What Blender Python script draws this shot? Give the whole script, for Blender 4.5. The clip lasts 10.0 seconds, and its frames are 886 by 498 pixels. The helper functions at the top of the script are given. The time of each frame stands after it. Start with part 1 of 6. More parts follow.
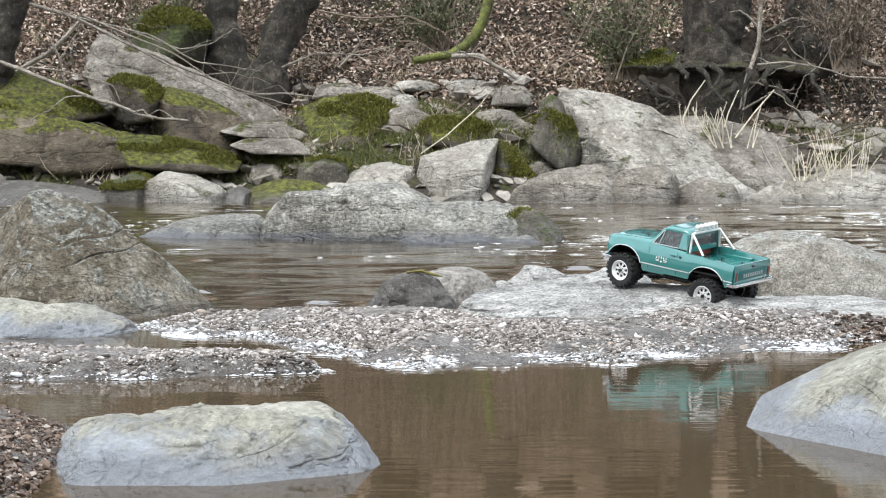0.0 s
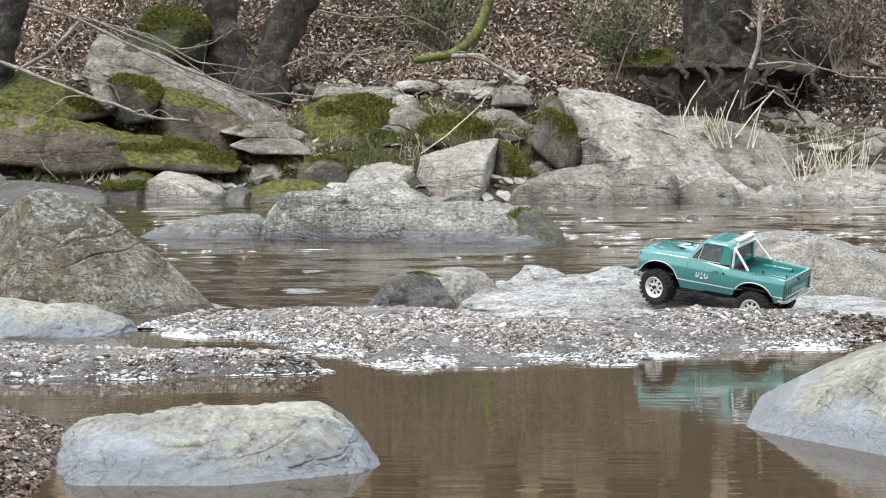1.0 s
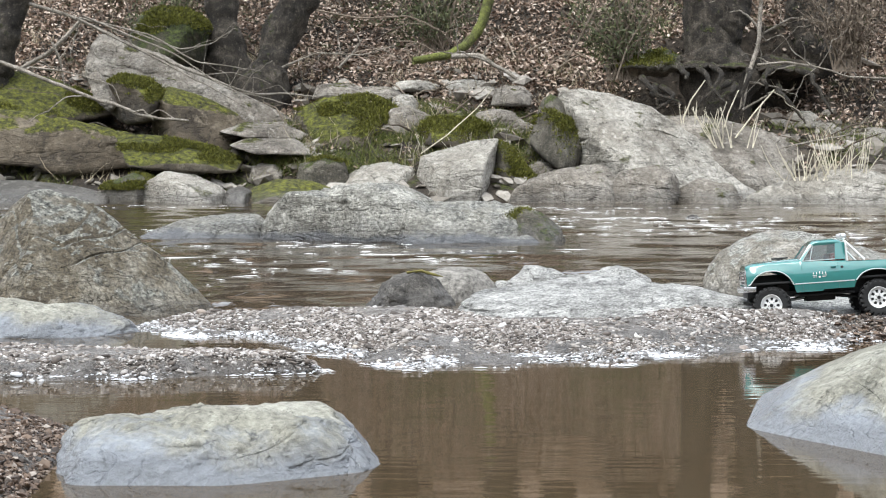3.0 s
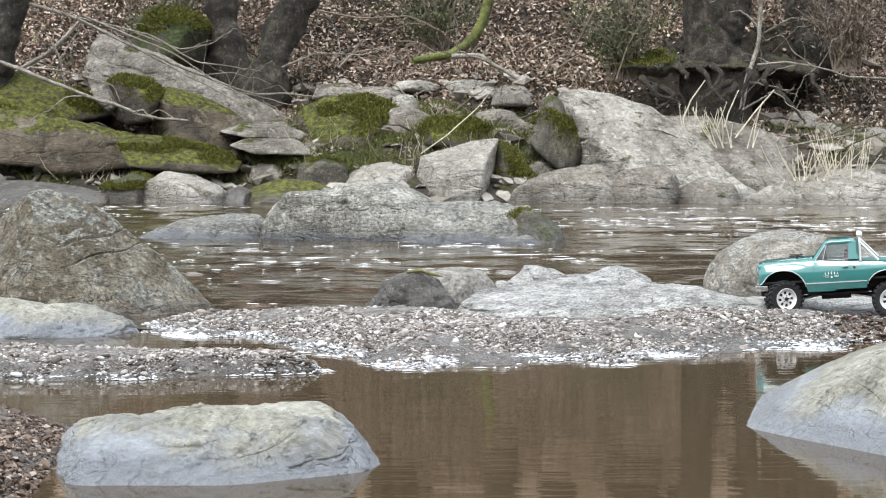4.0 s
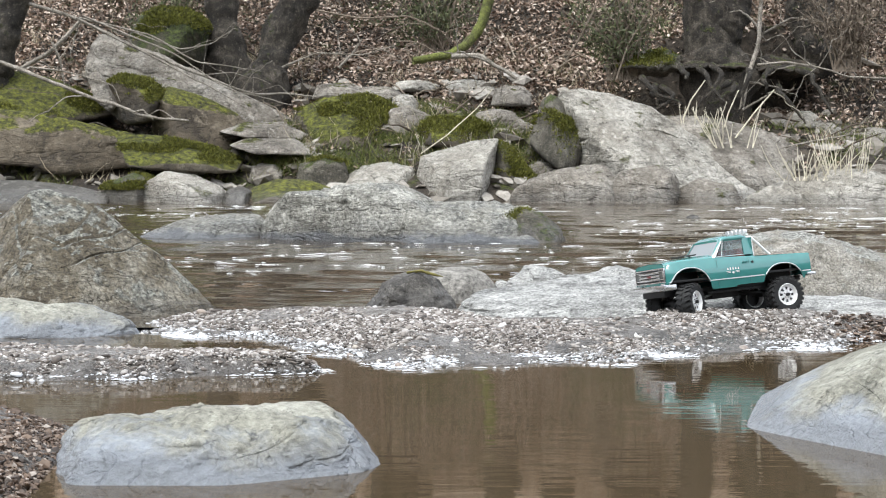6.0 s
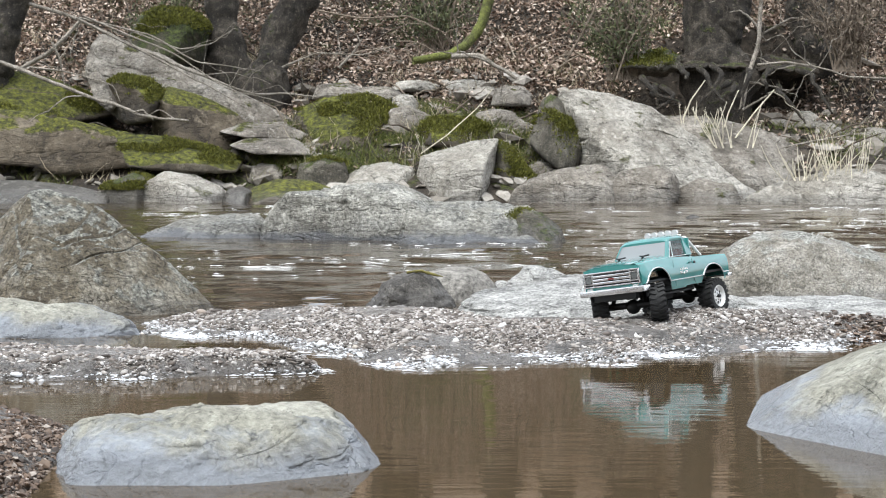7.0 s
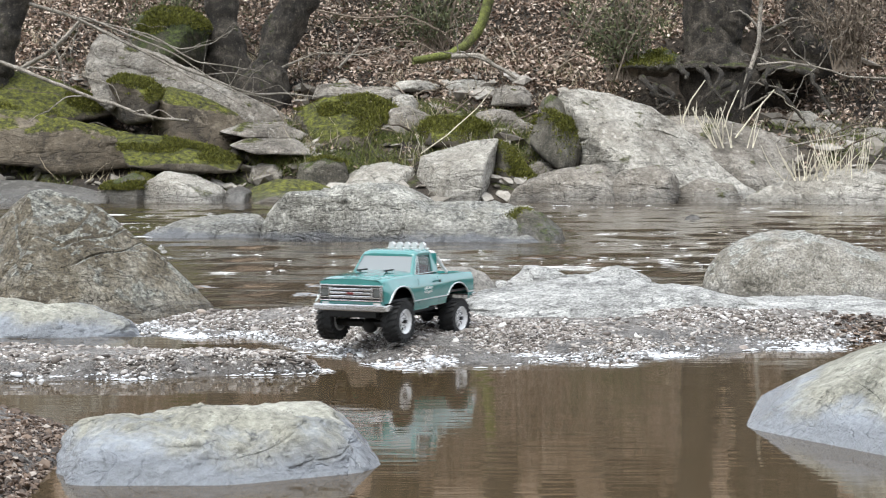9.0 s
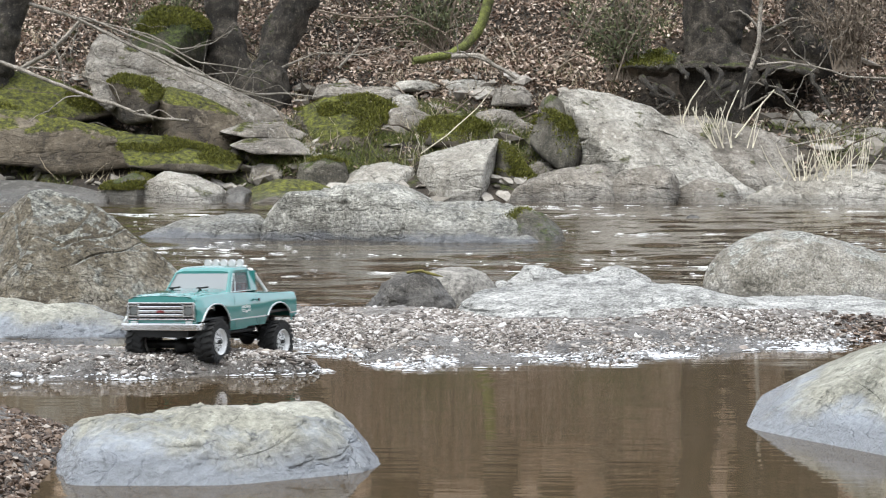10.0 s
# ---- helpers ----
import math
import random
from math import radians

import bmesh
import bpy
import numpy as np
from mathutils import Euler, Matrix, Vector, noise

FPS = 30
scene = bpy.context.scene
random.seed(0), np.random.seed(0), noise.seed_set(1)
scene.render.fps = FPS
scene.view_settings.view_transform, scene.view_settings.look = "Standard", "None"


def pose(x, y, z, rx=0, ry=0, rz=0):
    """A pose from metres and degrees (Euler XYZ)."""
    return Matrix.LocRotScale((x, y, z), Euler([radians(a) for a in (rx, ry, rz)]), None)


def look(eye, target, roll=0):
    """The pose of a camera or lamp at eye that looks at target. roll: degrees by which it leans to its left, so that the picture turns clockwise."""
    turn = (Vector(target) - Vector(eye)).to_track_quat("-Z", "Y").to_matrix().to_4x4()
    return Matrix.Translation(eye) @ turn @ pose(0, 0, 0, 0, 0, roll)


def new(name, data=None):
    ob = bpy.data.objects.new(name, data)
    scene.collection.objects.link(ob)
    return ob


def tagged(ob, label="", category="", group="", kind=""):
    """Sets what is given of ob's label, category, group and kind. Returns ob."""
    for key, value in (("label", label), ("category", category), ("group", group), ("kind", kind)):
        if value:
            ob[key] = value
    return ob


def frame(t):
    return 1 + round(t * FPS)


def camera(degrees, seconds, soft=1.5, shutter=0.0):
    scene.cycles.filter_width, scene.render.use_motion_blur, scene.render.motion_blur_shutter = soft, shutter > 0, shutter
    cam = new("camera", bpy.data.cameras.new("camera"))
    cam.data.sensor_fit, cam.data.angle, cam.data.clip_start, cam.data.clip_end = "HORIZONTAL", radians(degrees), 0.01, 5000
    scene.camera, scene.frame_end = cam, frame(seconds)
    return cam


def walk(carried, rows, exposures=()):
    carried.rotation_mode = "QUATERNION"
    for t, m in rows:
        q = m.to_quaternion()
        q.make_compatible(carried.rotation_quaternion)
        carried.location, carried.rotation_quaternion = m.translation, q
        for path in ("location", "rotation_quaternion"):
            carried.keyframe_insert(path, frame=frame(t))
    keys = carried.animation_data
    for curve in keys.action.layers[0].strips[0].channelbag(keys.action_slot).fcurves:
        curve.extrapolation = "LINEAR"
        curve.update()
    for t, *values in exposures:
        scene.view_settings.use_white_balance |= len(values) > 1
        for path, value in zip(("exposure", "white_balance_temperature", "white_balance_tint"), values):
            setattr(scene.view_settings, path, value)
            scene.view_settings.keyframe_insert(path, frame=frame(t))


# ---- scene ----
cam = camera(26, 10.0, soft=1.0, shutter=0.3)
cam.data.dof.use_dof, cam.data.dof.focus_distance, cam.data.dof.aperture_fstop = True, 2.45, 58
EYE = pose(0, 0, 0.228, 87.1, 0, 0)
walk(cam, [(0, EYE), (10, EYE)], exposures=[(0, 0.88), (10, 0.88)])

# ---- light: an overcast sky
world = bpy.data.worlds.new("world")
scene.world = world
world.use_nodes = True
wn, wl = world.node_tree.nodes, world.node_tree.links
sky = wn.new("ShaderNodeTexSky")
sky.sky_type, sky.sun_disc = "NISHITA", False
sky.sun_elevation, sky.sun_rotation = radians(66), radians(215)
sky.dust_density = 3.0
grey = wn.new("ShaderNodeHueSaturation")
grey.inputs["Saturation"].default_value = 0.7
wl.new(sky.outputs[0], grey.inputs["Color"])
cloud = wn.new("ShaderNodeMix")
cloud.data_type = "RGBA"
cloud.inputs[0].default_value, cloud.inputs[7].default_value = 0.65, (10.6, 11.4, 12.5, 1)
wl.new(grey.outputs[0], cloud.inputs[6])
wl.new(cloud.outputs[2], wn["Background"].inputs[0])
wn["Background"].inputs[1].default_value = 0.102
sun = new("sun", bpy.data.lights.new("sun", "SUN"))
sun.data.energy, sun.data.angle, sun.data.color = 2.0, radians(36), (0.98, 1.0, 0.97)
sun.matrix_world = look((-1.4, 0.6, 4.4), (0, 2.5, 0))


# ---- noise on arrays
def hashed(i, j, k, seed):
    h = (i * 374761393 + j * 668265263 + k * 2147483647 + seed * 974634777) & 0xFFFFFFFF
    h = ((h ^ (h >> 13)) * 1274126177) & 0xFFFFFFFF
    return ((h ^ (h >> 16)) & 0xFFFF) / 32767.5 - 1.0


def vnoise(p, seed=0):
    """Smooth value noise in -1..1 at the points p (n, 3)."""
    q = np.floor(p).astype(np.int64)
    f = p - q
    f = f * f * f * (f * (f * 6 - 15) + 10)
    out = np.zeros(len(p))
    for a in (0, 1):
        for b in (0, 1):
            for c in (0, 1):
                wgt = (f[:, 0] if a else 1 - f[:, 0]) * (f[:, 1] if b else 1 - f[:, 1]) * (f[:, 2] if c else 1 - f[:, 2])
                out += wgt * hashed(q[:, 0] + a, q[:, 1] + b, q[:, 2] + c, seed)
    return out


def fbm(p, octaves=4, seed=0, gain=0.5):
    out, amp, q = np.zeros(len(p)), 1.0, p.copy()
    for o in range(octaves):
        out += amp * vnoise(q, seed + o * 17)
        q, amp = q * 2.03 + 11.3, amp * gain
    return out


# ---- mesh helpers
def grid_mesh(name, V, closed_v=False, flip=False):
    """A mesh from an array of points (rows, columns, 3)."""
    nu, nv = V.shape[:2]
    idx = np.arange(nu * nv).reshape(nu, nv)
    a, b, c, d = idx[:-1, :-1], idx[1:, :-1], idx[1:, 1:], idx[:-1, 1:]
    f = np.stack([a, b, c, d] if not flip else [a, d, c, b], -1).reshape(-1, 4)
    me = bpy.data.meshes.new(name)
    me.from_pydata(V.reshape(-1, 3).tolist(), [], f.tolist())
    me.polygons.foreach_set("use_smooth", np.ones(len(me.polygons), dtype=bool))
    me.update()
    return me


def obj(name, me, material, parent=None, label="", category="", group="", kind=""):
    if material:
        me.materials.append(material)
    ob = new(name, me)
    if parent is not None:
        ob.parent = parent
    return tagged(ob, label, category, group, kind)


def part(name, bm, material, parent, label="", smooth=True):
    """A bmesh as one mesh under a thing."""
    me = bpy.data.meshes.new(name)
    bm.to_mesh(me)
    bm.free()
    for poly in me.polygons:
        poly.use_smooth = smooth
    if smooth:
        me.set_sharp_from_angle(angle=radians(35))
    return obj(name, me, material, parent, label)


# ---- materials
def material(name):
    m = bpy.data.materials.new(name)
    m.use_nodes = True
    return m, m.node_tree.nodes, m.node_tree.links, m.node_tree.nodes["Principled BSDF"]


def ramp(nodes, links, src, stops):
    r = nodes.new("ShaderNodeValToRGB")
    els = r.color_ramp.elements
    while len(els) < len(stops):
        els.new(0.5)
    for e, (p, c) in zip(els, stops):
        e.position = p
        e.color = (*c, 1) if isinstance(c, tuple) else (c, c, c, 1)
    links.new(src, r.inputs[0])
    return r.outputs[0]


def tex(nodes, links, kind, scale, coord, **kw):
    n = nodes.new("ShaderNodeTex" + kind)
    n.inputs["Scale"].default_value = scale
    for k, v in kw.items():
        n.inputs[k].default_value = v
    links.new(coord, n.inputs["Vector"])
    return n


def mixed(nodes, links, fac, a, b, blend="MIX"):
    m = nodes.new("ShaderNodeMix")
    m.data_type, m.blend_type = "RGBA", blend
    for sock, val in ((m.inputs[0], fac), (m.inputs[6], a), (m.inputs[7], b)):
        if isinstance(val, (int, float)):
            sock.default_value = val
        elif isinstance(val, tuple):
            sock.default_value = (*val, 1)
        else:
            links.new(val, sock)
    return m.outputs[2]


def calc(nodes, links, op, a, b=0.0, clamp=False):
    m = nodes.new("ShaderNodeMath")
    m.operation, m.use_clamp = op, clamp
    for sock, val in ((m.inputs[0], a), (m.inputs[1], b)):
        if isinstance(val, (int, float)):
            sock.default_value = val
        else:
            links.new(val, sock)
    return m.outputs[0]


def bumped(nodes, links, bsdf, height, strength, distance):
    b = nodes.new("ShaderNodeBump")
    b.inputs["Strength"].default_value, b.inputs["Distance"].default_value = strength, distance
    links.new(height, b.inputs["Height"])
    links.new(b.outputs[0], bsdf.inputs["Normal"])


def stone(name, dark, mid, light, size, moss=0.0, wet=0.0, moss_or_pale_colour=(0.07, 0.10, 0.012), streak=0.6, lay=12, relief=0.55, sky_sheen=None, bark=False, speck=0.85, moss_up=0.34, lines=0.0):
    """Rock: size is the scale of its patches in metres; moss 0..1; wet: height up to which it is glossy."""
    m, n, l, bsdf = material(name)
    co = n.new("ShaderNodeTexCoord").outputs["Object"]
    big = tex(n, l, "Noise", 1 / size, co, Detail=6.0, Roughness=0.65)
    fine = tex(n, l, "Noise", 14 / size, co, Detail=8.0, Roughness=0.75)
    spots = tex(n, l, "Voronoi", 22 / size, co)
    col = ramp(n, l, big.outputs["Fac"], [(0.3, dark), (0.5, mid), (0.72, light)])
    grain = ramp(n, l, fine.outputs["Fac"], [(0.36, 0.22), (0.5, 0.95), (0.64, 1.6)])
    col = mixed(n, l, speck, col, grain, "MULTIPLY")
    lichen = tex(n, l, "Noise", 5 / size, co, Detail=5.0, Roughness=0.7)
    col = mixed(n, l, ramp(n, l, lichen.outputs["Fac"], [(0.56, 0.0), (0.68, 0.55)]), col, tuple(min(1, c * 1.35) for c in light))
    stain = tex(n, l, "Noise", 2.3 / size, co, Detail=7.0, Roughness=0.7)
    col = mixed(n, l, ramp(n, l, stain.outputs["Fac"], [(0.56, 0.0), (0.7, 0.7)]), col, tuple(c * 0.5 for c in dark))
    turn = n.new("ShaderNodeMapping")
    turn.inputs["Rotation"].default_value = (radians(8), radians(lay), 0)
    turn.inputs["Scale"].default_value = (1.6, 1.6, 0.2) if bark else (0.22, 0.22, 1.6)
    l.new(co, turn.inputs["Vector"])
    grains = tex(n, l, "Noise", 4 / size, turn.outputs[0], Detail=8.0, Roughness=0.7, Distortion=1.2)
    col = mixed(n, l, 0.6 * streak, col, ramp(n, l, grains.outputs["Fac"], [(0.32, 0.35), (0.5, 1.0), (0.66, 1.45)]), "MULTIPLY")
    rough = 0.85
    pits = tex(n, l, "Voronoi", 30 / size, co)
    col = mixed(n, l, calc(n, l, "MULTIPLY", ramp(n, l, pits.outputs["Distance"], [(0.12, 1.0), (0.3, 0.0)]), ramp(n, l, stain.outputs["Fac"], [(0.4, 0.0), (0.6, 0.7)])), col, tuple(c * 0.4 for c in dark))
    warp = tex(n, l, "Noise", 3 / size, co, Detail=4.0)
    bent = mixed(n, l, 0.06 * size * 8 if size < 0.12 else 0.12, co, warp.outputs["Color"], "LINEAR_LIGHT")
    split = n.new("ShaderNodeTexVoronoi")
    split.feature = "DISTANCE_TO_EDGE"
    split.inputs["Scale"].default_value = 1.6 / size
    l.new(bent, split.inputs["Vector"])
    crack = ramp(n, l, split.outputs["Distance"], [(0.0, 1.0), (0.035, 0.0)])
    part_crack = calc(n, l, "MULTIPLY", crack, ramp(n, l, lichen.outputs["Fac"], [(0.42, 1.0), (0.55, 0.0)]))
    col = mixed(n, l, calc(n, l, "MULTIPLY", part_crack, 0.75), col, tuple(c * 0.25 for c in dark))
    height = calc(n, l, "ADD", calc(n, l, "MULTIPLY", big.outputs["Fac"], 1.5), fine.outputs["Fac"])
    height = calc(n, l, "ADD", height, calc(n, l, "MULTIPLY", spots.outputs["Distance"], -0.25))
    height = calc(n, l, "SUBTRACT", height, calc(n, l, "MULTIPLY", part_crack, 0.8))
    height = calc(n, l, "ADD", height, calc(n, l, "MULTIPLY", grains.outputs["Fac"], 1.6 * streak))
    if lines:
        # dark partings along the bedding
        bed = tex(n, l, "Noise", 1.7 / size, turn.outputs[0], Detail=3.0, Roughness=0.6, Distortion=0.6)
        off = calc(n, l, "ABSOLUTE", calc(n, l, "SUBTRACT", bed.outputs["Fac"], 0.5))
        cut = calc(n, l, "MULTIPLY", ramp(n, l, off, [(0.0, 1.0), (0.014, 0.0)]), ramp(n, l, stain.outputs["Fac"], [(0.42, 0.0), (0.56, 1.0)]))
        col = mixed(n, l, calc(n, l, "MULTIPLY", cut, lines), col, tuple(c * 0.3 for c in dark))
        height = calc(n, l, "SUBTRACT", height, calc(n, l, "MULTIPLY", cut, 1.6 * lines))
    geo = n.new("ShaderNodeNewGeometry")
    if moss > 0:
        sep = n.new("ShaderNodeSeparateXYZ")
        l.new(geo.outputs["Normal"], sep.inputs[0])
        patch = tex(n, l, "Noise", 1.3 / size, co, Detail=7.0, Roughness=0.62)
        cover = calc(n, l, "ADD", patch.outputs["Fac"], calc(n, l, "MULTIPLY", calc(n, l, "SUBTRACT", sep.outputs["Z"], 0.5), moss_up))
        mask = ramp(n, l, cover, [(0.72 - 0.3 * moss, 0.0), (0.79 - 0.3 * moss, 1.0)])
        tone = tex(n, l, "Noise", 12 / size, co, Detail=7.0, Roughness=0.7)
        green = ramp(n, l, tone.outputs["Fac"], [(0.36, tuple(c * 0.10 for c in moss_or_pale_colour)), (0.5, tuple(c * 0.7 for c in moss_or_pale_colour)), (0.64, tuple(c * 1.7 for c in moss_or_pale_colour))])
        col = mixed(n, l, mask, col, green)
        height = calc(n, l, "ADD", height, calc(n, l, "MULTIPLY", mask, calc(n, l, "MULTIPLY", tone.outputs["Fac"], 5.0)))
    if sky_sheen:
        # blue-grey sky sheen of the wet foot, painted into the colour below a height
        sepf = n.new("ShaderNodeSeparateXYZ")
        l.new(geo.outputs["Position"], sepf.inputs[0])
        edge = calc(n, l, "ADD", calc(n, l, "DIVIDE", sepf.outputs["Z"], sky_sheen[1]), calc(n, l, "MULTIPLY", calc(n, l, "SUBTRACT", big.outputs["Fac"], 0.5), 2.2))
        coat = mixed(n, l, 0.6, sky_sheen[0], ramp(n, l, fine.outputs["Fac"], [(0.3, 0.55), (0.7, 1.3)]), "MULTIPLY")
        col = mixed(n, l, ramp(n, l, edge, [(0.35, 0.85), (0.75, 0.0)]), col, coat)
    if wet > 0:
        sepz = n.new("ShaderNodeSeparateXYZ")
        l.new(geo.outputs["Position"], sepz.inputs[0])
        level = calc(n, l, "ADD", sepz.outputs["Z"], calc(n, l, "MULTIPLY", big.outputs["Fac"], -wet))
        damp = ramp(n, l, calc(n, l, "DIVIDE", level, wet), [(0.0, 1.0), (0.45, 0.0)])
        l.new(calc(n, l, "SUBTRACT", 0.85, calc(n, l, "MULTIPLY", damp, 0.6)), bsdf.inputs["Roughness"])
        col = mixed(n, l, calc(n, l, "MULTIPLY", damp, 0.35), col, (0.05, 0.045, 0.04))
    else:
        bsdf.inputs["Roughness"].default_value = rough
    l.new(col, bsdf.inputs["Base Color"])
    bumped(n, l, bsdf, height, relief, size * 0.11)
    return m


def plain(name, colour, rough=0.6, metal=0.0, vary=0.25, scale=40.0, coat=0.0):
    m, n, l, bsdf = material(name)
    co = n.new("ShaderNodeTexCoord").outputs["Object"]
    t = tex(n, l, "Noise", scale, co, Detail=5.0, Roughness=0.65)
    col = ramp(n, l, t.outputs["Fac"], [(0.3, tuple(c * (1 - vary) for c in colour)), (0.7, tuple(min(1, c * (1 + vary)) for c in colour))])
    l.new(col, bsdf.inputs["Base Color"])
    bsdf.inputs["Roughness"].default_value, bsdf.inputs["Metallic"].default_value = rough, metal
    bsdf.inputs["Coat Weight"].default_value = coat
    bsdf.inputs["Coat Roughness"].default_value, bsdf.inputs["Coat IOR"].default_value = 0.06, 1.8
    return m


def island(name, stops, rough=0.8, bump=0.0, spec=0.5):
    """Many small pieces, each with a tone of its own."""
    m, n, l, bsdf = material(name)
    g = n.new("ShaderNodeNewGeometry")
    col = ramp(n, l, g.outputs["Random Per Island"], stops)
    co = n.new("ShaderNodeTexCoord").outputs["Object"]
    t = tex(n, l, "Noise", 300.0 if bump else 60.0, co, Detail=4.0)
    col = mixed(n, l, 0.6, col, ramp(n, l, t.outputs["Fac"], [(0.3, 0.55), (0.7, 1.35)]), "MULTIPLY")
    l.new(col, bsdf.inputs["Base Color"])
    bsdf.inputs["Roughness"].default_value = rough
    bsdf.inputs["Specular IOR Level"].default_value = spec
    return m


def water_material(name, colour, ripple, strength, drawn=1.0):
    """Turbid water; drawn: how far its ripples are drawn out along x."""
    m, n, l, bsdf = material(name)
    co = n.new("ShaderNodeTexCoord").outputs["Object"]
    pull = n.new("ShaderNodeMapping")
    pull.inputs["Scale"].default_value = (1 / drawn, 1, 1)
    l.new(co, pull.inputs["Vector"])
    a = tex(n, l, "Noise", 1 / ripple, pull.outputs[0], Detail=3.0, Roughness=0.5, Distortion=0.2)
    bsdf.inputs["Base Color"].default_value = (*colour, 1)
    bsdf.inputs["Roughness"].default_value = 0.03
    bsdf.inputs["IOR"].default_value = 1.333
    bumped(n, l, bsdf, a.outputs["Fac"], strength, ripple * 0.12)
    return m


# pale lichen that also paints the light on the boulder's upward faces
M_BOULDER = stone("boulder_stone", (0.065, 0.048, 0.027), (0.185, 0.156, 0.110), (0.43, 0.40, 0.335), 0.075, wet=0.02, lay=-35, relief=0.9, moss=0.26, moss_or_pale_colour=(0.44, 0.43, 0.375), speck=0.85, moss_up=0.8, lines=0.3)
# the wet sheen of the lower rock is part of this stone's colour
M_PALE = stone("pale_stone", (0.125, 0.122, 0.098), (0.30, 0.29, 0.24), (0.43, 0.42, 0.36), 0.09, wet=0.03, streak=0.5, relief=0.6, sky_sheen=((0.33, 0.36, 0.41), 0.04), speck=0.55)
M_SLAB = stone("slab_stone", (0.19, 0.185, 0.175), (0.42, 0.415, 0.395), (0.60, 0.59, 0.57), 0.05, wet=0.012, streak=1.0, lay=6, relief=0.9, lines=0.7)
M_DARK = stone("dark_stone", (0.030, 0.027, 0.025), (0.085, 0.078, 0.07), (0.22, 0.205, 0.185), 0.05, wet=0.03)
M_RIVER = stone("river_stone", (0.10, 0.093, 0.075), (0.37, 0.357, 0.315), (0.60, 0.585, 0.535), 0.13, wet=0.06, lay=-15, relief=0.8, sky_sheen=((0.20, 0.21, 0.23), 0.03), moss=0.30, moss_or_pale_colour=(0.46, 0.45, 0.41), lines=0.4)
M_BANK = stone("bank_stone", (0.065, 0.054, 0.042), (0.25, 0.222, 0.187), (0.44, 0.41, 0.365), 0.22, moss=0.14, wet=0.06, streak=0.6, lay=24, moss_or_pale_colour=(0.085, 0.088, 0.010), speck=0.5, relief=0.7, lines=0.4)
M_MOSSY = stone("mossy_stone", (0.014, 0.011, 0.008), (0.075, 0.060, 0.042), (0.185, 0.16, 0.125), 0.30, moss=0.52, wet=0.08, moss_or_pale_colour=(0.088, 0.092, 0.008), streak=0.6, speck=0.4, relief=0.45, moss_up=0.8)
M_WATER = water_material("river_water", (0.052, 0.038, 0.024), 0.035, 0.35, 2.0)
M_POOL = water_material("pool_water", (0.060, 0.042, 0.023), 0.016, 0.10, 7.0)
M_BARK = stone("bark", (0.008, 0.006, 0.004), (0.045, 0.036, 0.026), (0.165, 0.14, 0.11), 0.09, moss=0.50, moss_or_pale_colour=(0.062, 0.068, 0.012), bark=True, streak=1.0, relief=1.0, moss_up=0.15)
M_GRAVEL = island("gravel", [(0.0, (0.035, 0.028, 0.023)), (0.3, (0.13, 0.106, 0.090)), (0.65, (0.285, 0.255, 0.228)), (0.9, (0.46, 0.43, 0.41)), (1.0, (0.66, 0.64, 0.62))], 0.6, 1.0)
# wet stones paler than dry ones: sky glints are put into their colour
M_WETGLINT = island("wet_gravel", [(0.0, (0.09, 0.083, 0.078)), (0.5, (0.34, 0.33, 0.325)), (1.0, (0.66, 0.67, 0.69))], 0.10, 1.0)
M_LEAF = island("leaf_litter", [(0.0, (0.045, 0.031, 0.023)), (0.3, (0.22, 0.156, 0.118)), (0.75, (0.46, 0.355, 0.285)), (1.0, (0.66, 0.56, 0.48))], 0.85, 0.0, 0.2)
M_SOIL = stone("soil", (0.008, 0.006, 0.004), (0.040, 0.030, 0.021), (0.12, 0.096, 0.072), 0.25, moss=0.20, moss_or_pale_colour=(0.055, 0.063, 0.011), speck=0.8)
M_SAND = stone("wet_sand", (0.06, 0.052, 0.044), (0.22, 0.20, 0.183), (0.38, 0.36, 0.34), 0.03, wet=0.03, speck=1.0, relief=1.0)
M_STEM = island("dry_stems", [(0.0, (0.30, 0.24, 0.15)), (1.0, (0.62, 0.54, 0.38))], 0.7)
M_TWIG = island("twigs", [(0.0, (0.07, 0.05, 0.035)), (1.0, (0.26, 0.21, 0.16))], 0.8)
M_SPECK = stone("speckled_stone", (0.12, 0.108, 0.085), (0.25, 0.23, 0.195), (0.38, 0.36, 0.325), 0.045, wet=0.02, streak=0.7, moss=0.42, moss_or_pale_colour=(0.37, 0.365, 0.33), relief=0.6)
M_SMOOTH = stone("smooth_stone", (0.20, 0.185, 0.165), (0.25, 0.235, 0.21), (0.31, 0.29, 0.265), 0.12)
M_BANKPALE = stone("pale_bank_stone", (0.17, 0.148, 0.118), (0.37, 0.345, 0.30), (0.54, 0.51, 0.46), 0.25, moss=0.10, wet=0.05, streak=0.55, lay=25, moss_or_pale_colour=(0.085, 0.088, 0.012), speck=0.45, relief=0.7, lines=0.35)
M_LEDGE = stone("tan_ledge_stone", (0.026, 0.019, 0.012), (0.105, 0.083, 0.057), (0.215, 0.18, 0.135), 0.28, moss=0.32, wet=0.06, moss_or_pale_colour=(0.090, 0.092, 0.009), streak=0.6, lay=15, speck=0.4, relief=0.4, moss_up=0.95, lines=0.5)
M_DARKBANK = stone("dark_bank_stone", (0.028, 0.025, 0.021), (0.085, 0.078, 0.068), (0.19, 0.178, 0.16), 0.2, wet=0.08, speck=0.4, relief=0.4)
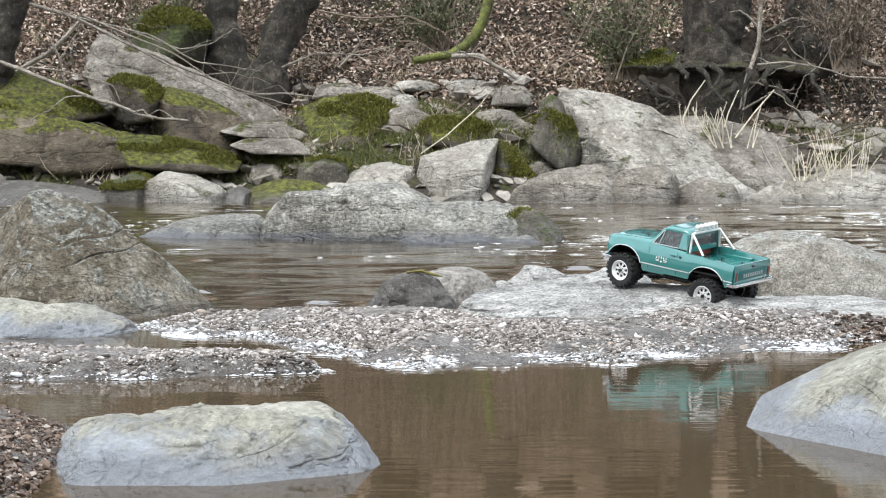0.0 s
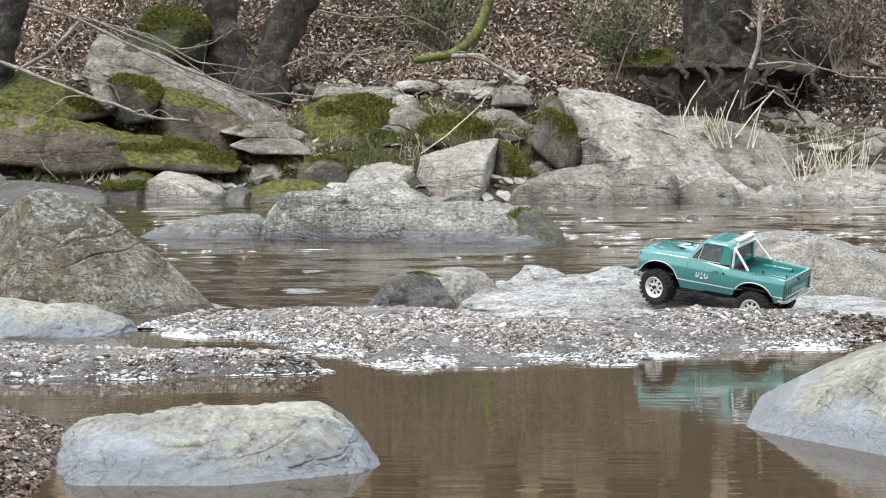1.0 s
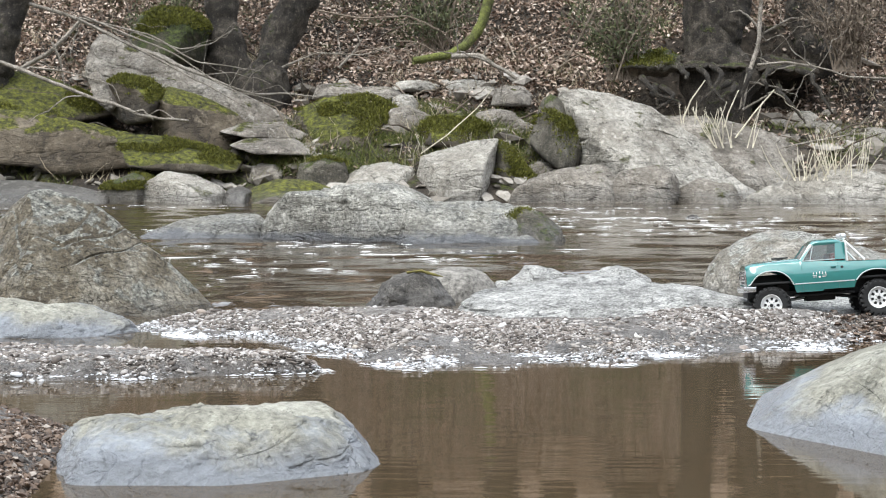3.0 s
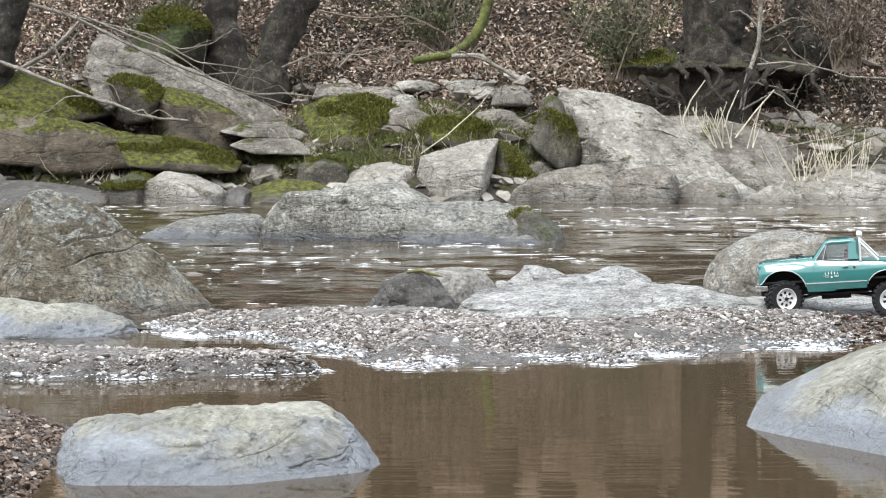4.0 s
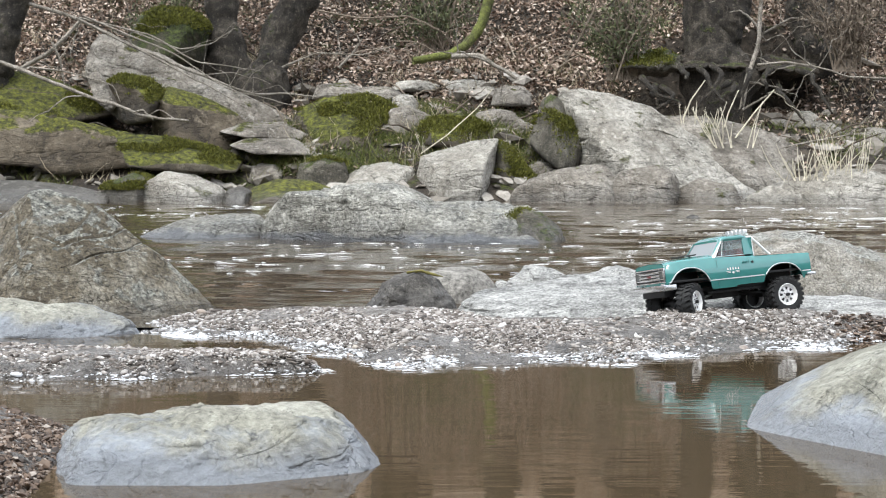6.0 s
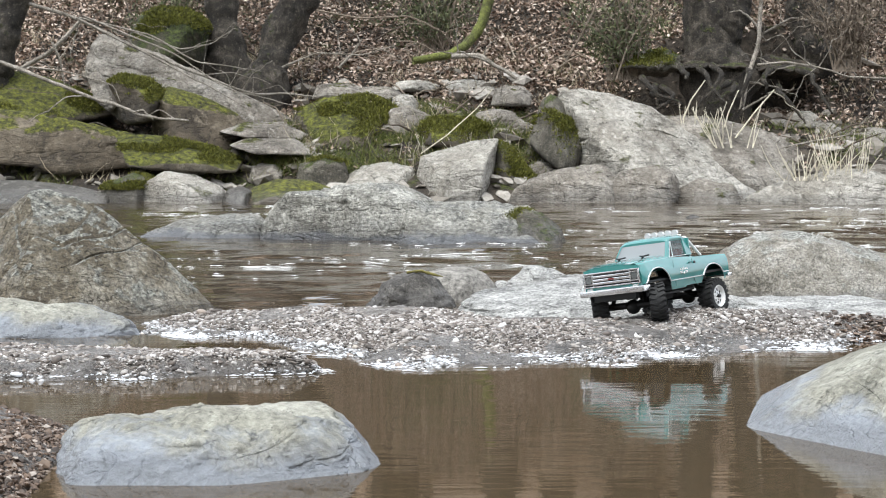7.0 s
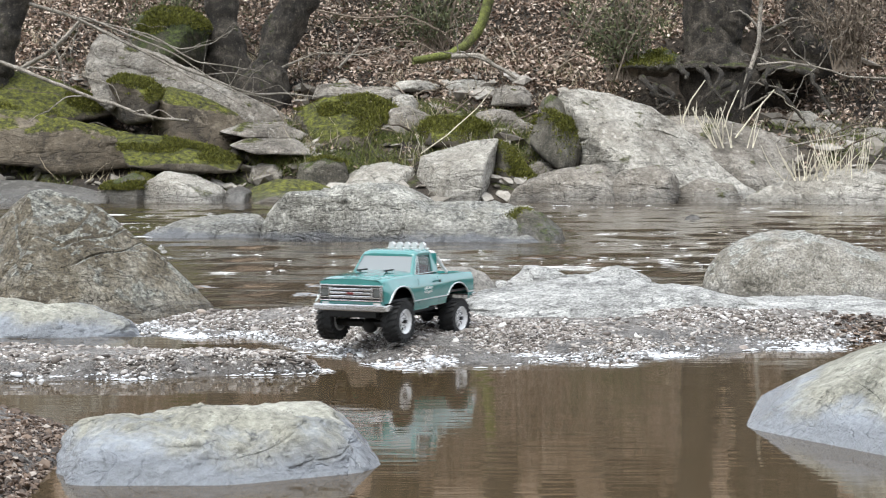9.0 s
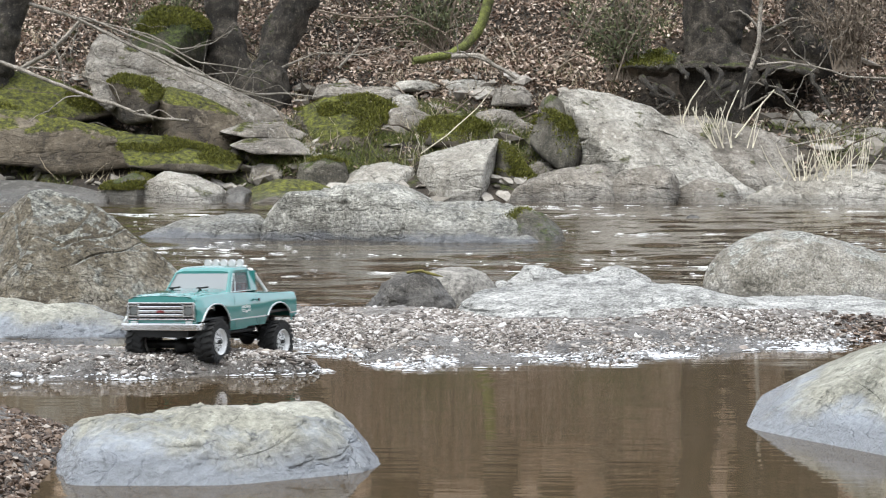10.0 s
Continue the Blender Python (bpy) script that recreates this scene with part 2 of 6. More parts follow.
M_PEBBLE = island("pebble", [(0.0, (0.10, 0.085, 0.075)), (0.4, (0.24, 0.20, 0.175)), (0.75, (0.33, 0.27, 0.22)), (1.0, (0.55, 0.52, 0.48))], 0.5, 1.0)
M_RUST = island("rusty_gravel", [(0.0, (0.022, 0.014, 0.009)), (0.5, (0.085, 0.052, 0.033)), (0.8, (0.17, 0.115, 0.08)), (1.0, (0.36, 0.31, 0.27))], 0.6, 1.0)
M_RUBBLE = island("rubble", [(0.0, (0.08, 0.068, 0.054)), (0.5, (0.20, 0.178, 0.15)), (1.0, (0.38, 0.35, 0.31))], 0.85)
M_STRAW = island("straw", [(0.0, (0.38, 0.32, 0.22)), (1.0, (0.74, 0.69, 0.56))], 0.7)
M_GRASS = island("green_blades", [(0.0, (0.06, 0.075, 0.015)), (0.6, (0.125, 0.15, 0.025)), (1.0, (0.26, 0.24, 0.09))], 0.7)
M_SHRUB = island("shrub_leaves", [(0.0, (0.03, 0.038, 0.014)), (0.6, (0.085, 0.10, 0.04)), (1.0, (0.18, 0.185, 0.09))], 0.7)
M_DEADWOOD = stone("dead_wood", (0.13, 0.11, 0.085), (0.26, 0.23, 0.19), (0.40, 0.36, 0.31), 0.06)
M_MOSSWOOD = stone("mossy_wood", (0.05, 0.045, 0.02), (0.10, 0.11, 0.025), (0.17, 0.19, 0.035), 0.06)
M_SPRIG = plain("sprig", (0.14, 0.12, 0.03), 0.8, vary=0.7, scale=700.0)
M_FOAM = plain("foam", (0.80, 0.80, 0.79), 0.5, vary=0.12)
M_TEAL = plain("teal_paint", (0.032, 0.190, 0.178), 0.22, 0.0, 0.06, 60.0, coat=1.0)
M_TEALDARK = plain("dark_teal_paint", (0.018, 0.12, 0.115), 0.4, 0.0, 0.1, 200.0)
M_TYRE = plain("tyre_rubber", (0.014, 0.014, 0.014), 0.75, 0.0, 0.5, 500.0)
M_BLACK = plain("black_plastic", (0.010, 0.010, 0.010), 0.55, 0.0, 0.3, 300.0)
M_WHITE = plain("white_plastic", (0.74, 0.74, 0.73), 0.35, 0.0, 0.06, 300.0)
M_TRIM = plain("silver_trim", (0.55, 0.60, 0.60), 0.35, 0.3, 0.1, 300.0)
M_SILVER = plain("silver_paint", (0.42, 0.46, 0.46), 0.35, 0.6, 0.15, 300.0)
M_CHROME = plain("chrome", (0.80, 0.80, 0.80), 0.25, 1.0, 0.05, 200.0)
M_REDLENS = plain("red_plastic", (0.13, 0.014, 0.014), 0.3, 0.0, 0.2, 300.0)
M_LENS = plain("lamp_lens", (0.20, 0.21, 0.21), 0.12, 0.6, 0.3, 600.0)
M_SEAT = plain("red_trim", (0.26, 0.06, 0.045), 0.6, 0.0, 0.25, 300.0)


def glass(name, tint, clear):
    """Thin window plastic: clear is the see-through share, the rest pale grey, glossy by its angle."""
    m, n, l, bsdf = material(name)
    see = n.new("ShaderNodeBsdfTransparent")
    see.inputs[0].default_value = (*tint, 1)
    mix = n.new("ShaderNodeMixShader")
    mix.inputs[0].default_value = 1 - clear
    bsdf.inputs["Base Color"].default_value = (0.30, 0.32, 0.33, 1)
    bsdf.inputs["Roughness"].default_value = 0.08
    l.new(see.outputs[0], mix.inputs[1])
    l.new(bsdf.outputs[0], mix.inputs[2])
    l.new(mix.outputs[0], n["Material Output"].inputs["Surface"])
    return m


M_GLASS = glass("window_plastic", (0.85, 0.88, 0.88), 0.80)
# mostly opaque grey, which paints the reflected sky into the windscreen
M_SCREEN = glass("windscreen_plastic", (0.8, 0.84, 0.84), 0.30)


M_MOUND = stone("moss_mound", (0.02, 0.018, 0.01), (0.05, 0.045, 0.025), (0.10, 0.09, 0.06), 0.2, moss=0.95, moss_or_pale_colour=(0.045, 0.058, 0.009), moss_up=0.1)
M_MOSSDARK = stone("dark_mossy_stone", (0.03, 0.027, 0.02), (0.09, 0.08, 0.06), (0.20, 0.18, 0.15), 0.08, moss=0.5, wet=0.06, moss_or_pale_colour=(0.06, 0.075, 0.012))
M_MOSS = island("moss_fuzz", [(0.0, (0.045, 0.048, 0.006)), (0.5, (0.10, 0.104, 0.010)), (1.0, (0.19, 0.182, 0.026))], 0.85)


# pale bluish tone that paints the bright glints along the waterline
M_EDGEGLINT = plain("froth", (0.52, 0.535, 0.56), 0.35, vary=0.3, scale=200.0)


M_LITTER = stone("leaf_carpet", (0.20, 0.138, 0.092), (0.40, 0.285, 0.20), (0.58, 0.44, 0.33), 0.4, streak=0.2)


M_LAMP = plain("silver_white", (0.78, 0.78, 0.78), 0.22, 0.55, 0.05, 300.0)


# ---- ground and water
def smooth(a, b, v):
    s = np.clip((v - a) / (b - a), 0, 1)
    return s * s * (3 - 2 * s)


def bar_height(x, y):
    """Gravel bar, tongue and mound beside the pool: height above the water."""
    wob = 0.02 * np.sin(x * 23) + 0.012 * np.sin(x * 51 + 1)
    near = np.interp(x, [-0.55, -0.37, -0.25, -0.11, -0.02, 0.13, 0.26, 0.40, 0.52, 0.9], [2.42, 2.38, 2.28, 2.08, 1.96, 2.01, 2.09, 2.17, 2.26, 2.30]) + wob
    back = 2.64 - 0.17 * smooth(-0.02, 0.08, x) + 0.14 * smooth(0.22, 0.32, x)
    main = smooth(near - 0.05, near + 0.30, y) ** 0.8 * smooth(back + 0.03, back - 0.15, y) * smooth(-0.46, -0.34, x)
    z = -0.012 + (0.036 + 0.009 * smooth(0.20, 0.34, x)) * main
    z -= 0.014 * smooth(2.40, 2.47, y) * smooth(0.20, 0.30, x) * main
    z -= 0.03 * smooth(2.0, 1.8, y) * smooth(-0.6, -0.2, x)
    half = np.clip(-0.10 - x, 0, 1) ** 0.7 * 0.33
    tongue = smooth(half, half * 0.35, np.abs(y - (1.98 + 0.10 * np.clip(-x - 0.1, 0, 1)) - 0.4 * wob)) * smooth(-0.10, -0.16, x)
    z = np.maximum(z, -0.012 + 0.030 * tongue)
    mound = smooth(-0.20, -0.42, x + 0.10 * (y - 1.5) + 0.5 * wob) * smooth(1.12, 1.25, y) * smooth(1.80, 1.50, y)
    z = np.maximum(z, -0.03 + 0.066 * mound)
    return -0.07 + (z + 0.07) * smooth(1.55, 1.15, np.abs(x))


def ground_height(x, y):
    p = np.stack([x, y, np.zeros_like(x)], -1)
    bed = np.where(y < 3.2, -0.06, -0.25)
    shore = 8.75 - 0.2 * np.tanh(x * 0.8) + 0.12 * fbm(p * 0.9, 2, 5) + 0.36 * smooth(0.3, 0.8, x)
    rise = np.clip(y - shore, 0, None)
    slope = 0.50 * np.clip(rise, 0, 8) - 0.008 * np.clip(rise, 0, 8) ** 2 + 0.1 * np.clip(rise - 8, 0, 400) + 0.12 * fbm(p * 1.1, 4, 9) * np.clip(rise, 0, 1)
    cave = smooth(0.95, 1.15, x) * smooth(1.95, 1.78, x)
    slope += cave * (-0.5 * np.clip(rise - 0.78, 0, 0.36) + 0.45 * smooth(1.10, 1.16, rise))
    # unseen rise behind the camera, added to shut out low sky light
    back = 0.4 * np.clip(-2.5 - y, 0, 40)
    return np.where(y > shore, slope, np.where(y < -2.5, bed + back, bed))


def ground():
    ys = np.concatenate([np.linspace(-40, -2, 30), np.linspace(-1.5, 3, 8), np.linspace(3.2, 8.2, 10), np.linspace(8.3, 13.0, 180)])
    us = np.linspace(-1, 1, 501)
    us = np.sign(us) * np.abs(us) ** 2.2
    half = 45 + 0 * ys
    X = us[None, :] * half[:, None]
    Y = np.repeat(ys[:, None], len(us), 1)
    Z = ground_height(X.ravel(), Y.ravel()).reshape(X.shape)
    obj("ground", grid_mesh("ground", np.stack([X, Y, Z], -1), flip=True), M_SOIL, None, "leaf-strewn river bank of brown soil and moss", "ground", kind="structure")
    ys = np.geomspace(13.0, 300, 70)
    X = us[None, :] * (45 + (ys - 13) * 0.7)[:, None]
    Y = np.repeat(ys[:, None], len(us), 1)
    Z = ground_height(X.ravel(), Y.ravel()).reshape(X.shape)
    obj("ground_slope", grid_mesh("ground_slope", np.stack([X, Y, Z], -1), flip=True), M_LITTER, None, "wooded slope under a carpet of dry brown leaves", "ground", kind="structure")


def wave(x, y, amp, size, seed):
    p = np.stack([x / size, 1.6 * y / size, np.zeros_like(x)], -1)
    return amp * fbm(p, 3, seed, 0.45)


def water_sheet(name, x0, x1, y0, y1, nx, ny, amp, size, mat, label, seed, power=1.0, spread=1.6):
    xs = np.linspace(-1, 1, nx)
    xs = np.sign(xs) * np.abs(xs) ** spread * x1
    ys = y0 + (y1 - y0) * np.linspace(0, 1, ny) ** power
    X, Y = np.meshgrid(xs, ys, indexing="ij")
    Z = wave(X.ravel(), Y.ravel(), amp, size, seed)
    V = np.stack([X, Y, Z.reshape(X.shape)], -1)
    return obj(name, grid_mesh(name, V), mat, None, label, "water", kind="structure")


def gravel_bed():
    xs, ys = np.linspace(-1.6, 1.6, 400), np.linspace(1.05, 3.0, 280)
    X, Y = np.meshgrid(xs, ys, indexing="ij")
    Z = bar_height(X.ravel(), Y.ravel())
    p = np.stack([X.ravel(), Y.ravel(), Z * 0], -1)
    Z = Z + 0.003 * fbm(p * 14, 3, 31) + 0.002 * fbm(p * 120, 2, 33)
    V = np.stack([X, Y, Z.reshape(X.shape)], -1)
    obj("gravel_bar", grid_mesh("gravel_bar", V), M_SAND, None, "bar of coarse wet sand and gravel beside the pool", "gravel bar", kind="structure")


def island_mesh(name, verts, faces):
    """Joined small pieces: verts (n, k, 3), faces of one piece."""
    n, k = verts.shape[:2]
    f = np.array(faces)
    allf = (f[None] + (np.arange(n) * k)[:, None, None]).reshape(-1, f.shape[1])
    me = bpy.data.meshes.new(name)
    me.vertices.add(n * k)
    me.vertices.foreach_set("co", verts.astype(np.float32).ravel())
    me.loops.add(allf.size)
    me.loops.foreach_set("vertex_index", allf.astype(np.int32).ravel())
    me.polygons.add(len(allf))
    me.polygons.foreach_set("loop_start", np.arange(0, allf.size, f.shape[1], dtype=np.int32))
    me.update(calc_edges=True)
    me.validate()
    return me


def turned(rng, n, tip=1.0):
    """Random rotation matrices; tip below 1 keeps them near upright."""
    a, b, c = rng.uniform(0, 2 * math.pi, n), rng.normal(0, 0.5 * tip, n), rng.normal(0, 0.5 * tip, n)
    ca, sa, cb, sb, cc, sc = np.cos(a), np.sin(a), np.cos(b), np.sin(b), np.cos(c), np.sin(c)
    o, z = np.ones(n), np.zeros(n)
    def mat(*r):
        return np.stack([np.stack(q, -1) for q in r], -2)
    return mat((ca, -sa, z), (sa, ca, z), (z, z, o)) @ mat((cb, z, sb), (z, o, z), (-sb, z, cb)) @ mat((o, z, z), (z, cc, -sc), (z, sc, cc))


def ball(level):
    bm = bmesh.new()
    bmesh.ops.create_icosphere(bm, subdivisions=level, radius=1.0)
    v = np.array([x.co[:] for x in bm.verts])
    f = [[x.index for x in q.verts] for q in bm.faces]
    bm.free()
    return v, f


def stones(name, places, sizes, mat, label, category, seed, flat=0.65, level=1, jag=0.28, round_off=True):
    """Loose stones, joined: each a lumpy flattened ball."""
    rng = np.random.default_rng(seed)
    base, faces = ball(level)
    n = len(places)
    lump = 1 + jag * rng.uniform(-1, 1, (n, len(base), 1))
    sc = np.stack([rng.uniform(0.8, 1.35, n), rng.uniform(0.7, 1.0, n), rng.uniform(flat - 0.2, flat + 0.15, n)], -1)
    v = base[None] * lump * sc[:, None, :] * sizes[:, None, None]
    v = np.einsum("nij,nkj->nki", turned(rng, n, 0.6), v) + places[:, None, :]
    me = island_mesh(name, v, faces)
    me.polygons.foreach_set("use_smooth", np.full(len(me.polygons), round_off, dtype=bool))
    return obj(name, me, mat, None, label, category, kind="stuff")


def pebbles():
    rng = np.random.default_rng(3)
    n = 400000
    x, y = rng.uniform(-0.75, 0.75, n), 1.74 + 0.94 * rng.uniform(0, 1, n)
    z = bar_height(x, y)
    patch = vnoise(np.stack([x * 9, y * 9, 0 * x], -1), 8)
    edge = np.clip((z + 0.009) / 0.010, 0, 1) * (0.45 + 0.35 * patch) + 0.02
    keep = (z > -0.009) & (np.abs(x) < 0.25 * y) & (rng.uniform(0, 1, n) < np.where(z > 0.003, np.where((x < -0.1) & (y < 2.25), 1.0, 0.8), edge))
    x, y, z = x[keep], y[keep], z[keep]
    size = np.clip(0.0012 * np.exp(rng.normal(0, 0.5, len(x))), 0.0009, 0.0070)
    size *= np.where((x < -0.12) & (y < 2.2), 1.05, 1.0)
    places = np.stack([x, y, z + size * 0.15], -1)
    # stones near the water get the colour with painted glints
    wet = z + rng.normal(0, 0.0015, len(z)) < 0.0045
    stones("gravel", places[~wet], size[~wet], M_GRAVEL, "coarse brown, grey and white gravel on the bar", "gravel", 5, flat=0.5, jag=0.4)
    stones("wet_gravel", places[wet], size[wet] * 1.1, M_WETGLINT, "wet gravel along the pool's edge, coloured pale for its glints", "gravel", 7, flat=0.5)
    m = 150
    x, y = rng.uniform(-0.6, 0.6, m), rng.uniform(1.95, 2.55, m)
    z = bar_height(x, y)
    keep = z > -0.008
    x, y, z = x[keep], y[keep], z[keep]
    size = np.clip(0.0034 * np.exp(rng.normal(0, 0.35, len(x))), 0.0025, 0.009)
    stones("pebbles", np.stack([x, y, np.maximum(z, -0.003) + size * 0.1], -1), size, M_PEBBLE, "larger rounded pebbles lying on the gravel", "pebbles", 6, level=2, jag=0.06)
    m = 500
    x, y = rng.normal(0.525, 0.022, m), rng.normal(2.33, 0.05, m)
    size = np.clip(0.0024 * np.exp(rng.normal(0, 0.4, m)), 0.001, 0.006)
    stones("leaf_debris", np.stack([x, y, bar_height(x, y) + size * rng.uniform(0.2, 1.2, m)], -1), size, M_RUST, "dark sodden leaf debris lying on the gravel", "debris", 19, flat=0.35, jag=0.45, round_off=False)
    # crumbs on the near mound
    m = 34000
    x, y = rng.uniform(-0.48, -0.2, m), rng.uniform(1.2, 1.85, m)
    z = bar_height(x, y)
    keep = z > -0.003
    x, y, z = x[keep], y[keep], z[keep]
    size = np.clip(0.0012 * np.exp(rng.normal(0, 0.5, len(x))), 0.0006, 0.0045)
    stones("gravel", np.stack([x, y, z + size * 0.3], -1), size, M_RUST, "rust-brown gravel and rotting leaf crumbs on the mound", "gravel", 9, jag=0.5, round_off=False)


def loft_rock(name, label, y, depth, profile, mat, seed=1, rough=0.06, crest=0.0, square=0.75, base=-0.04, nu=150, nv=64, layer=0.0, category="rock", group="", lean=0.0, tilt=0.0, facet=0.8, fine=1.0, base_end=None, cuts=3, beds=None):
    """A boulder: heights of its ridge along x, a rounded section across it, weathered by noise.
    crest -1..1: where across its depth the ridge runs; lean: depth shift per metre of x."""
    xs = np.array([a for a, b in profile])
    hs = np.array([b for a, b in profile])
    x0, x1 = xs[0], xs[-1]
    w = x1 - x0
    u = 0.5 - 0.5 * np.cos(np.linspace(0, math.pi, nu))
    u = 0.6 * u + 0.4 * np.linspace(0, 1, nu)
    X = x0 + w * u
    Hh = np.interp(X, xs, hs)
    ker = np.hanning(9)
    ker /= ker.sum()
    Hh = np.convolve(np.pad(Hh, 4, mode="edge"), ker, mode="valid")
    D = depth * 0.5 * np.clip(1 - np.abs(2 * u - 1) ** 2.6, 0.0, 1) ** 0.55
    v = np.linspace(-0.12, math.pi + 0.12, nv)
    c, s = np.cos(v), np.sin(v)
    cy = -np.sign(c) * np.abs(c) ** square
    sz = np.sign(s) * np.abs(s) ** square
    off = cy + crest * (1 - cy * cy) * 0.6
    XX = np.repeat(X[:, None], nv, 1)
    YY = y + lean * (XX - 0.5 * (x0 + x1)) + off[None, :] * D[:, None]
    low = base + ((base if base_end is None else base_end) - base) * u[:, None]
    ZZ = low + (Hh[:, None] - low) * np.clip(sz[None, :], -0.2, 1) + tilt * (YY - y) * np.clip(sz[None, :], 0, 1)
    V = np.stack([XX, YY, ZZ], -1)
    size = max(w * 0.5, 0.03)
    cen = np.array([0.5 * (x0 + x1), y, base])
    q = V.reshape(-1, 3)
    nrm = (q - cen) / np.array([w * 0.5, depth * 0.5, max(hs) - base])
    nrm /= np.linalg.norm(nrm, axis=1, keepdims=True) + 1e-9
    p = q / size
    amp = rough * min(size, 2.5 * (max(hs) - base))
    cell = vnoise(p * 1.7 + 0.4 * vnoise(p * 3, seed + 5)[:, None], seed)
    d = facet * amp * (np.tanh(((cell * 3) % 1 - 0.5) * 5) * 0.17 + np.floor(cell * 3) / 3 + 0.17) + amp * (0.8 * fbm(p * 2.2, 3, seed + 3) + fine * (0.14 * fbm(p * 9, 4, seed + 7, 0.55) - 0.3 * np.exp(-(vnoise(p * 3.1 + 0.5 * vnoise(p * 7, seed)[:, None], seed + 21) / 0.05) ** 2)))
    if layer:
        bed = (p[:, 2] * 5 + p[:, 0] * 1.6 + 0.6 * vnoise(p * 2, seed)) % 1
        d += layer * amp * (np.where(bed < 0.75, bed * 0.6, 0.45 - (bed - 0.75) * 3.2))
    q = q + nrm * d[:, None]
    if beds:
        # beds of rock that stand out or back, with a notch between them
        thick, deep, dip = beds
        sb = (q[:, 2] + dip * (q[:, 0] - cen[0]) + thick * (0.35 * vnoise(p * 2.5, seed + 31) + 0.12 * vnoise(p * 9, seed + 32))) / thick
        k = np.floor(sb)
        f = sb - k
        stand = hashed(k.astype(np.int64), np.floor(p[:, 0] * 1.3 + 0.4 * vnoise(p * 4, seed + 33)).astype(np.int64), np.zeros(len(k), dtype=np.int64), seed)
        edge = np.clip(f / 0.18, 0, 1) * np.clip((1 - f) / 0.12, 0, 1)
        move = deep * (0.5 * stand - 1.1 * (1 - edge) * (0.6 + 0.4 * vnoise(p * 5, seed + 34)))
        flat = nrm * np.array([1, 1, 0.15])
        q = q + flat * (move * np.clip(1.15 - nrm[:, 2], 0, 1))[:, None]
    # flat broken faces towards the open side
    g = np.random.default_rng(seed)
    ext = np.array([w * 0.5, depth * 0.5, max(hs) - base])
    for _ in range(cuts):
        nn = np.array([g.uniform(-0.9, 0.9), g.uniform(-1.0, -0.25), g.uniform(0.0, 0.7)])
        nn /= np.linalg.norm(nn)
        s = ((q - cen) / ext) @ nn
        top = np.quantile(s, g.uniform(0.90, 0.97))
        over = np.clip(s - top, 0, None) * 0.85
        q = q - over[:, None] * nn[None] * ext[None]
    V = q.reshape(V.shape)
    me = grid_mesh(name, V - [cen[0], cen[1], 0], flip=True)
    ob = obj(name, me, mat, None, label, category, group)
    ob.location = (cen[0], cen[1], 0)
    return ob


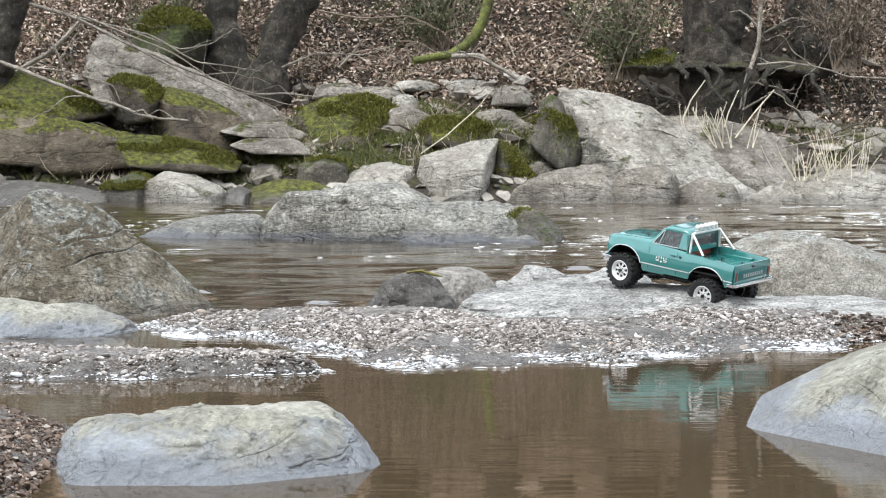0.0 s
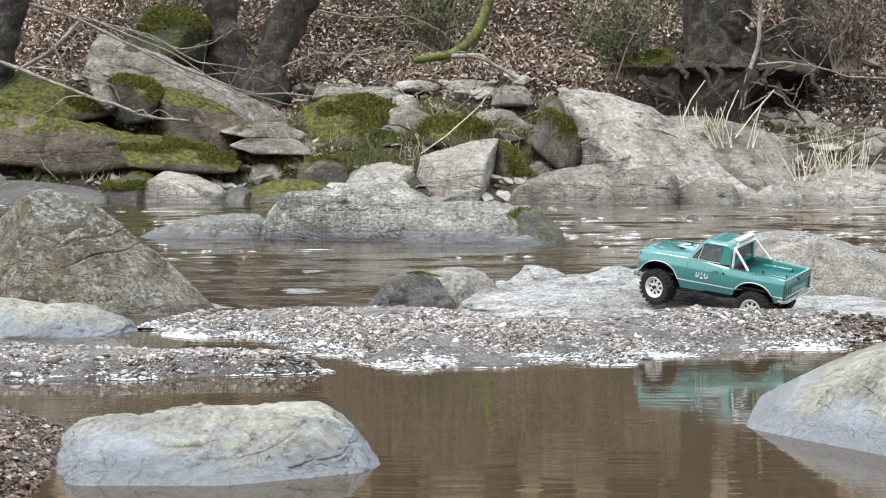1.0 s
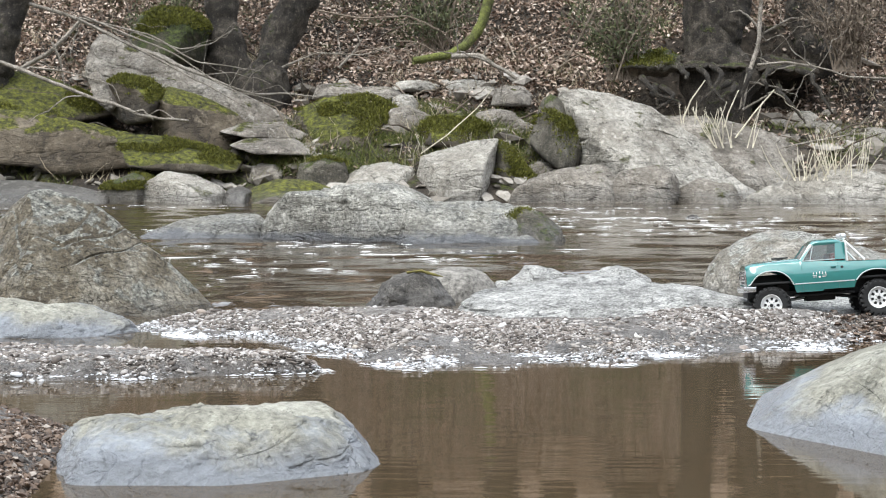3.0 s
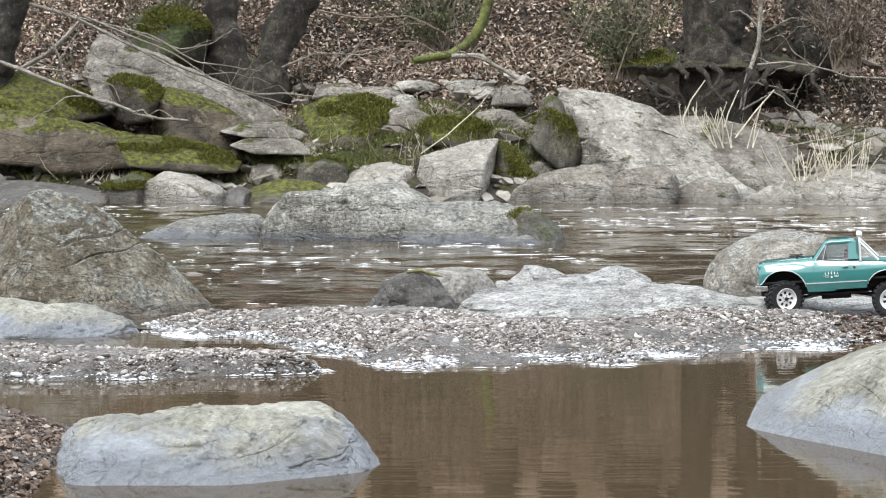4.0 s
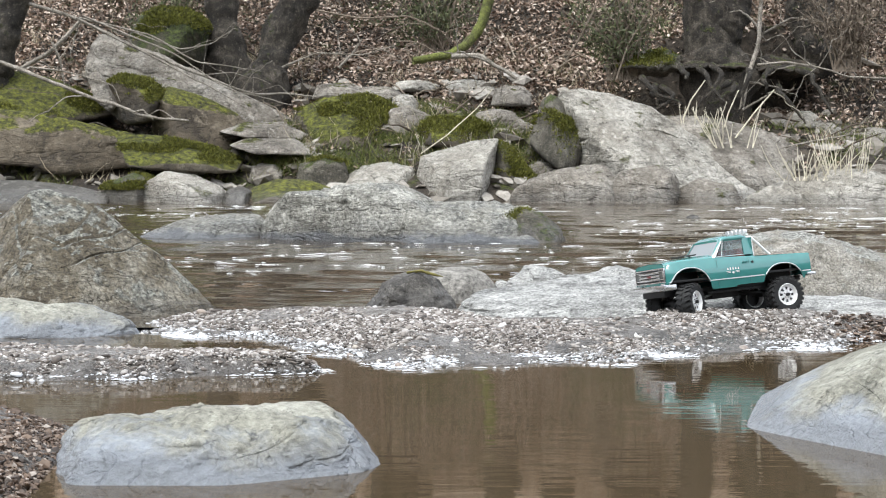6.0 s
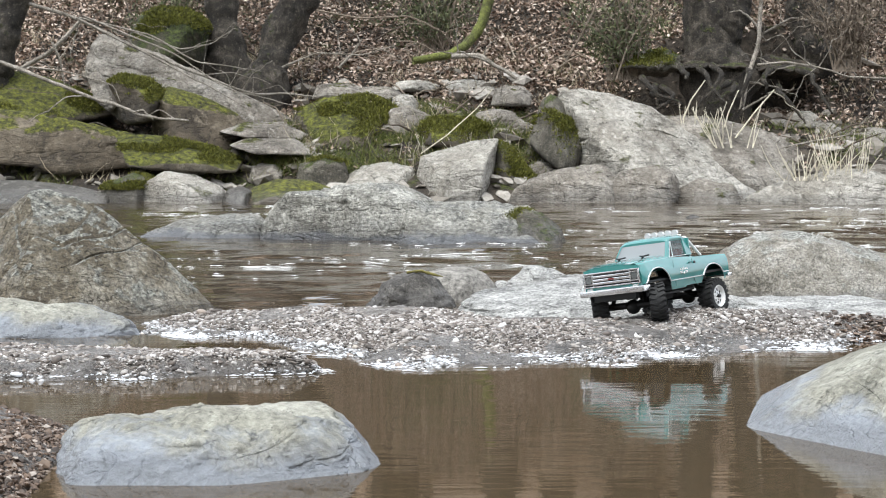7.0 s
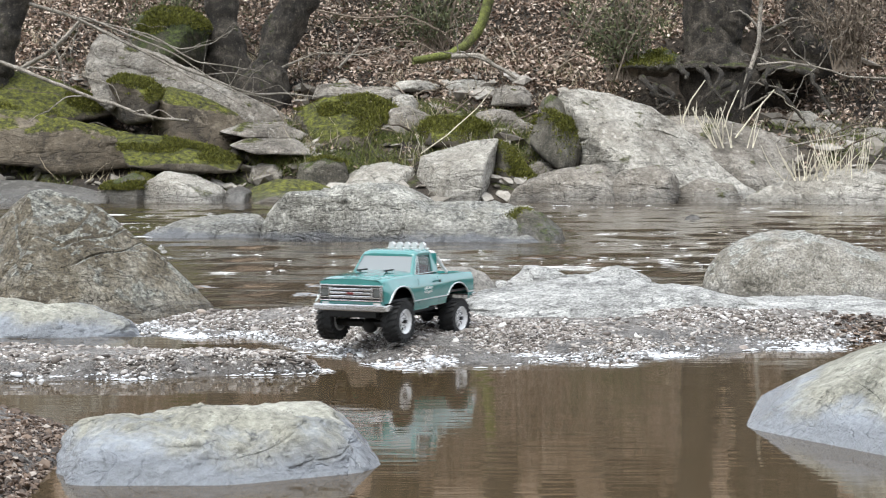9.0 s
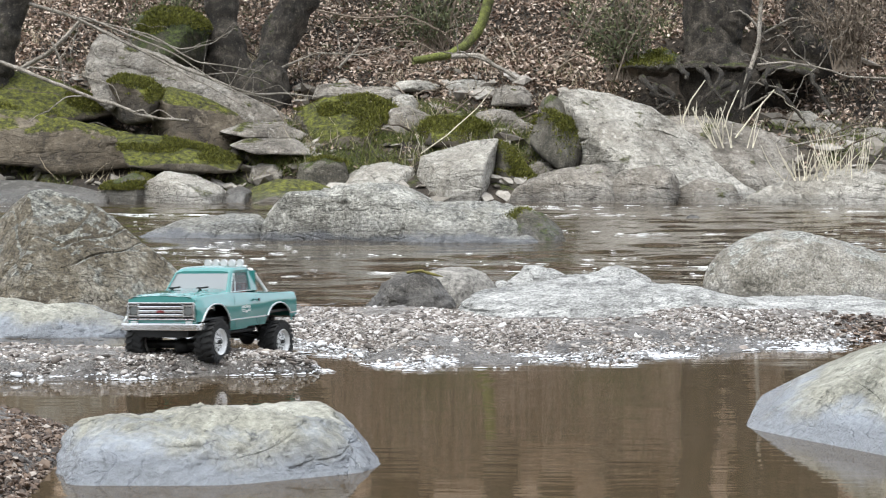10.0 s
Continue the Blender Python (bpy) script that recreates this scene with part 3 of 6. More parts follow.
def cut_rock(name, label, y, depth, outline, mat, seed=1, pitch=0.55, soft=22, chips=14, rough=0.02, dip=0.35, bedding=1.0, nu=120, nv=80, lean=0.0, faces=(), category="rock", group="", bulge=1.0, sink=0.5, apron=0.3):
    """A broken rock: the convex body inside planes set on its outline (x, z), with chipped faces,
    rounded arrises and a relief that follows its bedding. pitch: how far its faces lean back;
    faces: further planes (normal, point); lean: shift in depth per metre of x; sink: how far its foot is let into the ground;
    apron: rise of its front face."""
    g = np.random.default_rng(seed)
    P = np.array(outline, float)
    lo, hi = P.min(0), P.max(0)
    cen = np.array([P[:, 0].mean(), y, P[:, 1].mean()])
    ext = np.array([(hi[0] - lo[0]) * 0.5, depth * 0.5, (hi[1] - lo[1]) * 0.5])
    steep = 1.5 * (hi[1] - lo[1]) / depth
    ridge = 0.12 * depth if steep > 1 else 0.04 * depth
    N, D = [], []
    def plane(n, p):
        n = np.array(n, float)
        n /= np.linalg.norm(n)
        d = float(n @ (np.array(p) - cen))
        if d > 0.03 * ext.min():
            N.append(n)
            D.append(d)
    for a, b in zip(P, np.roll(P, -1, 0)):
        t = b - a
        n = np.array([t[1], -t[0]]) / (np.linalg.norm(t) + 1e-9)
        m = 0.5 * (a + b)
        if n @ (m - cen[[0, 2]]) < 0:
            n = -n
        k = min(pitch * g.uniform(0.6, 1.3) * (1 if n[1] > -0.2 else 0.35), steep * g.uniform(0.8, 1.0))
        q = (m[0], y + ridge, m[1])
        if n[1] < -0.3:
            plane((n[0], 0, n[1]), (m[0], y, m[1] - 2 * sink * ext[2]))
            continue
        plane((n[0], -k, n[1]), q)
        plane((n[0], 0.4 * k, n[1]), q)
    plane((0.05, -1, apron), (cen[0], y - depth * 0.5, lo[1]))
    plane((0, 1, 0.1), (cen[0], y + depth * 0.5, cen[2]))
    for n, p in faces:
        plane(n, p)
    def reach(dirs, p):
        s = np.clip(dirs @ np.array(N).T, 0, None) / np.array(D)
        top = s.max(1, keepdims=True)
        return 1 / (top[:, 0] * (((s / top) ** p).sum(1)) ** (1 / p))
    rim = np.stack([P[:, 0], np.full(len(P), y + ridge), P[:, 1]], -1) - cen
    for _ in range(chips):
        v = np.array([g.normal(), -abs(g.normal()) - 0.2, g.normal() * 0.7 + 0.2]) * ext
        act = int(np.argmax((np.array(N) @ v) / np.array(D)))
        n = N[act] * ext
        n = (n / np.linalg.norm(n) + g.normal(0, 0.2, 3)) / ext
        p = v * reach(v[None], 40.0)[0] * g.uniform(0.955, 0.995)
        if n[2] > -0.05 and np.max(rim @ n) < 1.08 * (n @ p):
            plane(n, cen + p)
    th, ph = np.linspace(0.0, math.pi, nu), np.linspace(0, 2 * math.pi, nv) + math.pi / 2
    T, F = np.meshgrid(th, ph, indexing="ij")
    dirs = np.stack([-np.cos(T), np.sin(T) * np.cos(F + math.pi / 2) * -1, np.sin(T) * np.sin(F + math.pi / 2)], -1).reshape(-1, 3) * ext
    q = dirs * reach(dirs, soft)[:, None]
    size = float(np.sqrt(ext[0] * ext[2]))
    out = dirs / ext
    out /= np.linalg.norm(out, axis=1, keepdims=True)
    c, sn = math.cos(dip), math.sin(dip)
    b = np.stack([q[:, 0] * c - q[:, 2] * sn, q[:, 1], q[:, 0] * sn + q[:, 2] * c], -1) / size
    b = b + 0.12 * np.stack([vnoise(b * 2, seed + 1), vnoise(b * 2, seed + 2), vnoise(b * 2, seed + 3)], -1)
    lay = vnoise(b * [1.1, 1.1, 7.0], seed + 4)
    seam = np.exp(-(vnoise(b * [0.7, 0.9, 4.2], seed + 5) / 0.055) ** 2)
    d = 1.2 * fbm(b * 1.5, 3, seed + 6) * bulge + bedding * (0.55 * lay + 0.35 * vnoise(b * [2.5, 2.5, 15], seed + 8) - 1.1 * seam) + 0.42 * fbm(b * 6, 4, seed + 7, 0.6)
    crack = np.exp(-(vnoise(b * [1.6, 1.6, 0.8] + 3.1, seed + 9) / 0.03) ** 2)
    d -= 0.7 * crack * smooth(0.0, 0.45, vnoise(b * 1.9 + 7.7, seed + 10))
    q = q + out * (rough * size * d)[:, None]
    q[:, 1] += lean * q[:, 0]
    me = grid_mesh(name, q.reshape(nu, nv, 3) + [0, 0, cen[2]])
    ob = obj(name, me, mat, None, label, category, group)
    ob.location = (cen[0], cen[1], 0)
    return ob


def rocks():
    cut_rock("boulder", "large weathered grey-brown boulder on gravel, pale lichen and bright top painted", 2.74, 0.44,
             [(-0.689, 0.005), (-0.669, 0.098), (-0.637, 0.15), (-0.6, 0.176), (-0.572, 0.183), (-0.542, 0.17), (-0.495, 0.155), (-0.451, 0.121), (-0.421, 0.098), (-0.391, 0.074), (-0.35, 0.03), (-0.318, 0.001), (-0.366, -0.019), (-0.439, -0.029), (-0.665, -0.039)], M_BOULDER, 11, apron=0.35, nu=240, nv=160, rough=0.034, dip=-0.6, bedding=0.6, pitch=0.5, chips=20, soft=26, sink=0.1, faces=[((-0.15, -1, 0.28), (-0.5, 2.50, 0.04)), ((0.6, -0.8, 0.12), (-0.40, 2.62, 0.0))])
    cut_rock("rock", "wet cream rock in the pool, blue-grey sheen painted on its lower half", 1.365, 0.40,
             [(-0.287, 0.008), (-0.272, 0.027), (-0.249, 0.038), (-0.218, 0.044), (-0.183, 0.042), (-0.162, 0.044), (-0.108, 0.043), (-0.083, 0.038), (-0.062, 0.024), (-0.038, -0.003), (-0.012, -0.028), (-0.021, -0.036), (-0.287, -0.036)], M_PALE, 13, apron=0.45, nu=150, nv=100, rough=0.07, dip=-0.35, bedding=0.35, pitch=0.85, soft=18, chips=16, lean=0.05, sink=0.6, bulge=1.3)
    cut_rock("rock", "smooth pale grey rock rising out of the pool", 1.5, 0.56,
             [(0.252, 0.002), (0.294, 0.031), (0.329, 0.052), (0.368, 0.072), (0.418, 0.087), (0.471, 0.078), (0.515, 0.034), (0.533, -0.01), (0.338, -0.028), (0.263, -0.008)], M_PALE, 14, apron=0.5, nu=220, nv=130, rough=0.03, dip=0.5, bedding=0.5, pitch=0.6, soft=18, chips=10, lean=-0.45, sink=0.4)
    cut_rock("river_rock", "large pale grey rock amid the river, wet below", 4.98, 0.75,
             [(-0.484, 0.01), (-0.475, 0.062), (-0.416, 0.119), (-0.328, 0.15), (-0.211, 0.155), (-0.138, 0.166), (-0.072, 0.136), (0.023, 0.073), (0.045, 0.007)], M_RIVER, 20, apron=0.75, nu=200, nv=130, rough=0.055, dip=0.25, bedding=0.5, pitch=0.5, bulge=1.2, chips=20, sink=0.2)
    cut_rock("river_rock", "lower pale shoulder of rock amid the river", 4.95, 0.6,
             [(-0.137, 0.008), (-0.101, 0.095), (0.023, 0.104), (0.169, 0.094), (0.235, 0.078), (0.3, 0.034), (0.318, -0.001)], M_RIVER, 120, apron=0.7, nu=170, nv=110, rough=0.055, dip=0.15, bedding=0.6, pitch=0.5, chips=18, sink=0.2)
    cut_rock("river_rock", "dark mossy end of the river rock", 4.88, 0.4,
             [(0.141, 0.002), (0.167, 0.061), (0.203, 0.087), (0.253, 0.071), (0.303, 0.033), (0.316, 0.002)], M_MOSSDARK, 55, apron=0.6, nu=160, nv=100, rough=0.06, sink=0.2, bedding=0.4)
    cut_rock("river_rock", "low pale rock awash in the river", 5.15, 0.3,
             [(-0.81, 0.005), (-0.749, 0.032), (-0.658, 0.055), (-0.552, 0.063), (-0.488, 0.057), (-0.453, 0.002)], M_RIVER, 21, apron=1.2, nu=200, nv=110, rough=0.04, dip=-0.1, sink=0.2)
    loft_rock("rock_slab", "low pale wet slab of rock beside the boulder", 2.44, 0.22,
              [(-0.666, 0.019), (-0.565, 0.040), (-0.522, 0.039), (-0.478, 0.033), (-0.435, 0.021), (-0.403, 0.010), (-0.384, -0.010)], M_PALE, 12, 0.06, base=-0.02, beds=(0.016, 0.006, 0.1))
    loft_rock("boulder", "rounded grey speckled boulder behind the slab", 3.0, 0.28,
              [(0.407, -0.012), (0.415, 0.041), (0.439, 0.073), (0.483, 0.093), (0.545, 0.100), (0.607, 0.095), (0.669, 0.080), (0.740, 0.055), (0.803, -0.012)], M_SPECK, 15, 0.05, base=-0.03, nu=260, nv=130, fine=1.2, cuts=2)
    loft_rock("rock", "small dark rock at the river's edge", 2.82, 0.11,
              [(-0.116, -0.011), (-0.099, 0.019), (-0.074, 0.042), (-0.037, 0.051), (-0.007, 0.043), (0.013, 0.015), (0.023, -0.011)], M_DARK, 16, 0.08, base=-0.03, beds=(0.02, 0.004, 0.4))
    loft_rock("rock", "small grey rock with a smooth top at the river's edge", 2.93, 0.13,
              [(-0.055, -0.011), (-0.038, 0.037), (-0.003, 0.049), (0.040, 0.051), (0.066, 0.041), (0.083, 0.020), (0.092, -0.011)], M_SMOOTH, 17, 0.05, base=-0.03, fine=0.4)
    loft_rock("rock_slab", "low grey slab of rock behind the gravel bar", 2.97, 0.17,
              [(0.058, -0.001), (0.084, 0.030), (0.137, 0.041), (0.180, 0.046), (0.242, 0.043), (0.286, 0.036), (0.321, 0.023), (0.365, 0.004)], M_SLAB, 18, 0.10, base=-0.02, layer=0.4, beds=(0.014, 0.010, 0.15))
    loft_rock("rock_slab", "broad flat pale slab of rock behind the gravel bar", 2.67, 0.48,
              [(0.006, -0.014), (0.022, 0.018), (0.052, 0.032), (0.115, 0.036), (0.179, 0.039), (0.250, 0.041), (0.293, 0.039), (0.325, 0.031), (0.361, 0.024), (0.400, 0.020), (0.440, 0.019), (0.519, 0.017), (0.614, 0.017), (0.725, 0.014), (0.804, -0.010)], M_SLAB, 19, 0.085, base=-0.02, nu=340, nv=120, square=0.95, crest=0.1, layer=0.3, facet=1.4, beds=(0.012, 0.012, -0.1))
    loft_rock("rock_slab", "pale hump of rock behind the broad slab", 2.9, 0.16,
              [(0.296, -0.004), (0.313, 0.013), (0.339, 0.024), (0.365, 0.027), (0.386, 0.022), (0.412, 0.012), (0.442, -0.008)], M_SLAB, 57, 0.07, base=-0.02, nu=100, nv=60, beds=(0.014, 0.008, 0.15))
    loft_rock("river_rock", "small stone breaking the river's surface", 6.6, 0.1,
              [(0.825, -0.011), (0.844, 0.009), (0.871, 0.012), (0.902, -0.011)], M_DARK, 51, 0.06, base=-0.05, nu=40, nv=24)
    far = dict(category="rock", group="rocks on the far bank")
    cut_rock("bank_rock", "big pale slab of bedrock on the bank, tilted to water", 9.1, 1,
             [(0.52, 0.48), (0.579, 0.533), (0.82, 0.555), (0.981, 0.45), (1.155, 0.408), (1.409, 0.322), (1.637, 0.22), (1.704, 0.145), (1.651, 0.078), (1.222, 0.078), (0.82, 0.132), (0.659, 0.252), (0.531, 0.373)], M_BANKPALE, 22, nu=150, nv=100, rough=0.03, dip=0.42, bedding=1.5, pitch=0.8, chips=8, soft=30, faces=[((0.10, -0.62, 0.75), (1.031, 8.84, 0.246))], **far)
    cut_rock("bank_rock", "pale rounded rock at the waterline below dry stems", 8.45, 0.6,
             [(1.274, -0.028), (1.334, 0.039), (1.508, 0.111), (1.682, 0.151), (1.856, 0.158), (2.03, 0.116), (2.155, 0.039), (2.18, -0.028)], M_BANKPALE, 24, apron=1, nu=130, nv=84, pitch=0.55, soft=18, rough=0.025, bedding=0.4, dip=0.1, **far)
    cut_rock("bank_rock", "long tilted grey slab of bedrock on the bank", 9.5, 0.55,
             [(-1.793, 0.701), (-1.774, 0.807), (-1.712, 0.832), (-1.564, 0.785), (-1.228, 0.628), (-0.906, 0.483), (-0.733, 0.387), (-0.739, 0.332), (-1.018, 0.343), (-1.382, 0.483), (-1.718, 0.589)], M_BANK, 26, nu=220, nv=130, soft=34, dip=0.47, bedding=1.7, pitch=0.75, rough=0.04, sink=0.15, chips=18, faces=[((0.36, -0.55, 0.75), (-1.251, 9.36, 0.584))], **far)
    cut_rock("bank_rock", "brown mossy face of bedrock beside the pale slab", 9.05, 0.5,
             [(0.456, 0.465), (0.501, 0.51), (0.549, 0.486), (0.682, 0.305), (0.669, 0.247), (0.522, 0.279), (0.429, 0.372)], M_MOSSDARK, 122, **far)
    cut_rock("bank_rock", "weathered slab of bedrock sunk in the slope", 9.35, 0.6,
             [(1.008, 0.404), (1.255, 0.41), (1.531, 0.357), (1.751, 0.247), (1.779, 0.143), (1.421, 0.17), (1.035, 0.308)], M_BANK, 123, dip=0.4, pitch=0.9, **far)
    cut_rock("bank_rock", "rounded low grey rock at the far waterline", 8.62, 0.42,
             [(0.277, -0.008), (0.307, 0.06), (0.421, 0.129), (0.574, 0.17), (0.739, 0.175), (0.782, 0.124), (0.739, -0.008)], M_BANK, 23, apron=0.7, nu=130, nv=84, dip=0.2, soft=14, rough=0.03, **far)
    cut_rock("bank_rock", "rounded grey rock at the far waterline, dark below", 8.58, 0.42,
             [(0.672, -0.007), (0.692, 0.084), (0.824, 0.152), (0.975, 0.175), (1.051, 0.135), (1.081, 0.049), (1.064, -0.007)], M_BANK, 124, apron=0.7, nu=130, nv=84, dip=0.3, soft=14, rough=0.035, **far)
    cut_rock("bank_rock", "low grey rock at the far waterline under the slab", 8.6, 0.35,
             [(1.028, -0.008), (1.053, 0.068), (1.155, 0.114), (1.307, 0.079), (1.352, 0.023), (1.332, -0.013)], M_BANK, 125, dip=0.3, rough=0.035, **far)
    cut_rock("bank_rock", "angular pale boulder split from its mossy flank", 8.85, 0.5,
             [(-0.13, 0.121), (-0.109, 0.197), (-0.023, 0.238), (0.133, 0.28), (0.261, 0.296), (0.25, 0.173), (0.208, 0.006), (0.042, -0.004), (-0.12, 0.03)], M_BANKPALE, 25, nu=150, nv=100, soft=34, pitch=0.4, bedding=0.4, rough=0.018, dip=-0.3, **far)
    cut_rock("bank_rock", "dark mossy flank beside the pale boulder", 8.9, 0.5,
             [(0.252, 0.283), (0.304, 0.257), (0.419, 0.115), (0.396, 0.029), (0.304, -0.005), (0.194, -0), (0.215, 0.121)], M_MOSSDARK, 52, soft=34, pitch=0.35, **far)
    cut_rock("bank_rock", "low pale rock between the boulders on the bank", 8.9, 0.4,
             [(-0.482, 0.1), (-0.377, 0.165), (-0.246, 0.186), (-0.136, 0.157), (-0.11, 0.068), (-0.22, 0.029), (-0.456, 0.029)], M_BANKPALE, 126, dip=-0.2, **far)
    cut_rock("bank_rock", "brown block of bedrock under the tilted slab", 9.32, 0.5,
             [(-1.433, 0.478), (-1.328, 0.549), (-1.191, 0.513), (-0.999, 0.417), (-0.911, 0.321), (-1.054, 0.28), (-1.273, 0.308), (-1.424, 0.384)], M_LEDGE, 54, nu=130, nv=84, dip=0.5, soft=30, **far)
    cut_rock("bank_rock", "dark moss-capped rock under the tilted slab", 9.3, 0.45,
             [(-1.64, 0.554), (-1.558, 0.609), (-1.408, 0.581), (-1.325, 0.513), (-1.353, 0.403), (-1.517, 0.376), (-1.627, 0.444)], M_MOSSY, 127, sink=0.1, dip=0.4, **far)
    cut_rock("bank_rock", "small pale upright stone wedged on the ledge", 9.22, 0.16,
             [(-1.702, 0.6), (-1.667, 0.63), (-1.624, 0.578), (-1.564, 0.47), (-1.596, 0.437), (-1.662, 0.491)], M_BANK, 128, sink=0.1, nu=80, nv=50, dip=0.9, **far)
    cut_rock("bank_rock", "thin plate of layered bedrock below the slab", 9.2, 0.5,
             [(-1.073, 0.328), (-0.959, 0.372), (-0.769, 0.372), (-0.647, 0.312), (-0.675, 0.288), (-0.932, 0.298)], M_BANK, 129, sink=0.05, soft=36, dip=0.15, pitch=0.4, bedding=1.4, **far)
    cut_rock("bank_rock", "jutting plate of layered bedrock below the slab", 9.1, 0.55,
             [(-1.016, 0.263), (-0.922, 0.3), (-0.707, 0.29), (-0.595, 0.236), (-0.611, 0.215), (-0.868, 0.22)], M_BANK, 130, sink=0.05, soft=36, dip=0.15, pitch=0.35, bedding=1.4, **far)
    cut_rock("bank_rock", "upper ledge of bedrock covered in bright moss", 9.55, 0.7,
             [(-2.373, 0.563), (-2.317, 0.641), (-2.092, 0.63), (-1.895, 0.585), (-1.741, 0.501), (-1.628, 0.422), (-1.783, 0.38), (-2.317, 0.408)], M_MOSSY, 53, sink=0.05, nu=220, nv=130, dip=0.3, pitch=0.9, **far)
    cut_rock("bank_rock", "broad tan ledge of bedrock capped with green moss", 9.1, 0.75,
             [(-2.315, 0.333), (-2.262, 0.44), (-1.994, 0.44), (-1.779, 0.397), (-1.565, 0.343), (-1.297, 0.295), (-1.096, 0.231), (-1.083, 0.185), (-1.297, 0.166), (-1.471, 0.132), (-1.672, 0.097), (-1.94, 0.145), (-2.288, 0.199)], M_LEDGE, 27, sink=0.0, nu=150, nv=100, soft=30, dip=0.26, pitch=0.6, rough=0.03, bedding=0.9, chips=18, **far)
    cut_rock("bank_rock", "mossy shelf of rock running down from the ledge", 9, 0.45,
             [(-1.534, 0.305), (-1.389, 0.315), (-1.124, 0.265), (-0.938, 0.186), (-0.965, 0.146), (-1.203, 0.146), (-1.442, 0.172)], M_MOSSY, 131, sink=0.1, nu=200, nv=110, dip=0.25, **far)
    cut_rock("bank_rock", "low dark wet rock along the far waterline", 8.62, 0.4,
             [(-2.142, 0.017), (-2.092, 0.093), (-1.888, 0.104), (-1.66, 0.078), (-1.482, 0.035), (-1.482, 0.012)], M_DARKBANK, 132, dip=0.1, **far)
    cut_rock("bank_rock", "dark moss-topped rock at the far waterline", 8.66, 0.4,
             [(-1.566, 0.011), (-1.515, 0.085), (-1.4, 0.139), (-1.316, 0.111), (-1.298, 0.011)], M_MOSSDARK, 133, **far)
    cut_rock("bank_rock", "pale flat-topped rock at the far waterline", 8.6, 0.4,
             [(-1.37, 0.018), (-1.347, 0.086), (-1.246, 0.144), (-1.112, 0.129), (-0.985, 0.068), (-0.967, 0.018)], M_BANKPALE, 134, apron=0.8, nu=130, nv=84, dip=0.2, soft=30, **far)
    cut_rock("bank_rock", "small dark rock at the far waterline", 8.58, 0.25,
             [(-0.995, 0.013), (-0.965, 0.059), (-0.907, 0.079), (-0.856, 0.054), (-0.849, 0.013)], M_DARKBANK, 135, nu=90, nv=60, **far)
    cut_rock("bank_rock", "brown rounded rock at the far waterline, patched with moss", 8.66, 0.4,
             [(-0.915, 0.006), (-0.877, 0.067), (-0.75, 0.108), (-0.609, 0.103), (-0.495, 0.067), (-0.439, 0.006)], M_LEDGE, 136, dip=0.1, soft=16, **far)
    cut_rock("bank_rock", "mossy rock behind the waterline", 8.85, 0.4,
             [(-0.688, 0.056), (-0.667, 0.173), (-0.558, 0.212), (-0.453, 0.186), (-0.414, 0.069)], M_MOSSDARK, 137, **far)
    cut_rock("bank_rock", "mossy hump of rock on the bank", 9.45, 0.6,
             [(-0.776, 0.309), (-0.735, 0.434), (-0.568, 0.503), (-0.373, 0.517), (-0.234, 0.448), (-0.262, 0.323)], M_MOSSY, 28, nu=220, nv=130, rough=0.06, **far)
    cut_rock("bank_rock", "grey rock breaking through the moss", 9.35, 0.4,
             [(-0.3, 0.341), (-0.259, 0.44), (-0.162, 0.457), (-0.052, 0.401), (-0.025, 0.313)], M_BANK, 138, **far)
    cut_rock("bank_rock", "low mossy rocks running down the bank", 9.3, 0.5,
             [(-0.134, 0.321), (-0.093, 0.403), (0.071, 0.417), (0.208, 0.357), (0.181, 0.294)], M_MOSSY, 139, rough=0.05, **far)
    cut_rock("bank_rock", "flat grey stone bedded in the leafy slope", 9.6, 0.3,
             [(-0.266, 0.434), (-0.255, 0.498), (-0.207, 0.519), (-0.152, 0.511), (-0.119, 0.468), (-0.126, 0.434)], M_BANKPALE, 140, nu=80, nv=50, soft=34, dip=0.1, rough=0.04, **far)
    cut_rock("bank_rock", "flat grey stone bedded in the leafy slope", 9.85, 0.3,
             [(-0.664, 0.527), (-0.645, 0.57), (-0.56, 0.585), (-0.462, 0.579), (-0.403, 0.55), (-0.416, 0.527)], M_BANK, 141, nu=80, nv=50, soft=34, dip=0.15, rough=0.04, **far)
    cut_rock("bank_rock", "flat grey stone bedded in the leafy slope", 9.8, 0.3,
             [(-0.45, 0.514), (-0.433, 0.553), (-0.358, 0.566), (-0.271, 0.56), (-0.219, 0.534), (-0.231, 0.514)], M_BANK, 142, nu=80, nv=50, soft=34, dip=0.2, rough=0.04, **far)
    cut_rock("bank_rock", "flat grey stone bedded in the leafy slope", 9.9, 0.3,
             [(-0.259, 0.557), (-0.242, 0.588), (-0.166, 0.598), (-0.079, 0.594), (-0.026, 0.574), (-0.038, 0.557)], M_BANKPALE, 143, nu=80, nv=50, soft=34, dip=0.25, rough=0.04, **far)
    cut_rock("bank_rock", "flat grey stone bedded in the leafy slope", 9.5, 0.3,
             [(0.143, 0.348), (0.162, 0.42), (0.243, 0.443), (0.338, 0.434), (0.394, 0.386), (0.382, 0.348)], M_BANK, 144, nu=80, nv=50, soft=34, dip=0.3, rough=0.04, **far)
    cut_rock("bank_rock", "flat grey stone bedded in the leafy slope", 9.4, 0.3,
             [(0.293, 0.27), (0.308, 0.353), (0.371, 0.38), (0.444, 0.369), (0.487, 0.314), (0.477, 0.27)], M_BANK, 145, nu=80, nv=50, soft=34, dip=0.1, rough=0.04, **far)
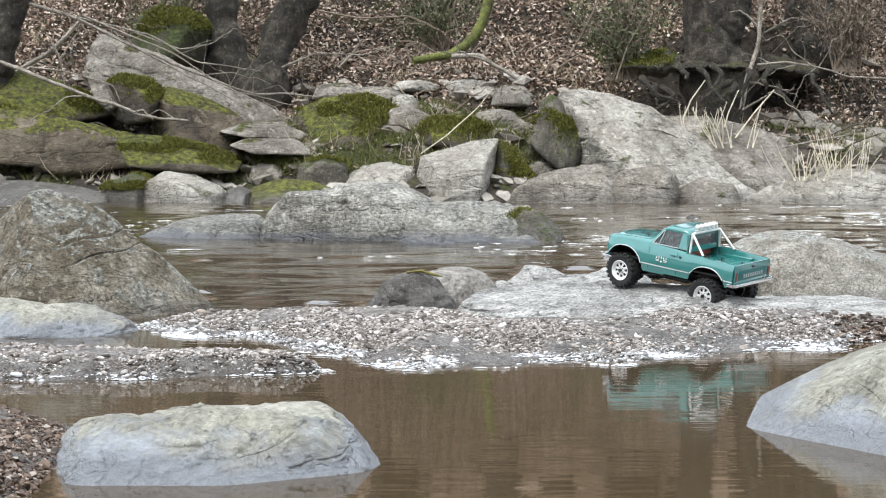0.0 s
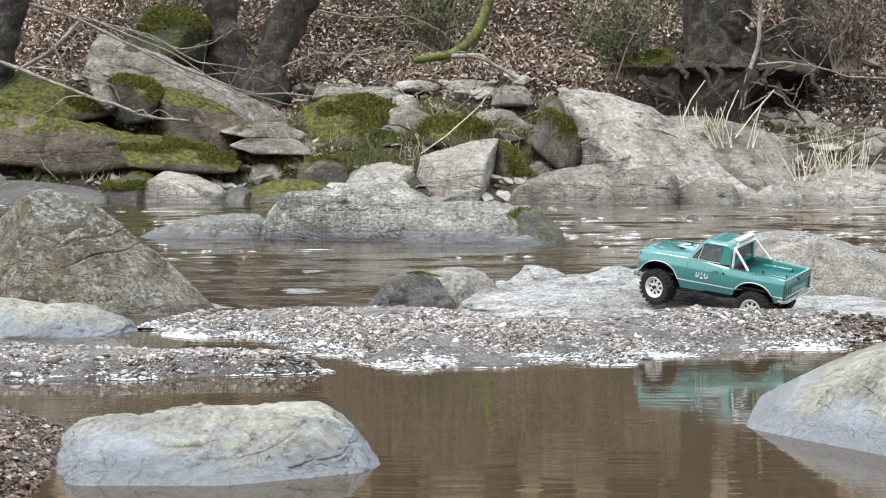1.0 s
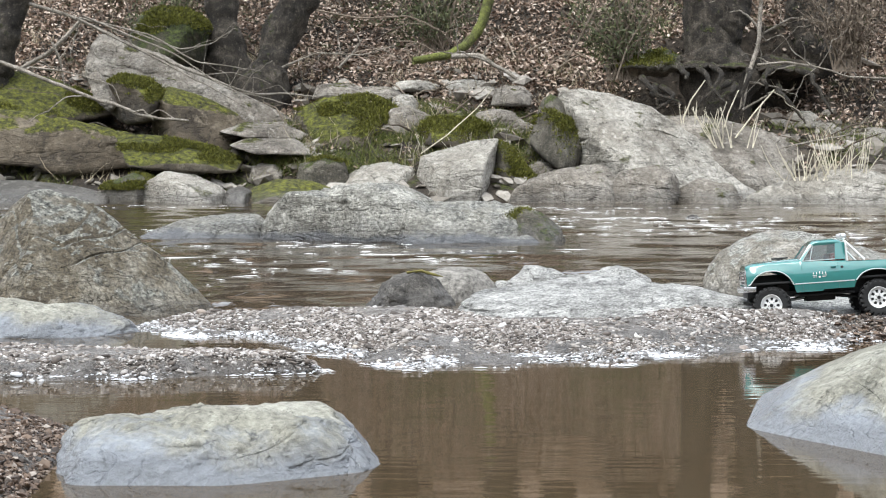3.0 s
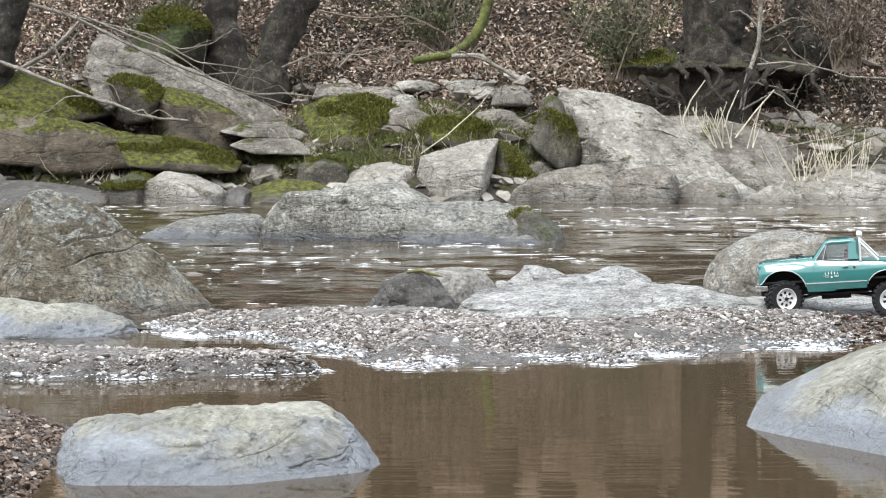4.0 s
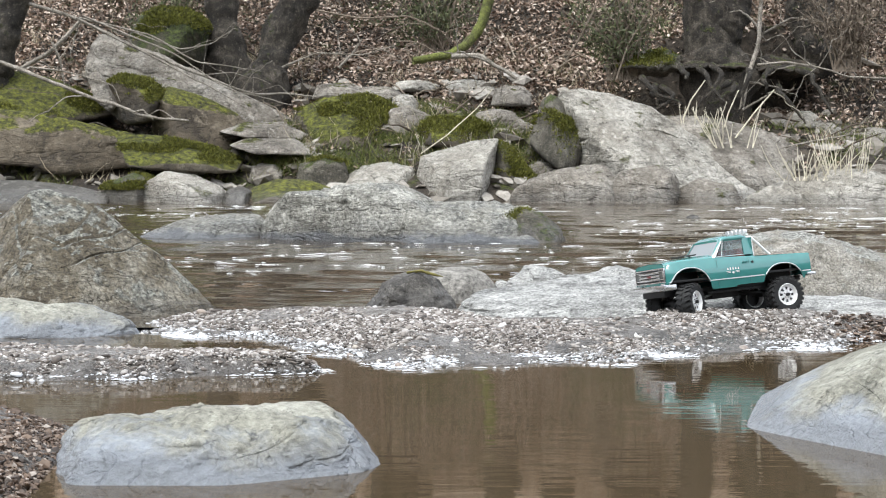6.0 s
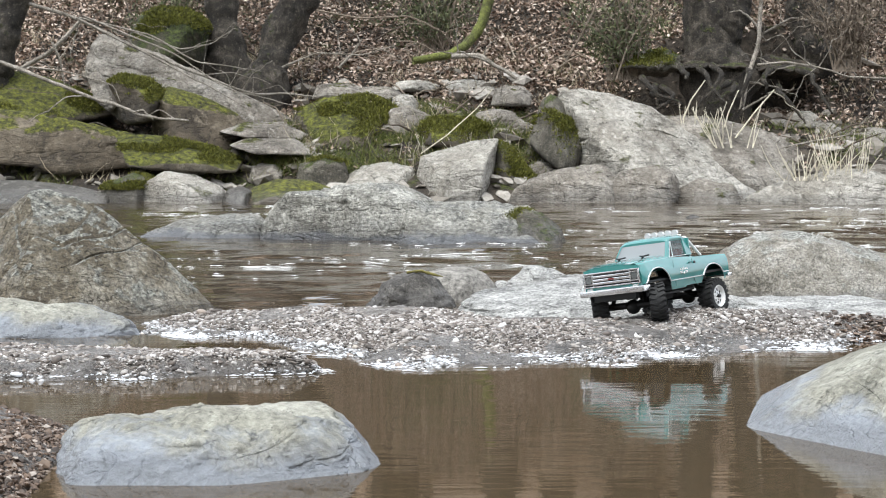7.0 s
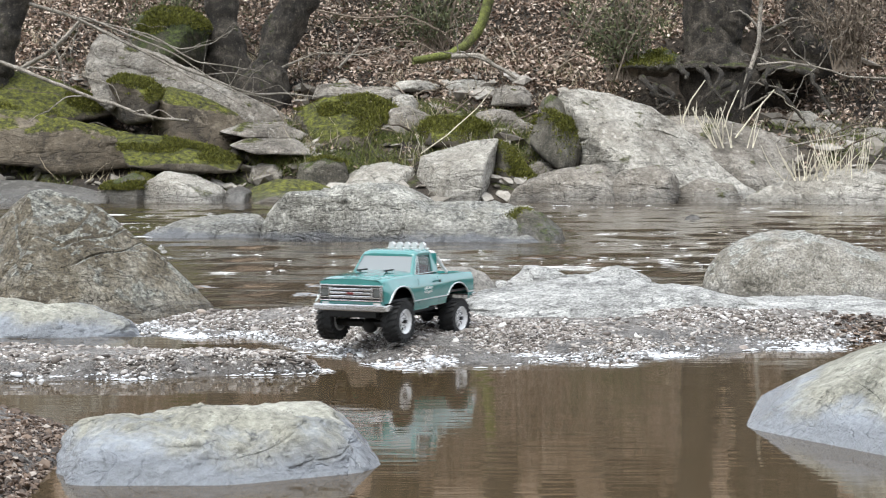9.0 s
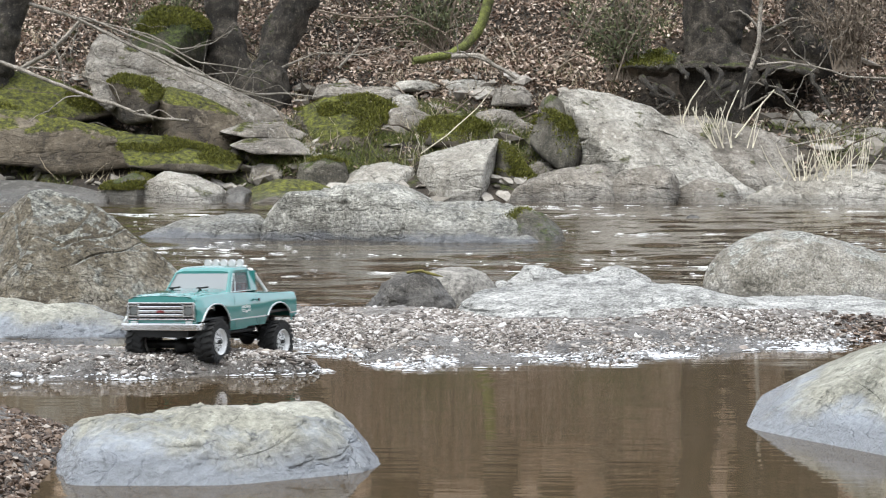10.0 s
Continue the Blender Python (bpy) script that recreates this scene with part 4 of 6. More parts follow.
    cut_rock("bank_rock", "flat grey stone bedded in the leafy slope", 9.9, 0.3,
             [(0.003, 0.534), (0.023, 0.587), (0.108, 0.604), (0.206, 0.597), (0.265, 0.562), (0.252, 0.534)], M_BANKPALE, 146, nu=80, nv=50, soft=34, dip=0.15, rough=0.04, **far)
    cut_rock("bank_rock", "flat grey stone bedded in the leafy slope", 9.75, 0.3,
             [(0.247, 0.495), (0.262, 0.551), (0.327, 0.57), (0.403, 0.562), (0.448, 0.525), (0.438, 0.495)], M_BANK, 147, nu=80, nv=50, soft=34, dip=0.2, rough=0.04, **far)
    cut_rock("bank_rock", "flat grey stone bedded in the leafy slope", 9.4, 0.3,
             [(-0.648, 0.347), (-0.637, 0.401), (-0.592, 0.419), (-0.54, 0.412), (-0.509, 0.376), (-0.516, 0.347)], M_BANK, 148, nu=80, nv=50, soft=34, dip=0.25, rough=0.04, **far)
    cut_rock("bank_rock", "flat grey stone bedded in the leafy slope", 9.3, 0.3,
             [(-0.477, 0.31), (-0.464, 0.359), (-0.411, 0.376), (-0.349, 0.369), (-0.312, 0.336), (-0.32, 0.31)], M_BANKPALE, 149, nu=80, nv=50, soft=34, dip=0.3, rough=0.04, **far)
    cut_rock("bank_rock", "flat grey stone bedded in the leafy slope", 9, 0.3,
             [(0.241, 0.095), (0.253, 0.163), (0.305, 0.186), (0.364, 0.177), (0.4, 0.132), (0.392, 0.095)], M_BANK, 150, nu=80, nv=50, soft=34, dip=0.1, rough=0.04, **far)
    cut_rock("bank_rock", "flat grey stone bedded in the leafy slope", 9, 0.3,
             [(0.374, 0.09), (0.388, 0.162), (0.448, 0.186), (0.517, 0.176), (0.559, 0.128), (0.55, 0.09)], M_BANK, 151, nu=80, nv=50, soft=34, dip=0.15, rough=0.04, **far)
    cut_rock("bank_rock", "flat grey stone bedded in the leafy slope", 9.6, 0.3,
             [(1.755, 0.296), (1.775, 0.359), (1.857, 0.381), (1.953, 0.372), (2.01, 0.33), (1.997, 0.296)], M_BANKPALE, 152, nu=80, nv=50, soft=34, dip=0.2, rough=0.04, **far)
    cut_rock("bank_rock", "flat grey stone bedded in the leafy slope", 9.5, 0.3,
             [(1.583, 0.25), (1.6, 0.305), (1.673, 0.323), (1.757, 0.316), (1.807, 0.279), (1.796, 0.25)], M_BANK, 153, nu=80, nv=50, soft=34, dip=0.25, rough=0.04, **far)
    cut_rock("bank_rock", "flat grey stone bedded in the leafy slope", 9.4, 0.3,
             [(1.843, 0.186), (1.864, 0.257), (1.954, 0.281), (2.058, 0.271), (2.12, 0.224), (2.106, 0.186)], M_BANK, 154, nu=80, nv=50, soft=34, dip=0.3, rough=0.04, **far)
    cut_rock("bank_rock", "flat grey stone bedded in the leafy slope", 9.6, 0.3,
             [(2.052, 0.268), (2.067, 0.331), (2.131, 0.352), (2.206, 0.344), (2.25, 0.301), (2.24, 0.268)], M_BANKPALE, 155, nu=80, nv=50, soft=34, dip=0.1, rough=0.04, **far)
    cut_rock("bank_rock", "flat grey stone bedded in the leafy slope", 9.2, 0.3,
             [(1.737, 0.079), (1.759, 0.148), (1.856, 0.171), (1.967, 0.162), (2.035, 0.116), (2.02, 0.079)], M_BANK, 156, nu=80, nv=50, soft=34, dip=0.15, rough=0.04, **far)
    cut_rock("bank_rock", "flat grey stone bedded in the leafy slope", 9.1, 0.3,
             [(1.986, 0.091), (2, 0.152), (2.061, 0.172), (2.131, 0.164), (2.173, 0.123), (2.164, 0.091)], M_BANK, 157, nu=80, nv=50, soft=34, dip=0.2, rough=0.04, **far)
    cut_rock("bank_rock", "flat grey stone bedded in the leafy slope", 9.7, 0.3,
             [(1.731, 0.377), (1.744, 0.424), (1.799, 0.439), (1.864, 0.433), (1.902, 0.402), (1.894, 0.377)], M_BANKPALE, 158, nu=80, nv=50, soft=34, dip=0.25, rough=0.04, **far)
    cut_rock("bank_rock", "flat grey stone bedded in the leafy slope", 9, 0.3,
             [(-1.256, 0.156), (-1.244, 0.208), (-1.193, 0.225), (-1.133, 0.218), (-1.097, 0.184), (-1.105, 0.156)], M_BANK, 159, nu=80, nv=50, soft=34, dip=0.3, rough=0.04, **far)
    cut_rock("bank_rock", "flat grey stone bedded in the leafy slope", 8.95, 0.3,
             [(-0.907, 0.115), (-0.895, 0.162), (-0.843, 0.178), (-0.784, 0.172), (-0.748, 0.14), (-0.756, 0.115)], M_BANK, 160, nu=80, nv=50, soft=34, dip=0.1, rough=0.04, **far)
    # turf and hummocks
    cut_rock("bank_lip", "overhanging lip of mossy turf and roots on the bank", 9.86, 0.42,
             [(0.815, 0.647), (0.858, 0.71), (0.986, 0.75), (1.2, 0.744), (1.257, 0.676), (1.186, 0.641)], M_MOSSDARK, 201, sink=0.0, category="bank", group="turf over the undercut", soft=10, rough=0.16, bedding=0.3, dip=0.0, chips=4)
    cut_rock("bank_lip", "overhanging lip of dark earth under the forked tree", 9.86, 0.42,
             [(1.143, 0.647), (1.186, 0.724), (1.357, 0.738), (1.571, 0.721), (1.619, 0.658), (1.471, 0.636)], M_SOIL, 202, sink=0.0, category="bank", group="turf over the undercut", soft=10, rough=0.16, bedding=0.3, dip=0.0, chips=4)
    cut_rock("bank_lip", "overhanging lip of brown turf on the bank", 9.86, 0.42,
             [(1.542, 0.641), (1.585, 0.698), (1.756, 0.715), (1.898, 0.687), (1.941, 0.63), (1.756, 0.619)], M_SOIL, 203, sink=0.0, category="bank", group="turf over the undercut", soft=10, rough=0.16, bedding=0.3, dip=0.0, chips=4)
    cut_rock("bank_rock", "dark mossy hummock beside the trees", 10, 0.5,
             [(-1.655, 0.79), (-1.617, 0.926), (-1.484, 0.985), (-1.307, 0.979), (-1.196, 0.891), (-1.213, 0.773)], M_MOUND, 205, rough=0.08, soft=10, bedding=0.3, **far)
    # loose rubble
    g = np.random.default_rng(12)
    n = 2600
    x, y = g.uniform(-2.6, 2.6, n), g.uniform(8.6, 10.4, n)
    z = ground_height(x, y)
    keep = (z > -0.02) & (g.uniform(0, 1, n) < np.where(y < 9.7, 0.8, 0.25))
    x, y, z = x[keep], y[keep], z[keep]
    size = np.clip(0.024 * np.exp(g.normal(0, 0.6, len(x))), 0.010, 0.11)
    stones("rubble", np.stack([x, y, z], -1), size, M_RUBBLE, "grey rubble and stones strewn over the bank", "stones", 13, flat=0.4, level=1, jag=0.3, round_off=False)


def tube(points, radii, sides=8, wobble=0.0, seed=0, rings=None, lump=0.0):
    """Verts (rings, sides, 3) of a tapering tube along a smoothed line."""
    pts, rad = np.array(points, float), np.array(radii, float)
    m = rings or max(6, 5 * len(pts))
    s = np.linspace(0, len(pts) - 1, m)
    k = np.arange(len(pts))
    c = np.stack([np.interp(s, k, pts[:, i]) for i in range(3)], -1)
    if m > 8:
        for _ in range(3):
            c[1:-1] = 0.25 * c[:-2] + 0.5 * c[1:-1] + 0.25 * c[2:]
    r = np.interp(s, k, rad)
    if wobble:
        length = np.linalg.norm(pts[-1] - pts[0]) + 1e-6
        q = np.stack([s * 1.7, s * 0, s * 0 + seed], -1)
        c += wobble * length * np.stack([fbm(q, 3, seed), fbm(q, 3, seed + 50), fbm(q, 3, seed + 90)], -1) * (s / s[-1])[:, None]
    tan = np.gradient(c, axis=0)
    tan /= np.linalg.norm(tan, axis=1, keepdims=True) + 1e-9
    ref = np.array([[1.0, 0, 0]]) if abs(tan[:, 2].mean()) > 0.6 else np.array([[0.0, 0.3, 1.0]])
    a = np.cross(tan, ref)
    a /= np.linalg.norm(a, axis=1, keepdims=True)
    b = np.cross(tan, a)
    ang = np.linspace(0, 2 * math.pi, sides, endpoint=False)
    ring = a[:, None] * np.cos(ang)[None, :, None] + b[:, None] * np.sin(ang)[None, :, None]
    rr = np.repeat(r[:, None], sides, 1)
    if lump:
        q = (c[:, None] + ring * r[:, None, None]) / (r.max() * 0.9)
        rr = rr * (1 + lump * fbm(q.reshape(-1, 3), 3, seed).reshape(rr.shape))
    return c[:, None] + ring * rr[:, :, None]


def tubes_mesh(name, tubes):
    verts, faces, o = [], [], 0
    for T in tubes:
        m, s = T.shape[:2]
        verts += T.reshape(-1, 3).tolist()
        for i in range(m - 1):
            for j in range(s):
                faces.append((o + i * s + j, o + i * s + (j + 1) % s, o + (i + 1) * s + (j + 1) % s, o + (i + 1) * s + j))
        faces.append(tuple(o + j for j in range(s)))
        faces.append(tuple(o + (m - 1) * s + j for j in range(s)))
        o += m * s
    me = bpy.data.meshes.new(name)
    me.from_pydata(verts, [], faces)
    me.polygons.foreach_set("use_smooth", np.ones(len(me.polygons), dtype=bool))
    me.update()
    return me


def tree(label, points, radii, seed, forks=()):
    """A bare winter tree: trunk with root flare, limbs high up, and thin branches."""
    rng = random.Random(seed)
    points = [(points[0][0], points[0][1], points[0][2] - 0.45)] + list(points)
    radii = [radii[0] * 1.35] + list(radii)
    root = new("tree")
    root.location = points[0]
    tagged(root, label, "tree")
    o = Vector(points[0])
    def local(ps):
        return [tuple(Vector(p) - o) for p in ps]
    top = Vector(points[-1])
    d = (top - Vector(points[-2])).normalized()
    trunk = [tube(local(points + [tuple(top + d * 2.5 + Vector((0, 0, 1.5)))]), list(radii) + [radii[-1] * 0.5], 44, 0, seed, rings=110, lump=0.30)]
    for f in forks:
        trunk.append(tube(local(f[0]), f[1], 32, 0, seed + 3, rings=60, lump=0.30))
    obj("trunk", tubes_mesh("trunk", trunk), M_BARK, root)
    limbs = []
    for k in range(9):
        p = top + d * rng.uniform(0.2, 2.4) + Vector((0, 0, rng.uniform(0, 1.2)))
        a = rng.uniform(0, 6.28)
        tip = p + Vector((math.cos(a) * rng.uniform(0.6, 1.6), math.sin(a) * rng.uniform(0.5, 1.2), rng.uniform(0.4, 1.4)))
        limbs.append(tube(local([p, p.lerp(tip, 0.5) + Vector((0, 0, 0.15)), tip]), [0.035, 0.02, 0.006], 7, 0.08, seed + k))
        for j in range(4):
            q = p.lerp(tip, rng.uniform(0.3, 0.9))
            limbs.append(tube(local([q, q + Vector((rng.uniform(-0.5, 0.5), rng.uniform(-0.5, 0.5), rng.uniform(0.1, 0.6)))]), [0.01, 0.003], 5, 0.1, seed + k * 7 + j))
    obj("crown", tubes_mesh("crown", limbs), M_BARK, root, "bare winter limbs")
    return root


def woods():
    tree("grey mossy tree trunk rooted in the leafy bank", [(-1.129, 10.150, 0.582), (-1.149, 10.200, 0.733), (-1.175, 10.250, 0.915), (-1.203, 10.300, 1.218), (-1.222, 10.400, 2.550)], [0.15, 0.105, 0.085, 0.085, 0.07], 1)
    tree("leaning grey tree trunk rooted in the leafy bank", [(-0.941, 9.950, 0.546), (-0.907, 10.000, 0.665), (-0.837, 10.050, 0.843), (-0.737, 10.100, 1.052), (-0.493, 10.300, 1.935)], [0.12, 0.085, 0.085, 0.095, 0.08], 2)
    tree("dark forked tree trunk above the undercut bank", [(1.405, 9.850, 0.644), (1.394, 9.880, 0.746), (1.367, 9.900, 0.892), (1.336, 9.900, 1.094), (1.284, 10.000, 2.174)], [0.18, 0.14, 0.12, 0.10, 0.08], 3,
         forks=[([(1.428, 9.860, 0.774), (1.482, 9.860, 0.918), (1.553, 9.860, 1.119), (1.778, 9.900, 1.869)], [0.10, 0.08, 0.075, 0.06])])
    tree("dark tree trunk at the edge of the bank", [(-2.270, 9.500, 0.615), (-2.184, 9.500, 0.782), (-2.127, 9.500, 0.920), (-2.055, 9.500, 1.142), (-1.940, 9.600, 2.096)], [0.12, 0.085, 0.075, 0.07, 0.06], 4)
    tree("grey tree trunk back among the leaves", [(1.942, 10.250, 0.765), (1.956, 10.250, 0.855), (1.970, 10.250, 1.005), (1.997, 10.250, 1.273), (2.044, 10.400, 2.550)], [0.2, 0.15, 0.13, 0.12, 0.1], 5)
    # trees above the bank, mirrored in the pool
    for k, (x, y, r) in enumerate([(0.37, 12.6, 0.10), (1.24, 12.4, 0.16), (1.66, 12.9, 0.13), (2.15, 12.5, 0.20), (-0.35, 12.8, 0.14), (-1.05, 12.4, 0.12), (0.80, 13.6, 0.09)]):
        z = float(ground_height(np.array([x]), np.array([y]))[0])
        tree("bare mossy tree standing above the bank", [(x, y, z - 0.2), (x + 0.03, y, z + 0.6), (x - 0.05, y, z + 2.0), (x + 0.06, y, z + 4.5)], [r * 1.4, r, r * 0.9, r * 0.6], 300 + k)
    rng = random.Random(77)
    # trees farther up the slope
    for k in range(16):
        y = rng.uniform(13, 24)
        x = rng.uniform(-0.42, 0.42) * y
        z = float(ground_height(np.array([x]), np.array([y]))[0])
        r = rng.uniform(0.09, 0.2)
        lean = rng.uniform(-0.5, 0.5)
        tree("bare tree standing higher up the wooded slope", [(x, y, z - 0.2), (x + lean * 0.1, y, z + 0.6), (x + lean * 0.4, y, z + 2.2), (x + lean, y, z + 5)], [r * 1.5, r, r * 0.85, r * 0.6], 100 + k)


def leaf_litter():
    rng = np.random.default_rng(21)
    n = 210000
    y = 8.85 + 5.0 * rng.uniform(0, 1, n) ** 1.3
    x = rng.uniform(-1, 1, n) * (2.35 + 0.26 * (y - 8.8))
    z = ground_height(x, y)
    mask = vnoise(np.stack([x * 1.6, y * 1.6, 0 * x], -1), 4)
    keep = (z > 0.05) & ((y > 9.35) | (x > -0.8)) & (rng.uniform(0, 1, n) < np.clip(0.2 + 0.9 * (y - 9.5) + 0.5 * mask, 0.06, 1))
    x, y, z = x[keep], y[keep], z[keep]
    n = len(x)
    s = rng.uniform(0.008, 0.018, n)
    shape = np.array([(-1, 0, 0.1), (0.1, -0.5, 0.25), (1, 0, 0.25), (-0.1, 0.5, 0.25)])
    v = shape[None] * (1 + 0.3 * rng.uniform(-1, 1, (n, 4, 3))) * s[:, None, None]
    v = np.einsum("nij,nkj->nki", turned(rng, n, 1.1), v) + np.stack([x, y, z + rng.uniform(0.0, 0.03, n)], -1)[:, None]
    me = island_mesh("leaf_litter", v, [(0, 1, 2), (0, 2, 3)])
    obj("leaf_litter", me, M_LEAF, None, "dry brown fallen leaves covering the bank", "leaf litter", kind="stuff")


def blades(name, centres, counts, heights, spread, mat, label, category, seed, width=0.004, lean=0.35, kind="stuff"):
    """Thin upright stems or blades, three-sided, each bent a little."""
    rng = np.random.default_rng(seed)
    P, Hh, S = [], [], []
    for (c, n, h, sp) in zip(centres, counts, heights, spread):
        P.append(np.array(c)[None] + rng.normal(0, 1, (n, 3)) * [sp, sp * 0.5, 0])
        Hh.append(h * rng.uniform(0.45, 1.1, n))
    P, Hh = np.concatenate(P), np.concatenate(Hh)
    n = len(P)
    tip = np.stack([rng.normal(0, lean, n), rng.normal(0, lean * 0.7, n), np.ones(n)], -1) * Hh[:, None]
    bend = np.stack([rng.normal(0, 0.12, n), rng.normal(0, 0.12, n), np.zeros(n)], -1) * Hh[:, None]
    tri = np.array([(1, 0, 0), (-0.5, 0.87, 0), (-0.5, -0.87, 0)]) * width
    w = rng.uniform(0.6, 1.2, n)[:, None, None]
    v = np.concatenate([P[:, None] + tri[None] * w, (P + tip * 0.5 + bend)[:, None] + tri[None] * w * 0.85, (P + tip)[:, None] + tri[None] * w * 0.35], 1)
    quads = [(i, (i + 1) % 3, (i + 1) % 3 + 3, i + 3) for i in range(3)] + [(i + 3, (i + 1) % 3 + 3, (i + 1) % 3 + 6, i + 6) for i in range(3)]
    obj(name, island_mesh(name, v, quads), mat, None, label, category, kind=kind)


def undergrowth():
    def tuft(label, base, n, height, half, seed, lean):
        r = random.Random(seed)
        root = new("dry_grass_tuft")
        root.location = base
        tagged(root, label, "dry grass", "tufts of dry stems")
        for k in range(n):
            a = r.uniform(-1, 1)
            h = height * r.uniform(0.45, 1.1)
            p = (a * half, r.uniform(-0.05, 0.05), -0.02)
            tip = (a * half + h * (0.55 * a * lean + r.gauss(0, 0.22) * lean), p[1] + r.gauss(0, 0.2) * h, h)
            mid = tuple(0.5 * (u + v) + r.gauss(0, 0.006) for u, v in zip(p, tip))
            obj("stem", tubes_mesh("stem", [tube([p, mid, tip], [0.0026, 0.0023, 0.0009], 6, 0, k, rings=9)]), M_STRAW, root)
    tuft("tuft of bleached dry grass stems on a rock", (1.780, 8.450, 0.121), 22, 0.19, 0.10, 1, 0.7)
    tuft("low fan of bleached dry stems beside a rock", (1.606, 8.450, 0.121), 20, 0.13, 0.11, 3, 1.3)
    tuft("tuft of pale dry stems behind the slab", (1.219, 9.300, 0.334), 16, 0.13, 0.10, 2, 0.5)
    tuft("slanting pale dry stems behind the slab", (1.388, 9.150, 0.266), 14, 0.20, 0.10, 4, 0.9)
    rng = random.Random(5)
    def on_slope(n, x0, x1, y0, y1):
        out = []
        for _ in range(n):
            x, y = rng.uniform(x0, x1), rng.uniform(y0, y1)
            out.append((x, y, float(ground_height(np.array([x]), np.array([y]))[0])))
        return out
    c = on_slope(130, -2.4, 2.4, 8.9, 10.6)
    blades("dry_grass", c, [9] * 130, [0.10] * 130, [0.05] * 130, M_STEM, "thin dry grass and stems scattered over the bank", "dry grass", 3, 0.002, 0.6)
    c = on_slope(330, -0.9, 0.5, 8.95, 9.7) + on_slope(50, -2.4, -0.6, 8.9, 9.4) + on_slope(40, 1.2, 2.4, 9.2, 9.8)
    blades("green_grass", c, [22] * 420, [0.055] * 420, [0.05] * 420, M_GRASS, "short green grass and moss tufts on the bank", "grass", 4, 0.0022, 0.7)
    c = on_slope(60, -0.2, 0.35, 8.9, 9.15)
    blades("dry_reeds", c, [1] * 60, [0.10] * 60, [0.03] * 60, M_STRAW, "row of pale cut reed stubble above the boulder", "reeds", 6, 0.0028, 0.15)
    # shrubs: thin stems with needles
    for (px, label, seed, wid, col) in (((0.904, 9.750, 0.640), "grey-green bushy shrub on the bank", 31, 0.26, M_SHRUB), ((-0.043, 10.400, 0.804), "dark green shrub under the trees", 32, 0.30, M_SHRUB), ((2.069, 9.850, 0.687), "tangled grey brush on the bank", 33, 0.28, M_TWIG), ((-1.476, 10.400, 0.773), "low dark green shrub beside the trunk", 34, 0.22, M_SHRUB)):
        r = random.Random(seed)
        root = new("shrub")
        root.location = px
        tagged(root, label, "shrub")
        leaves = []
        for k in range(34):
            a = r.uniform(-1, 1)
            tip = (a * wid * 1.1, r.uniform(-0.15, 0.15), r.uniform(0.15, 0.55))
            mid = (a * wid * 0.45, tip[1] * 0.5, tip[2] * 0.55)
            stem = (tube([(r.uniform(-0.08, 0.08), 0, -0.05), mid, tip], [0.006, 0.004, 0.0015], 5, 0.05, seed + k))
            obj("stem", tubes_mesh("stem", [stem]), M_TWIG, root)
            for j in range(70):
                f = r.uniform(0.25, 1.0)
                leaves.append((tip[0] * f + r.gauss(0, 0.035), tip[1] * f + r.gauss(0, 0.035), tip[2] * f + r.gauss(0, 0.035)))
        g = np.random.default_rng(seed)
        L = np.array(leaves)
        shape = np.array([(-1, 0, 0), (0, -0.28, 0.08), (1, 0, 0), (0, 0.28, 0.08)])
        v = shape[None] * g.uniform(0.009, 0.020, (len(L), 1, 1))
        v = np.einsum("nij,nkj->nki", turned(g, len(L), 2.0), v) + L[:, None]
        obj("foliage", island_mesh("foliage", v, [(0, 1, 2), (0, 2, 3)]), col, root)
    # fallen branches
    def branch(label, pts, r0, r1, seed, mat, twigs=6):
        rr = random.Random(seed)
        o = np.array(pts[0])
        T = tube(pts, list(np.linspace(r0, r1, len(pts))), 10, 0.01, seed, rings=40, lump=0.12)
        main = obj("fallen_branch", tubes_mesh("fallen_branch", [T - o]), mat, None, label, "branch")
        main.location = o
        for k in range(twigs):
            i = rr.randrange(len(pts) - 1)
            p = Vector(pts[i]).lerp(Vector(pts[i + 1]), rr.random())
            tip = p + Vector((rr.uniform(-0.3, 0.3), rr.uniform(-0.1, 0.1), rr.uniform(-0.18, 0.2)))
            t = tube([p, p.lerp(tip, 0.5) + Vector((0, 0, 0.03)), tip], [r1 * 0.7, r1 * 0.5, 0.0015], 6, 0.12, seed + k)
            obj("twig", tubes_mesh("twig", [t - o]), mat, main)
    branch("long bare fallen branch over the bedrock slab", [(-2.084, 9.500, 0.970), (-1.811, 9.450, 0.889), (-1.500, 9.400, 0.735), (-1.246, 9.350, 0.636), (-0.999, 9.350, 0.527), (-0.618, 9.400, 0.487)], 0.010, 0.004, 41, M_DEADWOOD)
    branch("thin bare fallen branch over the bedrock slab", [(-1.774, 9.400, 0.880), (-1.436, 9.350, 0.800), (-1.184, 9.300, 0.661), (-0.884, 9.300, 0.612)], 0.006, 0.002, 42, M_DEADWOOD)
    branch("bleached forked branch propped on the rocks", [(-2.041, 9.300, 0.629), (-1.907, 9.300, 0.702), (-1.816, 9.300, 0.784), (-1.751, 9.350, 0.874)], 0.011, 0.008, 43, M_DEADWOOD, 2)
    branch("curved driftwood branch lying along the ledge", [(-2.093, 9.100, 0.652), (-1.923, 9.050, 0.591), (-1.676, 9.000, 0.495), (-1.509, 8.950, 0.441), (-1.370, 8.900, 0.387), (-1.174, 8.900, 0.364)], 0.010, 0.006, 44, M_DEADWOOD, 3)
